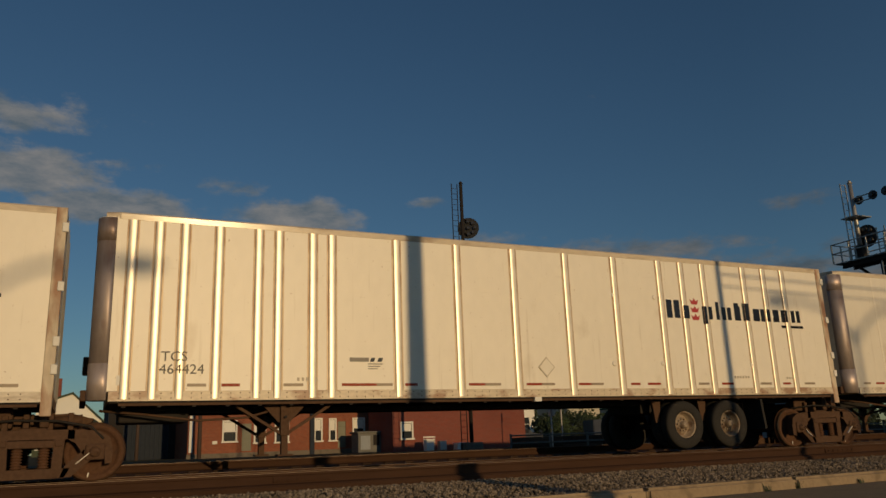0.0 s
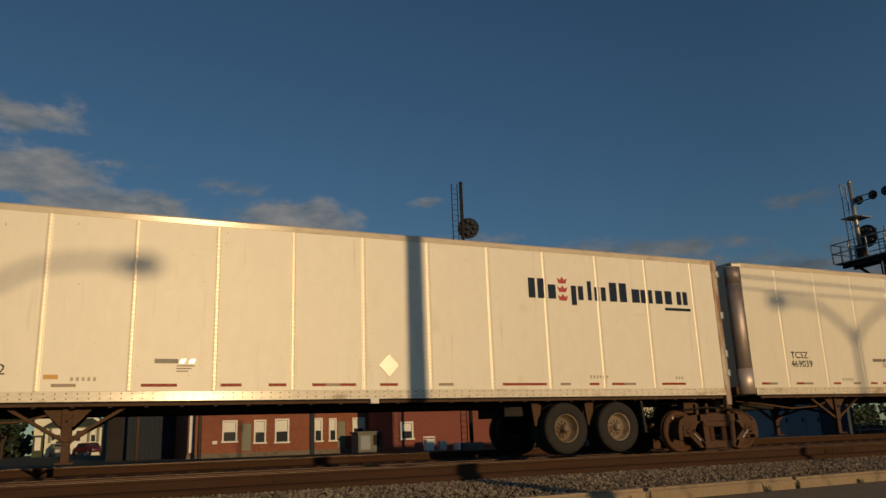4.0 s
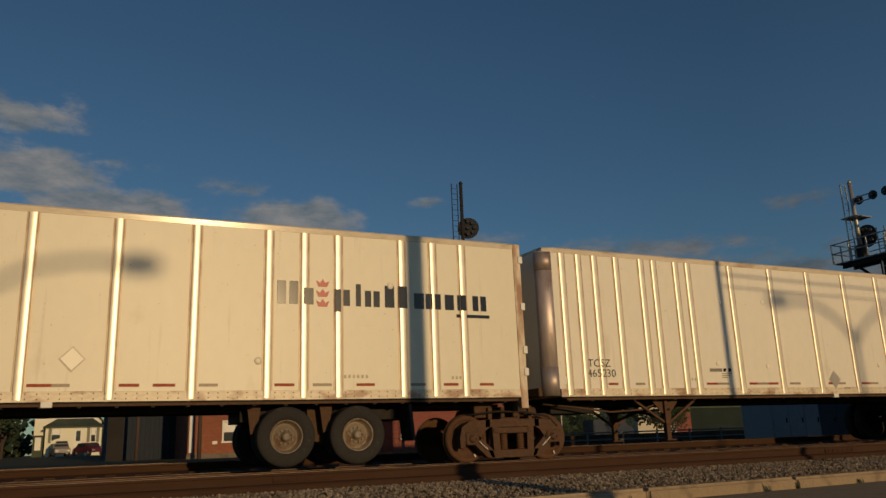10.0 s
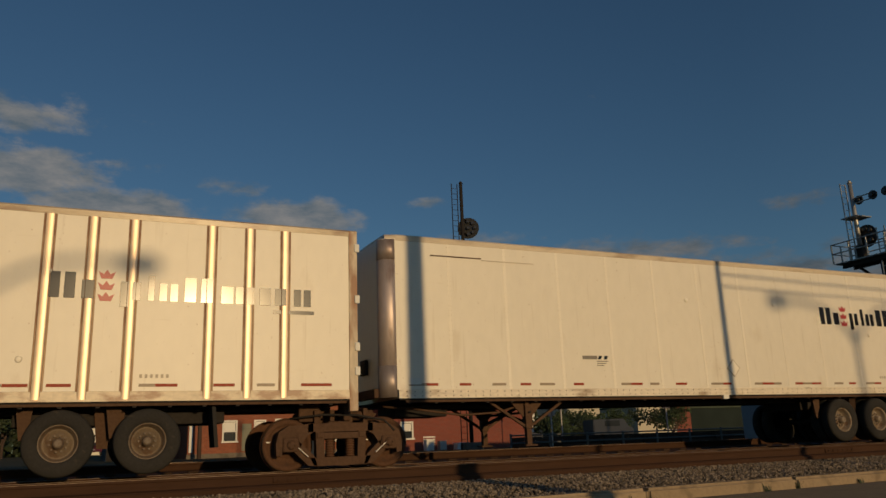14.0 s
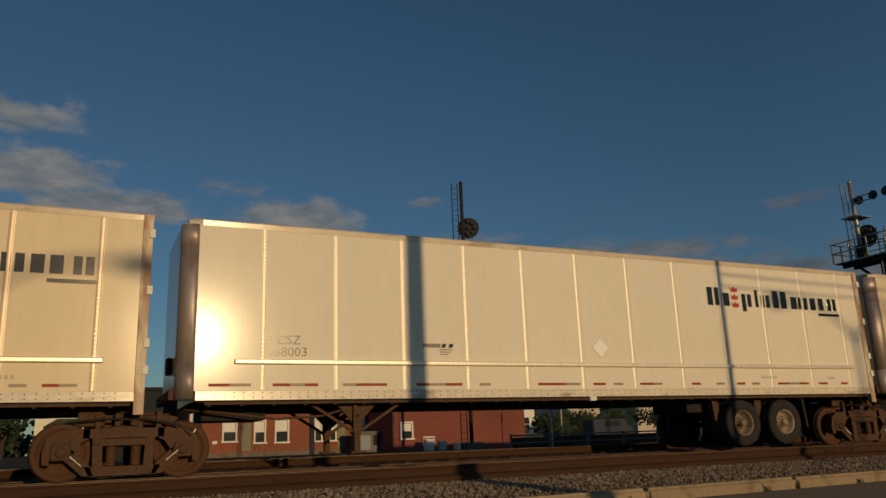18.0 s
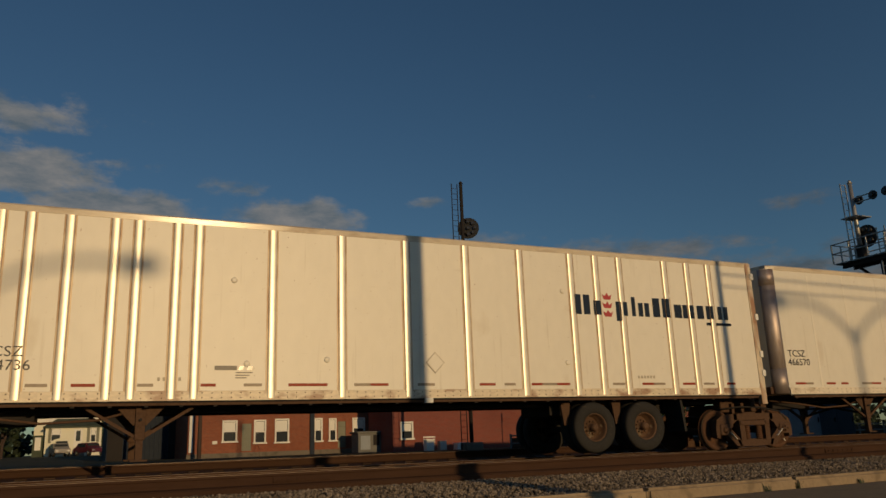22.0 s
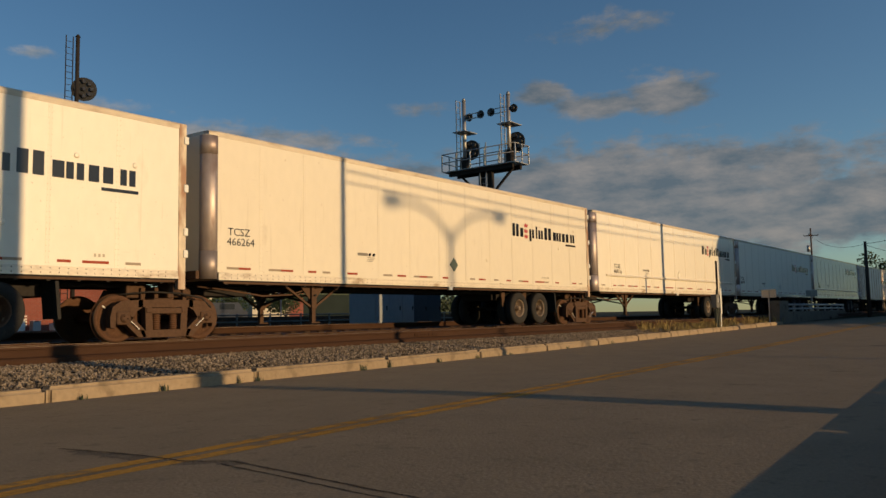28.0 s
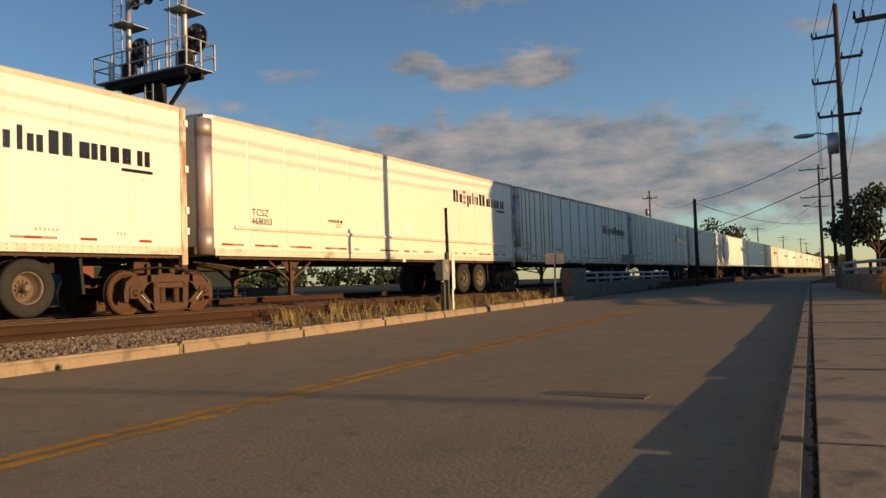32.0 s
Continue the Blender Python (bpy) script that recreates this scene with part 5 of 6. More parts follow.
LAG = ((0.0, 1.8, 3.5, 9.0, 14.4, 16.6, 18.3, 20.5, 21.9, 22.8, 24.0, 26.5, 27.0, 28.0, 29.0, 30.0, 30.5, 31.0, 31.5, 32.0), (0.08, 0.13, 0.2, 0.26, 0.32, 0.33, 0.28, 0.28, 0.17, 0.16, 0.15, 0.0, -0.08, 0.1, 0.18, -0.1, 1.2, 2.8, 3.1, 3.1))
TIMES = LAG[0]


def motions():
    for ob, x0 in TRAIN:
        walk(ob, [(t, pose(x0 - SPEED * t + lag(t), TRACK, RAIL)) for t in TIMES])
    turns = [(i / 15, pose(0, 0, 0.455, 0, -math.degrees((SPEED * i / 15 - lag(i / 15)) / 0.455), 0)) for i in range(481)]
    for ob, x in WHEELS:
        walk(ob, [(t, Matrix.Translation((x, 0, 0)) @ m) for t, m in turns])

# ---------------- signals ----------------
def ladder(parent, x, y, z0, z1, w=0.36, axis="y", material=GALV):
    bm = bmesh.new()
    d = Vector((0, w / 2, 0)) if axis == "y" else Vector((w / 2, 0, 0))
    c = Vector((x, y, 0))
    for s in (-1, 1):
        a = c + d * s
        bar(bm, (a.x, a.y, z0), (a.x, a.y, z1), 0.035, 0.05)
    z = z0 + 0.25
    while z < z1:
        rod(bm, tuple(c - d + Vector((0, 0, z))), tuple(c + d + Vector((0, 0, z))), 0.014, seg=6)
        z += 0.32
    return part("ladder", bm, material, parent)


def disc(parent, x, y, z, r, lamps, turn=0.0):
    """A round black signal target that faces along the track, or turned from it, with hooded lamps."""
    m = pose(x, y, z, 0, 0, turn)
    bm = rodded((-0.03, 0, 0), (0.03, 0, 0), r, seg=32)
    d = part("target_disc", bm, BLACK, parent, "round black signal target")
    d.matrix_basis = m
    for a in lamps:
        p = (0.62 * r * math.cos(a), 0.62 * r * math.sin(a)) if a is not None else (0, 0)
        part("lamp_hood", rodded((-0.14, p[0], p[1]), (0.12, p[0], p[1]), 0.11 if r > 0.4 else 0.09, seg=14), BLACK, d)
        part("lens", rodded((-0.16, p[0], p[1]), (-0.142, p[0], p[1]), 0.08, seg=14), LENS, d)
    return d


def signal_mast():
    e = tagged(empty("signal_mast"), "dark signal mast with a ladder and one round target", "signal")
    x, y = 19.2, 38.4
    part("mast", rodded((x, y, 0.4), (x, y, 15.5), 0.11, 0.10, 14), DARK, e)
    part("mast_cap", rodded((x, y, 15.5), (x, y, 15.62), 0.13, 0.06, 14), DARK, e)
    ladder(e, x - 0.42, y, 0.5, 15.45, 0.36, "x", DARK)
    disc(e, x + 0.55, y + 0.35, 12.95, 0.62, (0.0, 0.8, 1.57, 2.36, 3.14, 3.93, 4.71, 5.5, None), 60.0)
    bm = bmesh.new()
    for z in (12.6, 13.4):
        bar(bm, (x, y, z), (x + 0.45, y + 0.3, z), 0.06, 0.06)
    part("bracket", bm, DARK, e)
    part("base_box", boxed(x - 0.5, y - 0.4, 0.4, x + 0.5, y + 0.4, 0.9, 0.05), PARAPET, e)
    return e


signal_mast()


def signal_bridge():
    """A bracket post with a railed platform and two masts."""
    e = tagged(empty("signal_bridge"), "grey steel bracket post with railed platform and two signal masts", "signal")
    x, ya, yb, zp = 33.6, 20.9, 25.6, 8.68
    yc = 23.15
    for y in (yc - 0.28, yc + 0.28):
        part("post", boxed(x - 0.14, y - 0.14, 0.4, x + 0.14, y + 0.14, zp - 0.2, 0.02), DARK, e)
    bm = bmesh.new()
    for s in (-1, 1):
        bar(bm, (x, yc + s * 0.3, zp - 1.5), (x, yc + s * 1.7, zp - 0.2), 0.12, 0.10)
    part("bracket_brace", bm, DARK, e)
    part("platform_beam", boxed(x - 0.45, ya + 0.3, zp - 0.28, x - 0.3, yb - 0.3, zp - 0.05, 0.01), DARK, e)
    part("platform_beam", boxed(x + 0.3, ya + 0.3, zp - 0.28, x + 0.45, yb - 0.3, zp - 0.05, 0.01), DARK, e)
    deck = empty("deck")
    deck.parent = e
    for i in range(18):
        a = ya + (yb - ya) * i / 18
        shared("gbar", lambda: boxed(-0.65, 0.02, -0.05, 0.65, (yb - ya) / 18 - 0.03, 0.0, 0.005), "deck_plate", GALV, e, pose(x, a, zp))
    bpy.data.objects.remove(deck)
    # railing: posts and rails
    for px, py in [(x - 0.65, ya + (yb - ya) * i / 5) for i in range(6)] + [(x + 0.65, ya + (yb - ya) * i / 5) for i in range(6)] + [(x, ya), (x, yb)]:
        shared("gpost", lambda: boxed(-0.03, -0.03, 0, 0.03, 0.03, 0.95, 0.006), "rail_post", GALV, e, pose(px, py, zp))
    for z in (0.48, 0.94):
        for px in (x - 0.65, x + 0.65):
            part("hand_rail", rodded((px, ya, zp + z), (px, yb, zp + z), 0.028, seg=8), GALV, e)
        for py in (ya, yb):
            part("hand_rail", rodded((x - 0.65, py, zp + z), (x + 0.65, py, zp + z), 0.028, seg=8), GALV, e)
    for y, top, s in ((21.66, 12.38, 1), (24.53, 12.55, -1)):
        m = part("mast", rodded((x, y, zp), (x, y, top), 0.115, 0.10, 14), GALV, e, "pale steel signal mast")
        part("mast_cap", rodded((x, y, top), (x, y, top + 0.16), 0.12, 0.05, 14), GALV, m)
        ladder(m, x - 0.4, y + 0.1, zp, top - 0.05, 0.36, "x")
        disc(e, x + 0.3, y - 0.22, zp + 1.17, 0.55, (0.0, 0.8, 1.57, 2.36, 3.14, 3.93, 4.71, 5.5, None))
        part("step_plate", boxed(x - 0.6, y - 0.5, zp + 2.05, x + 0.5, y + 0.35, zp + 2.10, 0.01), GALV, m)
        bm = bmesh.new()
        for z in (2.82, 3.08):
            bar(bm, (x, y, zp + z), (x, y + s * 1.18, zp + z), 0.045, 0.045)
        part("lamp_arm", bm, GALV, m)
        disc(e, x, y + s * 1.1, zp + 2.95, 0.22, (None,))
        disc(e, x + 0.12, y - 0.26, zp + 2.95, 0.22, (None,))
        part("junction_box", boxed(x - 0.22, y - 0.2, zp + 0.02, x + 0.22, y + 0.2, zp + 0.7, 0.03), DARK, m)
    ladder(e, x - 0.3, yc, 0.5, zp + 1.3, 0.4)
    part("foot", boxed(x - 0.8, yc - 0.9, 0.3, x + 0.8, yc + 0.9, 0.75, 0.05), PARAPET, e)
    return e


signal_bridge()

# ---------------- trackside gear ----------------
def cabinet(name, x0, x1, y0, y1, z0, z1, material, label, doors):
    e = tagged(empty(name), label, "cabinet")
    part("body", boxed(x0, y0, z0, x1, y1, z1, 0.02), material, e)
    part("roof", boxed(x0 - 0.06, y0 - 0.06, z1, x1 + 0.06, y1 + 0.06, z1 + 0.07, 0.02), material, e)
    part("base", boxed(x0 + 0.05, y0 + 0.05, z0 - 0.15, x1 - 0.05, y1 - 0.05, z0, 0.01), PARAPET, e)
    w = (x1 - x0) / doors
    for i in range(doors):
        d = part("door", boxed(x0 + i * w + 0.05, y0 - 0.02, z0 + 0.08, x0 + (i + 1) * w - 0.05, y0 + 0.002, z1 - 0.08, 0.008), material, e)
        part("handle", boxed(x0 + (i + 1) * w - 0.16, y0 - 0.06, (z0 + z1) / 2 - 0.1, x0 + (i + 1) * w - 0.12, y0 - 0.018, (z0 + z1) / 2 + 0.1, 0.008), DARK, d)
    return e


cabinet("relay_cabinet", 25.75, 28.5, 24.0, 25.6, 0.55, 2.05, BLUEBOX, "pale blue-grey steel relay cabinet on a concrete base", 3)
# added box: the cabinet's darker face is put into its own dark colour
cabinet("relay_cabinet", 28.7, 30.9, 24.25, 25.6, 0.55, 2.0, CABFACE, "added dark box in place of the relay cabinet's darker face", 2)


def marker_post():
    e = tagged(empty("crossing_post"), "green steel post with a box and white edged plates", "post")
    x, y, z = 32.6, 10.95, 0.22
    part("post", boxed(x - 0.045, y - 0.045, z, x + 0.045, y + 0.045, z + 1.55, 0.01), GREEN, e)
    part("upper_post", rodded((x + 0.05, y, z + 1.2), (x + 0.05, y, z + 2.75), 0.045), DARK, e)
    part("meter_box", boxed(x - 0.44, y - 0.12, z + 0.8, x - 0.08, y + 0.12, z + 1.35, 0.02), HUTGREY, e)
    part("box_stand", boxed(x - 0.30, y - 0.05, z - 0.1, x - 0.20, y + 0.05, z + 0.75, 0.01), GREEN, e)
    part("marker_plate", boxed(x + 0.10, y - 0.10, z + 0.55, x + 0.26, y - 0.08, z + 1.6, 0.006), TRIM, e, "tall white marker plate")
    part("marker_stem", boxed(x + 0.12, y - 0.08, z - 0.1, x + 0.2, y - 0.05, z + 0.55, 0.006), TRIM, e)
    part("top_plate", boxed(x + 0.02, y - 0.06, z + 2.05, x + 0.14, y - 0.045, z + 2.72, 0.004), TRIM, e, "narrow white plate at the top of the post")
    part("dial", lathe(bmesh.new(), ((0.10, y - 0.135), (0.11, y - 0.12)), (x - 0.26, 0, z + 1.12), 18), GALV, e)
    return e


marker_post()


def road_sign(x, y, z, h, w, hh, label):
    e = tagged(empty("road_sign"), label, "sign")
    part("post", boxed(x - 0.03, y - 0.03, z, x + 0.03, y + 0.03, z + h, 0.005), GALV, e)
    part("plate", boxed(x + 0.035, y - w / 2, z + h - hh, x + 0.045, y + w / 2, z + h, 0.004), GALV, e, "back of a grey metal sign plate")
    return e


road_sign(42.5, 11.6, 0.2, 1.75, 0.75, 0.42, "grey metal sign seen from behind on a thin post")
road_sign(58.0, 13.0, 0.2, 2.0, 0.75, 0.42, "grey metal sign seen from behind on a thin post")


# ---------------- bridge parapets ----------------
def parapet(pts, h, label, caps):
    e = tagged(empty("parapet"), label, "parapet", kind="structure")
    for (x0, y0), (x1, y1) in zip(pts, pts[1:]):
        d = Vector((x1 - x0, y1 - y0, 0))
        n = Vector((-d.y, d.x, 0)).normalized() * 0.15
        bm = bmesh.new()
        q = [(x0 - n.x, y0 - n.y), (x1 - n.x, y1 - n.y), (x1 + n.x, y1 + n.y), (x0 + n.x, y0 + n.y)]
        lo = [bm.verts.new((a, b, -0.1)) for a, b in q]
        hi = [bm.verts.new((a, b, h)) for a, b in q]
        for i in range(4):
            bm.faces.new((lo[i], lo[(i + 1) % 4], hi[(i + 1) % 4], hi[i]))
        bm.faces.new(hi), bm.faces.new(lo)
        bmesh.ops.recalc_face_normals(bm, faces=bm.faces)
        bmesh.ops.bevel(bm, geom=bm.edges[:], offset=0.015, segments=1, affect="EDGES")
        part("wall", bm, PARAPET, e)
        for z in (h + 0.16, h + 0.40):
            part("pipe_rail", rodded((x0, y0, z), (x1, y1, z), 0.055, seg=10), GALV, e, "grey pipe rail")
        k = max(2, int(d.length / 2.4))
        for i in range(k + 1):
            a, b = x0 + d.x * i / k, y0 + d.y * i / k
            part("rail_stud", boxed(a - 0.05, b - 0.05, h, a + 0.05, b + 0.05, h + 0.42, 0.01), GALV, e)
    for a, b, w, hh in caps:
        part("end_pillar", boxed(a - w, b - 0.25, -0.1, a + w, b + 0.25, hh, 0.03), PARAPET, e, "square concrete end pillar")
    return e


parapet([(46.5, 11.9), (66.0, 12.6)], 0.78, "grey concrete bridge parapet with pipe rails", ((45.4, 11.85, 0.9, 1.38),))
parapet([(49.0, 1.9), (42.0, 0.95), (38.0, -0.6), (37.0, -4.0)], 0.78, "curved grey concrete parapet with pipe rails", ((49.4, 1.95, 0.35, 1.1),))


# ---------------- poles, lamps and wires ----------------
def pole(x, y, z, h, r, label, arms=(), name="utility_pole", tank=None, lamp=None):
    e = tagged(empty(name), label, "pole")
    part("shaft", rodded((x, y, z - 0.3), (x, y, z + h), r, r * 0.62, 12), WOOD, e)
    for za, a0, a1, along in arms:
        bm = bmesh.new()
        dx, dy = (1, 0) if along == "x" else (0, 1)
        bar(bm, (x + a0 * dx + 0.1 * dy, y + a0 * dy, z + za), (x + a1 * dx + 0.1 * dy, y + a1 * dy, z + za), 0.09, 0.11)
        c = part("crossarm", bm, WOOD, e)
        for f in (a0, a1, (a0 + a1) / 2 + 0.3):
            part("insulator", rodded((x + f * dx + 0.1 * dy, y + f * dy, z + za + 0.05), (x + f * dx + 0.1 * dy, y + f * dy, z + za + 0.25), 0.04, 0.025, 8), DARK, c)
    if tank:
        part("transformer", rodded((x - 0.1, y + 0.35, z + tank), (x - 0.1, y + 0.35, z + tank + 0.85), 0.22, seg=16), GALV, e, "grey cylindrical transformer")
    if lamp:
        zl, reach = lamp
        part("lamp_arm", tube([(x, y, z + zl - 0.7), (x, y + reach * 0.5, z + zl - 0.05), (x, y + reach * 0.8, z + zl + 0.05), (x, y + reach, z + zl)], 0.03, 8), GALV, e)
        bm = bmesh.new()
        bmesh.ops.create_uvsphere(bm, u_segments=14, v_segments=8, radius=1, matrix=pose(x, y + reach + 0.25, z + zl - 0.03) @ Matrix.Diagonal((0.17, 0.42, 0.10, 1)))
        part("lamp_head", bm, GALV, e, "grey cobra-head street light")
    return e


def wire(a, b, sag, r=0.012, name="wire"):
    a, b = Vector(a), Vector(b)
    pts = [tuple(a.lerp(b, i / 14) - Vector((0, 0, sag * 4 * (i / 14) * (1 - i / 14)))) for i in range(15)]
    tagged(part(name, tube(pts, r, 5), WIRE), "dark overhead wire strung between poles", "wire", "overhead wires")


# beyond the bridge
pole(50.5, 1.7, 0.1, 12.0, 0.15, "tall dark wooden utility pole with crossarms and a street light", ((10.7, 0.0, 0.95, "y"), (9.7, -0.9, 0.0, "y"), (8.75, 0.0, 1.0, "y"), (7.3, -0.75, 0.85, "y")), tank=5.7, lamp=(6.6, 1.2))
pole(112, 5.5, 0.1, 12.9, 0.16, "weathered wooden utility pole with a street light", ((12.4, -0.8, 2.0, "y"), (9.2, -1.2, 2.0, "y")), lamp=(8.3, 1.2))
pole(84, 3.3, 0.1, 10.8, 0.14, "weathered wooden utility pole along the street", ((8.2, -0.9, 0.9, "y"),))
pole(150, 7.4, 0.2, 12.0, 0.16, "weathered wooden utility pole", ((10.8, -1.2, 1.2, "y"),))
pole(72.0, 11.8, 0.2, 6.2, 0.17, "short dark wooden pole beside the bridge parapet", ())
pole(114, 25.2, 0.6, 11.3, 0.15, "dark utility pole with a transformer behind the train", ((10.3, -0.9, 0.9, "y"), (10.3, -0.9, 0.9, "x")), tank=8.1)
pole(205, 23, 0.9, 10.5, 0.16, "distant utility pole with a crossarm", ((10.0, -1.4, 1.4, "y"),))
pole(265, 23, 0.9, 10.8, 0.16, "distant utility pole with a crossarm", ((10.2, -1.4, 1.4, "y"), (9.4, -1.2, 1.2, "y")))
pole(290, 20, 0.9, 10.8, 0.16, "distant utility pole with a crossarm", ((10.2, -1.4, 1.4, "y"),))
pole(330, 21, 0.9, 10.8, 0.16, "distant utility pole with a crossarm", ((10.2, -1.4, 1.4, "y"),))
pole(36.0, 0.1, 0.15, 12.6, 0.16, "tall dark wooden utility pole at the pavement's back", ((10.4, -0.2, 1.1, "y"), (7.0, -0.1, 0.9, "y")), tank=8.6)
for z, dy in ((10.9, 0.9), (9.9, -0.85), (8.95, 0.95), (7.55, 0.8), (7.55, -0.7), (7.55, 0.3)):
    wire((50.5, 1.7 + dy, z), (36.0, 0.3 + dy * 0.6, z + 1.2), 0.3)
    wire((50.5, 1.7 + dy, z), (84, 3.3 + dy * 0.8, min(z, 9.6) - 0.4), 0.5)
wire((72, 11.8, 6.2), (50.5, 1.7, 6.4), 0.35, 0.02)
wire((112, 5.6, 6.4), (72, 11.8, 6.1), 0.7, 0.02)
wire((114, 25.2, 5.2), (50.5, 1.7, 5.0), 0.6, 0.025)
wire((114, 25.2, 10.8), (72, 11.8, 6.2), 0.8, 0.014)
wire((205, 23, 10.6), (112, 5.6, 9), 1.2, 0.02)

# behind the camera, where the sun stands: their shadows lie on the train and the street
pole(8.2, -5.0, 0.05, 12.5, 0.23, "thick wooden utility pole beside the pavement", ((11.6, -1.2, 1.2, "y"),))
pole(16.15, -5.0, 0.05, 10.5, 0.105, "slim wooden utility pole beside the pavement", ((9.9, -0.9, 0.9, "y"),))
wire((16.15, -5.0, 7.25), (62, -9.0, 8.6), 0.5, 0.022)
wire((16.15, -5.0, 6.95), (62, -9.0, 8.0), 0.4, 0.018)


def twin_lamp(x, y):
    e = tagged(empty("street_lamp"), "tall street lamp with two curved arms", "street lamp", "street lamps behind the pavement")
    part("post", rodded((x, y, -0.1), (x, y, 11.2), 0.12, 0.08, 12), GALV, e)
    for s in (-1, 1):
        part("arm", tube([(x, y, 10.8), (x + s * 0.45, y, 11.3), (x + s * 1.0, y, 11.65), (x + s * 1.7, y, 11.82), (x + s * 2.35, y, 11.82)], 0.06, 8), GALV, e)
        bm = bmesh.new()
        bmesh.ops.create_uvsphere(bm, u_segments=14, v_segments=8, radius=1, matrix=pose(x + s * 2.62, y, 11.8) @ Matrix.Diagonal((0.40, 0.22, 0.18, 1)))
        part("lamp_head", bm, GALV, e)
    return e


twin_lamp(25.2, -42.0)
twin_lamp(5.05, -42.0)

# ---------------- hydrant ----------------
def hydrant(x, y, z):
    e = tagged(empty("fire_hydrant"), "yellow fire hydrant on the pavement", "hydrant")
    bm = bmesh.new()
    rod(bm, (x, y, z), (x, y, z + 0.05), 0.17, seg=16)
    rod(bm, (x, y, z + 0.05), (x, y, z + 0.5), 0.11, 0.10, 16)
    rod(bm, (x, y, z + 0.5), (x, y, z + 0.56), 0.15, seg=16)
    part("barrel", bm, HYDRANT, e)
    bm = bmesh.new()
    rod(bm, (x, y, z + 0.56), (x, y, z + 0.68), 0.12, 0.05, 16)
    rod(bm, (x, y, z + 0.68), (x, y, z + 0.74), 0.03, seg=6)
    part("bonnet", bm, HYDRANT, e)
    for d in ((-0.2, 0), (0.2, 0), (0, 0.2)):
        part("nozzle", rodded((x, y, z + 0.4), (x + d[0], y + d[1], z + 0.4), 0.06, seg=10), HYDRANT, e)
    return e


hydrant(37.2, 0.62, 0.2)


# ---------------- buildings beyond the tracks ----------------
def window(parent, x0, x1, z0, z1, y, panes=2, material=TRIM):
    w = part("window", boxed(x0, y + 0.02, z0, x1, y + 0.10, z1), GLASS, parent, "dark window glass")
    bm = bmesh.new()
    t = 0.10
    box(bm, x0 - t, y - 0.06, z0 - t, x0, y + 0.05, z1 + t)
    box(bm, x1, y - 0.06, z0 - t, x1 + t, y + 0.05, z1 + t)
    box(bm, x0, y - 0.06, z1, x1, y + 0.05, z1 + t)
    box(bm, x0, y - 0.05, (z0 + z1) / 2 - 0.035, x1, y + 0.03, (z0 + z1) / 2 + 0.035)
    part("window_frame", bm, material, w)
    part("window_sill", boxed(x0 - 0.16, y - 0.14, z0 - t, x1 + 0.16, y + 0.04, z0, 0.01), material, w)
    if panes:
        part("window_blind", boxed(x0 + 0.02, y + 0.005, (z0 + z1) / 2 + 0.04, x1 - 0.02, y + 0.018, z1 - 0.02), TRIM, w)
    return w


def wall_with_holes(x0, x1, z0, z1, y, depth, holes):
    """A wall along x whose openings go through it, in one connected mesh."""
    bm = bmesh.new()
    xs = sorted({x0, x1, *[v for h in holes for v in h[:2]]})
    zs = sorted({z0, z1, *[v for h in holes for v in h[2:]]})
    solid = {(i, j): not any(h[0] <= a and h[1] >= b and h[2] <= c and h[3] >= d for h in holes) for i, (a, b) in enumerate(zip(xs, xs[1:])) for j, (c, d) in enumerate(zip(zs, zs[1:]))}
    grid = {}

    def vert(i, j, k):
        if (i, j, k) not in grid:
            grid[i, j, k] = bm.verts.new((xs[i], y + k * depth, zs[j]))
        return grid[i, j, k]

    for (i, j), full in solid.items():
        if not full:
            continue
        bm.faces.new((vert(i, j, 0), vert(i + 1, j, 0), vert(i + 1, j + 1, 0), vert(i, j + 1, 0)))
        bm.faces.new((vert(i, j, 1), vert(i, j + 1, 1), vert(i + 1, j + 1, 1), vert(i + 1, j, 1)))
        for di, dj, a, b in ((-1, 0, (i, j), (i, j + 1)), (1, 0, (i + 1, j), (i + 1, j + 1)), (0, -1, (i, j), (i + 1, j)), (0, 1, (i, j + 1), (i + 1, j + 1))):
            if not solid.get((i + di, j + dj), False):
                bm.faces.new((vert(*a, 0), vert(*b, 0), vert(*b, 1), vert(*a, 1)))
    bmesh.ops.recalc_face_normals(bm, faces=bm.faces)
    return bm


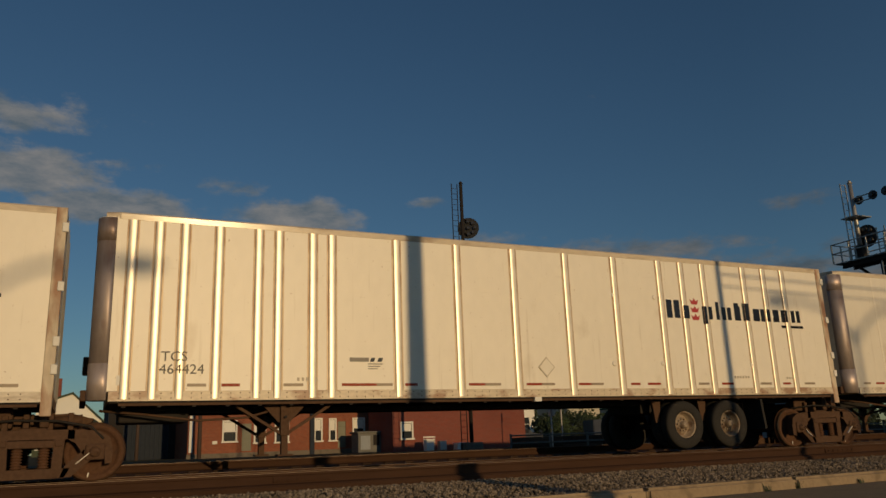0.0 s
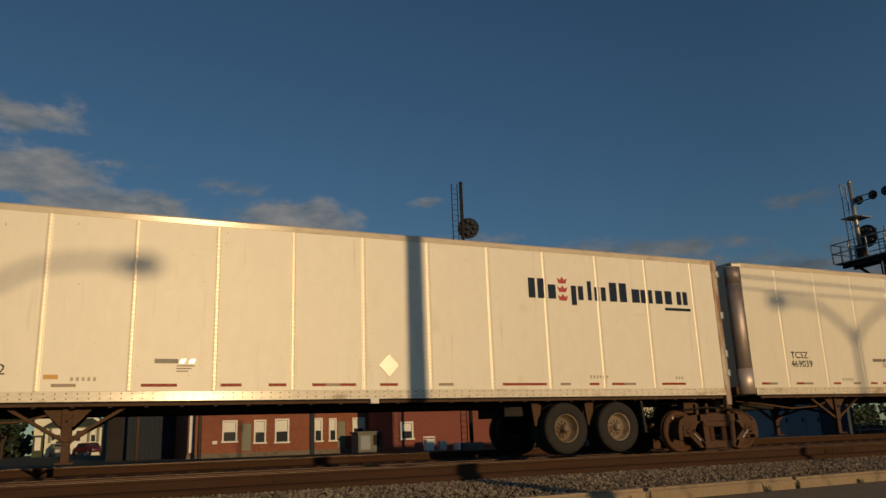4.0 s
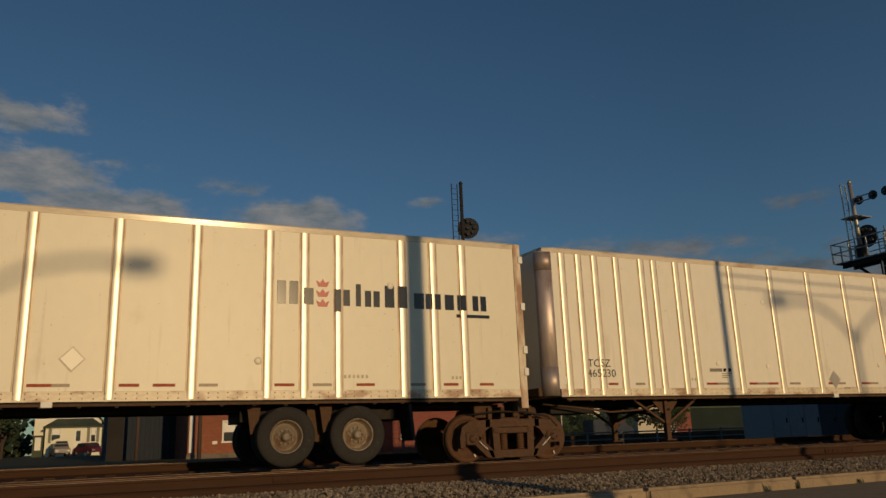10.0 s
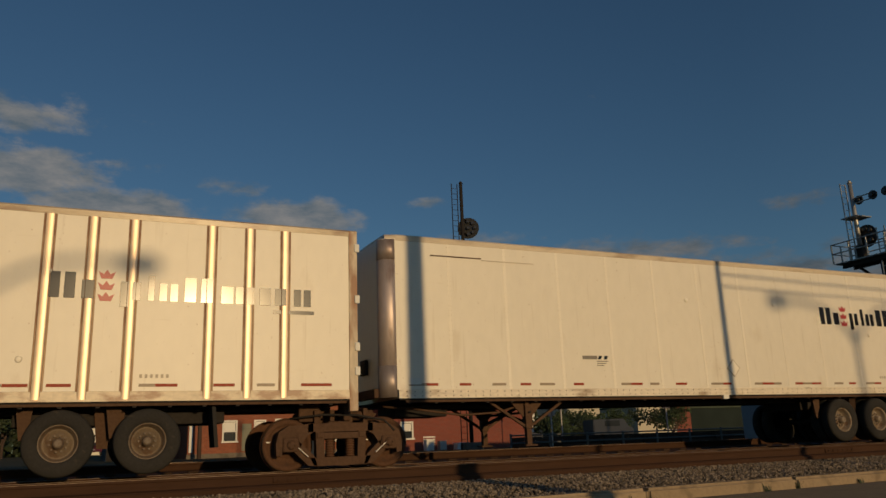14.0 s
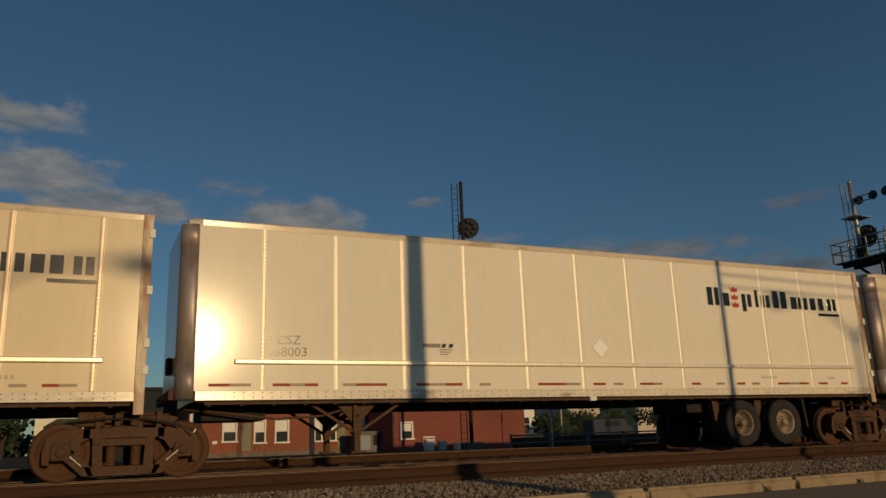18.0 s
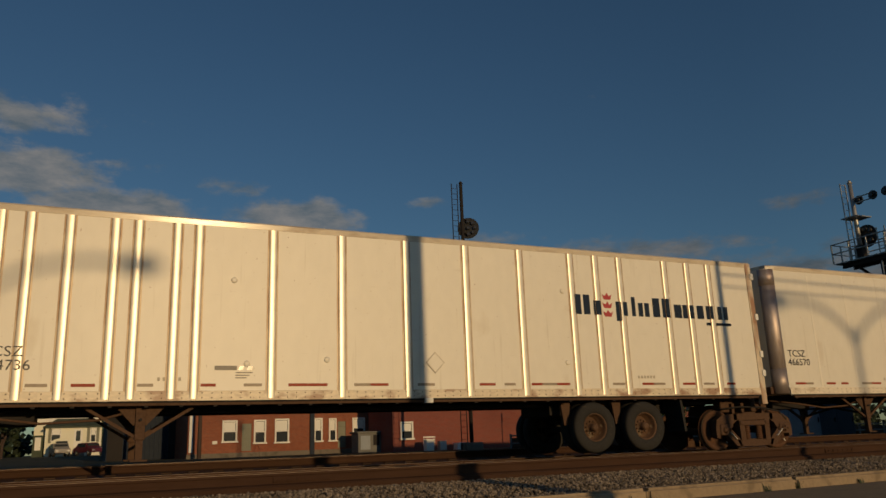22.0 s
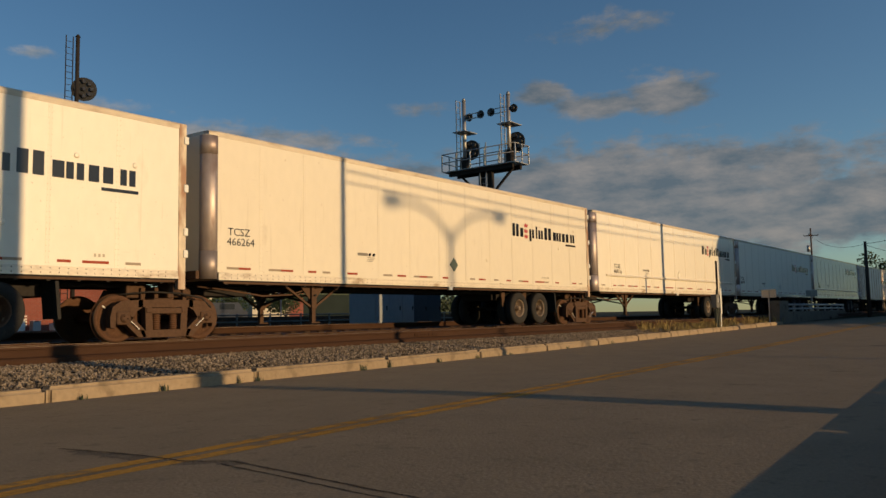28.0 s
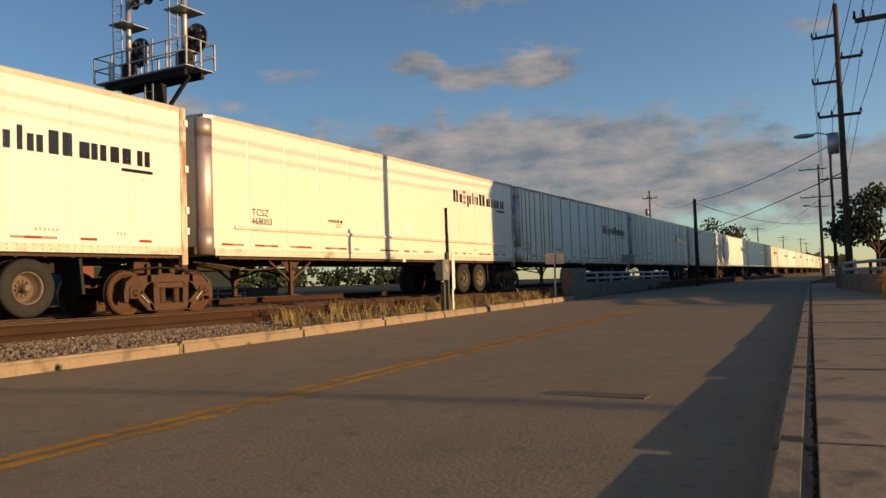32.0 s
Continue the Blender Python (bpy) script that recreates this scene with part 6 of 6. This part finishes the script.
def brick_building():
    e = tagged(empty("brick_building"), "low red brick apartment row with white windows", "building")
    y = 51.0
    wins = [(8.24, 8.97, 1.52, 2.69), (10.2, 10.77, 1.39, 2.69), (11.53, 12.26, 1.38, 2.73), (14.09, 14.47, 1.38, 2.72), (15.1, 15.43, 1.38, 2.69), (16.72, 17.4, 1.55, 2.7)]
    doors = [(9.36, 9.96, 0.9, 2.57), (15.62, 16.17, 0.88, 2.57)]
    up = [(x0, x1, z0 + 3.0, z1 + 3.0) for x0, x1, z0, z1 in wins]
    part("wall", wall_with_holes(6.1, 19.3, 0.2, 6.6, y, 0.3, [*wins, *doors, *up]), BRICKM, e)
    part("side_wall", boxed(6.1, y + 0.3, 0.2, 6.4, y + 9, 6.6), BRICKM, e)
    part("side_wall", boxed(19.0, y + 0.3, 0.2, 19.3, y + 9, 6.6), BRICKM, e)
    part("back_wall", boxed(6.4, y + 8.7, 0.2, 19.0, y + 9, 6.6), BRICKM, e)
    part("roof", boxed(5.9, y - 0.2, 6.6, 19.5, y + 9.2, 6.8, 0.03), SHINGLE, e)
    for w in (*wins, *up):
        window(e, *w, y)
    for d in doors:
        o = part("door", boxed(d[0], y + 0.05, d[2], d[1], y + 0.12, d[3]), DOORM, e, "grey-green panelled door")
        for i in range(3):
            part("door_panel", boxed(d[0] + 0.1, y + 0.03, d[2] + 0.15 + i * 0.6, d[1] - 0.1, y + 0.05, d[2] + 0.6 + i * 0.6, 0.01), DOORM, o)
        for i in range(3):
            part("step", boxed(d[0] - 0.25, y - 0.3 * (3 - i), 0.2, d[1] + 0.25, y, 0.3 + i * 0.12, 0.01), PARAPET, e)
        part("step_rail", tube([(d[1] + 0.3, y - 1.0, 0.3), (d[1] + 0.3, y - 1.0, 1.05), (d[1] + 0.3, y, 1.35)], 0.016), FRAMEM, e)
    part("foundation", boxed(6.05, y - 0.05, 0.1, 19.35, y - 0.004, 0.80, 0.01), PARAPET, e)
    part("downpipe", boxed(6.17, y - 0.14, 0.9, 6.38, y - 0.03, 6.6), TRIM, e, "white rain pipe")
    part("downpipe", boxed(13.72, y - 0.16, 0.5, 14.0, y - 0.03, 6.6), BLUEWALL, e)
    part("pipe_top", boxed(19.2, y - 0.2, 1.4, 19.33, y - 0.05, 6.6), TRIM, e)
    for x, z in ((7.55, 1.35),):
        part("wall_box", boxed(x, y - 0.14, z, x + 0.3, y - 0.02, z + 0.2, 0.02), TRIM, e)
    return e


brick_building()


def brick_shop():
    e = tagged(empty("brick_shop"), "dark red brick commercial building in shade", "building")
    y = 46.0
    wins = [(18.2, 18.85, 1.29, 2.2)]
    part("wall", wall_with_holes(17.6, 27.0, 0.1, 6.0, y, 0.3, wins), BRICKD, e)
    part("side_wall", boxed(17.6, y + 0.3, 0.1, 17.9, y + 4.5, 6.0), BRICKD, e)
    part("side_wall", boxed(26.7, y + 0.3, 0.1, 27.0, y + 12, 6.0), BRICKD, e)
    part("roof", boxed(17.4, y - 0.2, 6.0, 27.2, y + 12, 6.2, 0.03), SHINGLE, e)
    window(e, *wins[0], y, panes=1)
    for i in range(4):
        part("vent_slat", boxed(19.6, y - 0.06, 0.8 + i * 0.16, 20.4, y - 0.01, 0.88 + i * 0.16), TRIM, e)
    return e


brick_shop()


def shed():
    e = tagged(empty("blue_shed"), "dark blue-grey metal warehouse with ribbed siding", "building")
    x0, x1, y = 1.75, 6.6, 58.0
    part("wall", boxed(x0, y, 0.3, x1, y + 10, 5.2), BLUEWALL, e)
    part("roof", boxed(x0 - 0.2, y - 0.2, 5.2, x1 + 0.2, y + 10.2, 5.4, 0.02), DARK, e)
    for i in range(16):
        a = x0 + 0.1 + i * 0.29
        shared("sidrib", lambda: boxed(0, y - 0.06, 0.35, 0.08, y - 0.004, 5.15, 0.01), "siding_rib", BLUEWALL, e, pose(a, 0, 0))
    # near-black panels over both ends of the front, drawn as doors
    part("door", boxed(5.65, y - 0.1, 0.4, 6.55, y - 0.062, 4.6), DARK, e)
    part("door", boxed(1.8, y - 0.1, 0.4, 2.75, y - 0.062, 4.6), DARK, e)
    return e


shed()


def ac_unit():
    e = tagged(empty("utility_box"), "grey metal utility hut with a dark window", "hut")
    part("body", boxed(16.1, 48.2, 0.45, 18.2, 49.6, 1.72, 0.03), HUTGREY, e)
    part("roof", boxed(16.0, 48.1, 1.72, 18.3, 49.7, 1.82, 0.02), HUTGREY, e)
    part("opening", boxed(17.1, 48.17, 0.95, 17.5, 48.196, 1.6), DARK, e)
    part("panel", boxed(16.25, 48.17, 0.7, 16.9, 48.196, 1.55, 0.01), BLUEBOX, e)
    return e


ac_unit()


def house():
    e = tagged(empty("yellow_house"), "pale yellow two-storey house with a green-shingled porch", "house")
    y, yp = 115.0, 112.4
    part("wall", wall_with_holes(-5.2, 2.7, 0.8, 5.5, y, 0.3, [(-4.75, -4.0, 2.0, 3.5)]), PALE, e)
    window(e, -4.75, -4.0, 2.0, 3.5, y)
    gable = part("gable", slab(bmesh.new(), ((-5.2, 5.5), (2.7, 5.5), (-1.0, 9.0), (-5.2, 7.6)), y, y + 0.3), TRIM, e, "white boarded gable")
    for i in range(7):
        part("board", boxed(-5.2, y - 0.012, 5.6 + i * 0.28, 2.5 - i * 0.296, y - 0.002, 5.86 + i * 0.28), TRIM, gable)
    window(e, -4.75, -3.77, 6.0, 7.06, y - 0.1)
    part("side_wall", boxed(2.4, y + 0.3, 0.8, 2.7, y + 9, 5.5), PALE, e)
    part("side_wall", boxed(-5.2, y + 0.3, 0.8, -4.9, y + 9, 7.5), PALE, e)
    bm = bmesh.new()
    slab(bm, ((3.0, 5.2), (-1.0, 9.0), (-1.0, 9.25), (3.2, 5.3)), y - 0.35, y + 9.2)
    slab(bm, ((-5.6, 7.45), (-1.0, 9.0), (-1.0, 9.25), (-5.7, 7.65)), y - 0.35, y + 9.2)
    part("roof", bm, SHINGLE, e)
    wins = [(-3.05, -2.1, 3.05, 4.5), (1.5, 2.0, 2.8, 4.5)]
    porch = part("porch_wall", wall_with_holes(-3.8, 2.75, 0.9, 4.75, yp, 0.2, [*wins, (-0.5, 0.5, 2.2, 4.45)]), PALE, e)
    for w in wins:
        window(e, *w, yp)
    for x in (-3.45, 1.0, 2.1):
        part("shutter", boxed(x, yp - 0.06, 2.75, x + 0.36, yp - 0.004, 4.55, 0.01), DOORM, porch)
    d = part("door", boxed(-0.5, yp + 0.05, 2.2, 0.5, yp + 0.12, 4.45), TRIM, e, "white door with a glass pane")
    part("door_glass", boxed(-0.25, yp + 0.03, 2.9, 0.25, yp + 0.05, 4.2), GLASS, d)
    part("porch_side", boxed(2.55, yp + 0.2, 0.9, 2.75, y, 4.75), PALE, e)
    part("porch_side", boxed(-3.8, yp + 0.2, 0.9, -3.6, y, 4.75), PALE, e)
    bm = bmesh.new()
    v = [bm.verts.new(p) for p in ((-4.1, yp - 0.4, 4.75), (3.0, yp - 0.4, 4.75), (1.6, y, 5.85), (-2.6, y, 5.85), (-4.1, yp - 0.4, 4.6), (3.0, yp - 0.4, 4.6), (3.0, y, 4.6), (-4.1, y, 4.6))]
    for f in ((0, 1, 2, 3), (0, 4, 5, 1), (1, 5, 6, 2), (2, 6, 7, 3), (3, 7, 4, 0), (4, 7, 6, 5)):
        bm.faces.new([v[k] for k in f])
    bmesh.ops.recalc_face_normals(bm, faces=bm.faces)
    part("porch_roof", bm, SHINGLE, e, "green-grey shingled porch roof")
    for i in range(3):
        part("step", boxed(-0.8, yp - 0.35 * (3 - i), 0.9, 0.8, yp, 1.35 + 0.3 * i, 0.02), PARAPET, e)
    bay = part("side_bay", boxed(-5.2, y - 1.4, 0.9, -4.0, y - 0.004, 3.75, 0.03), SHINGLE, e, "dark shingled side bay")
    part("bay_window", boxed(-4.95, y - 1.46, 1.9, -4.25, y - 1.404, 3.5, 0.02), TRIM, bay)
    part("chimney", boxed(-3.2, y + 4, 7.5, -2.5, y + 4.8, 11.4), BRICKD, e)
    return e


house()


def car(x, y, z, paint, label, length=4.3, height=1.5, van=False, turn=0):
    e = tagged(empty("car", pose(x, y, z, 0, 0, turn)), label, "car")
    x = y = z = 0
    bm = bmesh.new()
    L, h = length / 2, height
    if van:
        out = ((-L, 0.35), (-L, h * 0.98), (L * 0.55, h), (L * 0.78, h * 0.62), (L, h * 0.55), (L, 0.35))
    else:
        out = ((-L, 0.35), (-L, h * 0.6), (-L * 0.8, h * 0.66), (-L * 0.5, h * 0.97), (L * 0.2, h), (L * 0.5, h * 0.66), (L * 0.95, h * 0.58), (L, 0.4))
    slab(bm, [(x + a, z + b) for a, b in out], y - 0.85, y + 0.85)
    bmesh.ops.bevel(bm, geom=bm.edges[:], offset=0.06, segments=2, affect="EDGES")
    part("body", bm, paint, e)
    part("side_glass", boxed(x - L * 0.45, y - 0.865, z + h * 0.66, x + L * 0.3, y - 0.852, z + h * 0.92, 0.004), GLASS, e)
    part("front_glass", boxed(x + L * 0.36, y - 0.7, z + h * 0.68, x + L * 0.42, y + 0.7, z + h * 0.92, 0.01), GLASS, e)
    for a in (-L * 0.62, L * 0.62):
        for b in (-0.8, 0.8):
            t = part("wheel", lathe(bmesh.new(), ((0.02, -0.1), (0.29, -0.11), (0.32, -0.07), (0.32, 0.07), (0.29, 0.11), (0.02, 0.1)), (x + a, y + b, z + 0.32), 18), TYRE, e)
            part("hub", lathe(bmesh.new(), ((0.02, -0.118), (0.18, -0.114), (0.19, -0.1)), (x + a, y + b, z + 0.32), 12), GALV, t)
    for a in (-0.6, 0.6):
        part("headlight", boxed(x + L - 0.04, y + a - 0.16, z + 0.55, x + L + 0.01, y + a + 0.16, z + 0.7, 0.02), GALV, e)
    return e


car(-1.87, 104, 1.04, CARTAN, "dusty silver car parked before the yellow house", 4.4, 1.5, False, -80)
car(1.3, 104.5, 1.04, CARRED, "dark red car parked before the yellow house", 4.3, 1.5, False, -62)
for x, y, p, l, v in ((33, 62, CARDARK, "dark parked car in the yard", False), (38, 66, CARDARK, "dark parked car in the yard", False), (44, 60, CARDARK, "dark parked van in the yard", True), (51, 74, CARDARK, "dark parked van in the yard", True), (58, 78, CARDARK, "dark parked car in the yard", False)):
    car(x, y, 0.62, p, l, 4.4, 1.9 if v else 1.45, v)


# yard buildings, tanks and the fence beyond the tracks
def plain_building(name, x0, x1, y, depth, z1, material, label, windows=0, z0=0.4):
    e = tagged(empty(name), label, "building")
    part("wall", boxed(x0, y, z0, x1, y + depth, z1), material, e)
    part("roof", boxed(x0 - 0.2, y - 0.2, z1, x1 + 0.2, y + depth + 0.2, z1 + 0.25, 0.03), SHINGLE, e)
    w = (x1 - x0) / max(windows, 1)
    for i in range(windows):
        a = x0 + (i + 0.3) * w
        window(e, a, a + w * 0.35, z0 + (z1 - z0) * 0.35, z0 + (z1 - z0) * 0.7, y - 0.12, panes=0)
    return e


plain_building("cream_building", 72.6, 79.6, 92, 10, 5.0, CREAM, "cream-walled low building in the yard", 0)
plain_building("cream_building", 60.9, 66.2, 92, 8, 5.45, CREAM, "cream-walled low building in the yard", 0)
plain_building("brick_store", 81, 86, 96, 8, 5.9, BRICKD, "small red brick store far across the yard", 0)
plain_building("green_warehouse", 84, 118, 100, 14, 5.0, YARDWALL, "long dark green-grey warehouse far across the yard", 0)
plain_building("white_store", 54.6, 57.4, 95, 8, 5.5, TRIM, "white low store far across the yard", 1)
def camper():
    e = tagged(empty("camper"), "cream camper trailer with a rounded roof by the yellow house", "camper")
    bm = slab(bmesh.new(), ((-2.95, 1.3), (-0.5, 1.3), (-0.5, 2.7), (-0.8, 3.05), (-1.5, 3.2), (-2.0, 3.2), (-2.6, 3.05), (-2.95, 2.7)), 107.0, 109.5)
    part("body", bm, PALE, e)
    part("rear_window", boxed(-2.4, 106.95, 2.4, -1.1, 106.99, 2.85, 0.01), GLASS, e)
    part("wheel", lathe(bmesh.new(), ((0.02, -0.1), (0.3, -0.1), (0.32, 0.0), (0.3, 0.1), (0.02, 0.1)), (-2.6, 107.6, 1.38), 14), TYRE, e)
    part("wheel", lathe(bmesh.new(), ((0.02, -0.1), (0.3, -0.1), (0.32, 0.0), (0.3, 0.1), (0.02, 0.1)), (-0.85, 107.6, 1.38), 14), TYRE, e)


camper()
fence = tagged(empty("yard_fence"), "low grey pipe fence along the yard", "fence")
for i in range(15):
    x = 18 + i * 2.1
    shared("fpost", lambda: boxed(-0.04, -0.04, 0.3, 0.04, 0.04, 1.2, 0.01), "fence_post", HUTGREY, fence, pose(x, 32, 0))
for z in (0.78, 1.12):
    part("fence_rail", rodded((18, 31.93, z), (47.5, 31.93, z), 0.035, seg=8), HUTGREY, fence)
for x, y, h in ((21.5, 34, 3.6), (26, 40, 5.0), (30.5, 36, 4.2)):
    road_sign(x, y, 0.4, h * 0.62, 0.6, 0.6, "pale square sign on a thin post in the yard")
pole(3.4, 54.0, 0.4, 6.0, 0.12, "rust-brown pole beside the warehouse")
pole(6.6, 49.5, 0.4, 7.5, 0.13, "dark wooden pole at the brick building's corner")
# a low dark wall of stacked ties, added to darken the yard's shaded band
stack = tagged(empty("tie_stack"), "added dark row of old wooden ties for the yard's dark band", "tie stack")
for i in range(13):
    for j in range(3):
        shared("stacktie", lambda: boxed(0, -0.5, 0, 2.55, 0.5, 0.2, 0.015), "old_tie", TIEM, stack, pose(20.5 + i * 2.6 + random.uniform(-0.05, 0.05), 36 + random.uniform(-0.05, 0.05), 0.44 + j * 0.205))
# scrap, barrels and boxes by the wall
for x, y, w, h, m, l in ((19.2, 44.5, 0.5, 0.7, TRIM, "pale plastic tub by the brick wall"), (20.0, 44.3, 0.45, 0.6, GALV, "grey bin by the brick wall"), (21.3, 44.6, 0.6, 0.45, TRIM, "white box by the brick wall")):
    e = tagged(empty("storage_tub"), l, "tub")
    part("body", boxed(x, y, 0.42, x + w, y + w, 0.42 + h, 0.04), m, e)
    part("lid", boxed(x - 0.02, y - 0.02, 0.42 + h, x + w + 0.02, y + w + 0.02, 0.47 + h, 0.02), m, e)


# ---------------- trees ----------------
def tree(x, y, z, h, spread, trunk_h, material, label, seed, clumps=900, name="tree"):
    rng = np.random.RandomState(seed)
    e = tagged(empty(name), label, "tree")
    bm = rodded((x, y, z - 0.2), (x, y, z + h * 0.6), 0.035 * h * 0.6, 0.012 * h, 10)
    centres = []
    for i in range(9):
        a, f = rng.uniform(0, 6.28), rng.uniform(0.45, 1.0)
        tip = Vector((x + math.cos(a) * spread * f * 0.75, y + math.sin(a) * spread * f * 0.75, z + trunk_h + (h - trunk_h) * rng.uniform(0.25, 0.95)))
        rod(bm, (x, y, z + trunk_h * rng.uniform(0.7, 1.2)), tuple(tip), 0.012 * h, 0.004 * h, 6)
        centres.append(np.array(tip))
    part("trunk", bm, WOOD, e)
    centres.append(np.array((x, y, z + h * 0.8)))
    pts = []
    for c in centres:
        n = clumps // len(centres)
        r = spread * rng.uniform(0.35, 0.55)
        p = rng.normal(size=(n, 3))
        p /= np.linalg.norm(p, axis=1)[:, None]
        pts.append(c + p * (r * rng.uniform(0.35, 1.0, (n, 1))) * np.array((1, 1, 0.75)))
    pts = np.concatenate(pts)
    crown = scatter("crown", pts, rng.uniform(0.025, 0.055, len(pts)) * spread, material, rng=rng)
    crown.parent = e
    return e


tree(99, 0.2, 0.2, 9.4, 4.2, 2.6, LEAFD, "broad dark-leaved tree over a brick wall", 1, 2600)
tree(92, -6.5, 0.2, 9.0, 5.0, 2.4, LEAFD, "broad dark-leaved tree over a brick wall", 2, 2200)
tree(196, 28.5, 0.8, 11.5, 5.5, 3.0, LEAF, "green tree behind the train", 3, 1500)
tree(186, 31.5, 0.8, 7.8, 4.5, 2.4, LEAFD, "low green tree behind the train", 4, 1000)
tree(-10, 96, 1.0, 9.5, 5.0, 2.0, LEAFD, "dark green tree beside the yellow house", 5, 2200)
tree(-17, 100, 1.0, 10.5, 5.5, 2.0, LEAFD, "dark green tree beside the yellow house", 6, 1800)
tree(-7.6, 101, 1.0, 8.5, 3.0, 1.5, LEAFD, "dark green tree beside the yellow house", 15, 2000)
tree(24.5, 60, 0.6, 5.0, 3.0, 1.2, LEAFD, "green bushy tree at the shop's corner", 16, 1200)
tree(50, 78, 0.7, 3.0, 3.4, 1.0, LEAFD, "green bushy tree in the yard", 17, 1200)
tree(58, 84, 0.7, 3.0, 3.4, 1.0, LEAF, "green bushy tree in the yard", 18, 1200)
tree(31, 76, 0.7, 6.5, 3.6, 1.6, LEAF, "green bushy tree in the yard", 7, 1200)
tree(37, 82, 0.7, 6.0, 3.6, 1.6, LEAF, "green bushy tree in the yard", 8, 1200)
tree(45, 69, 0.7, 2.2, 2.0, 0.4, LEAF, "low green bush along the yard", 31, 900)
tree(48.6, 71, 0.7, 2.4, 1.9, 0.4, LEAFD, "low green bush along the yard", 32, 900)
tree(52.5, 70, 0.7, 2.8, 2.1, 0.4, LEAF, "low green bush along the yard", 33, 900)
tree(63.5, 74, 0.7, 3.6, 2.2, 0.5, LEAF, "low green bush along the yard", 34, 900)
tree(66, 80, 0.7, 3.2, 3.6, 1.6, LEAFD, "green bushy tree in the yard", 9, 1000)
# far woods along the skyline
frng = np.random.RandomState(21)
pts = []
for i in range(120):
    a = frng.uniform(-20, 120)
    x = 260 + i * 1.6 + frng.uniform(-4, 4)
    y = 46 - (i / 120) * 34 + frng.uniform(-3, 3)
    r = frng.uniform(2.4, 4.2)
    p = frng.normal(size=(60, 3))
    p /= np.linalg.norm(p, axis=1)[:, None]
    pts.append(np.array((x, y, 2.2 + r * 0.7)) + p * r * frng.uniform(0.5, 1.0, (60, 1)))
pts = np.concatenate(pts)
tagged(scatter("far_woods", pts, frng.uniform(0.3, 0.75, len(pts)), LEAFD, rng=frng), "dark line of distant trees on the skyline", "woods", kind="stuff")

# a dark hedge of trees behind the yard and the houses
pts = []
for i in range(170):
    x, y = -70 + i * 1.9 + frng.uniform(-2, 2), 134 + frng.uniform(-4, 4) + 6 * math.sin(i * 0.2)
    r = frng.uniform(2.2, 4.0)
    p = frng.normal(size=(45, 3))
    p /= np.linalg.norm(p, axis=1)[:, None]
    pts.append(np.array((x, y, 1.0 + r * 0.8)) + p * r * frng.uniform(0.4, 1.0, (45, 1)))
pts = np.concatenate(pts)
tagged(scatter("hedge_row", pts, frng.uniform(0.3, 0.8, len(pts)), LEAFD, rng=frng), "dark green row of trees behind the yard", "woods", kind="stuff")

# ---------------- the sunny side of the street ----------------
def street_block(x0, x1, y0, y1, z1, label):
    e = tagged(empty("street_block"), label, "building")
    part("wall", boxed(x0, y0, -0.1, x1, y1, z1), BRICKD, e)
    part("roof", boxed(x0 - 0.2, y0 - 0.2, z1, x1 + 0.2, y1 + 0.2, z1 + 0.3, 0.03), SHINGLE, e)
    n = int((x1 - x0) / 5)
    for i in range(n):
        a = x0 + (i + 0.35) * (x1 - x0) / n
        part("window", boxed(a, y1 + 0.004, 1.2, a + 1.6, y1 + 0.05, 2.9, 0.01), GLASS, e)
    return e


street_block(46.6, 96.0, -24, -9.5, 9.4, "long brown brick building that shades the street")
street_block(116.0, 144.0, -24, -9.5, 10.5, "brown brick building farther along the street")
street_block(101.0, 112.0, -8.0, 0.2, 3.4, "low dark red brick building under the trees")


def crossing_box(x, y):
    e = tagged(empty("crossing_signal"), "distant crossing signal mast with a silver cabinet", "signal")
    part("mast", rodded((x, y, 0.1), (x, y, 5.2), 0.07), GALV, e)
    part("cross_plate", boxed(x - 0.03, y - 0.6, 4.2, x + 0.03, y + 0.6, 4.45), TRIM, e)
    part("lamp_bar", boxed(x - 0.05, y - 0.5, 3.0, x + 0.05, y + 0.5, 3.12), DARK, e)
    part("cabinet", boxed(x + 1, y - 1.6, 0.1, x + 3, y - 0.4, 2.3, 0.05), GALV, e)
    return e


crossing_box(180, 9.2)


motions()
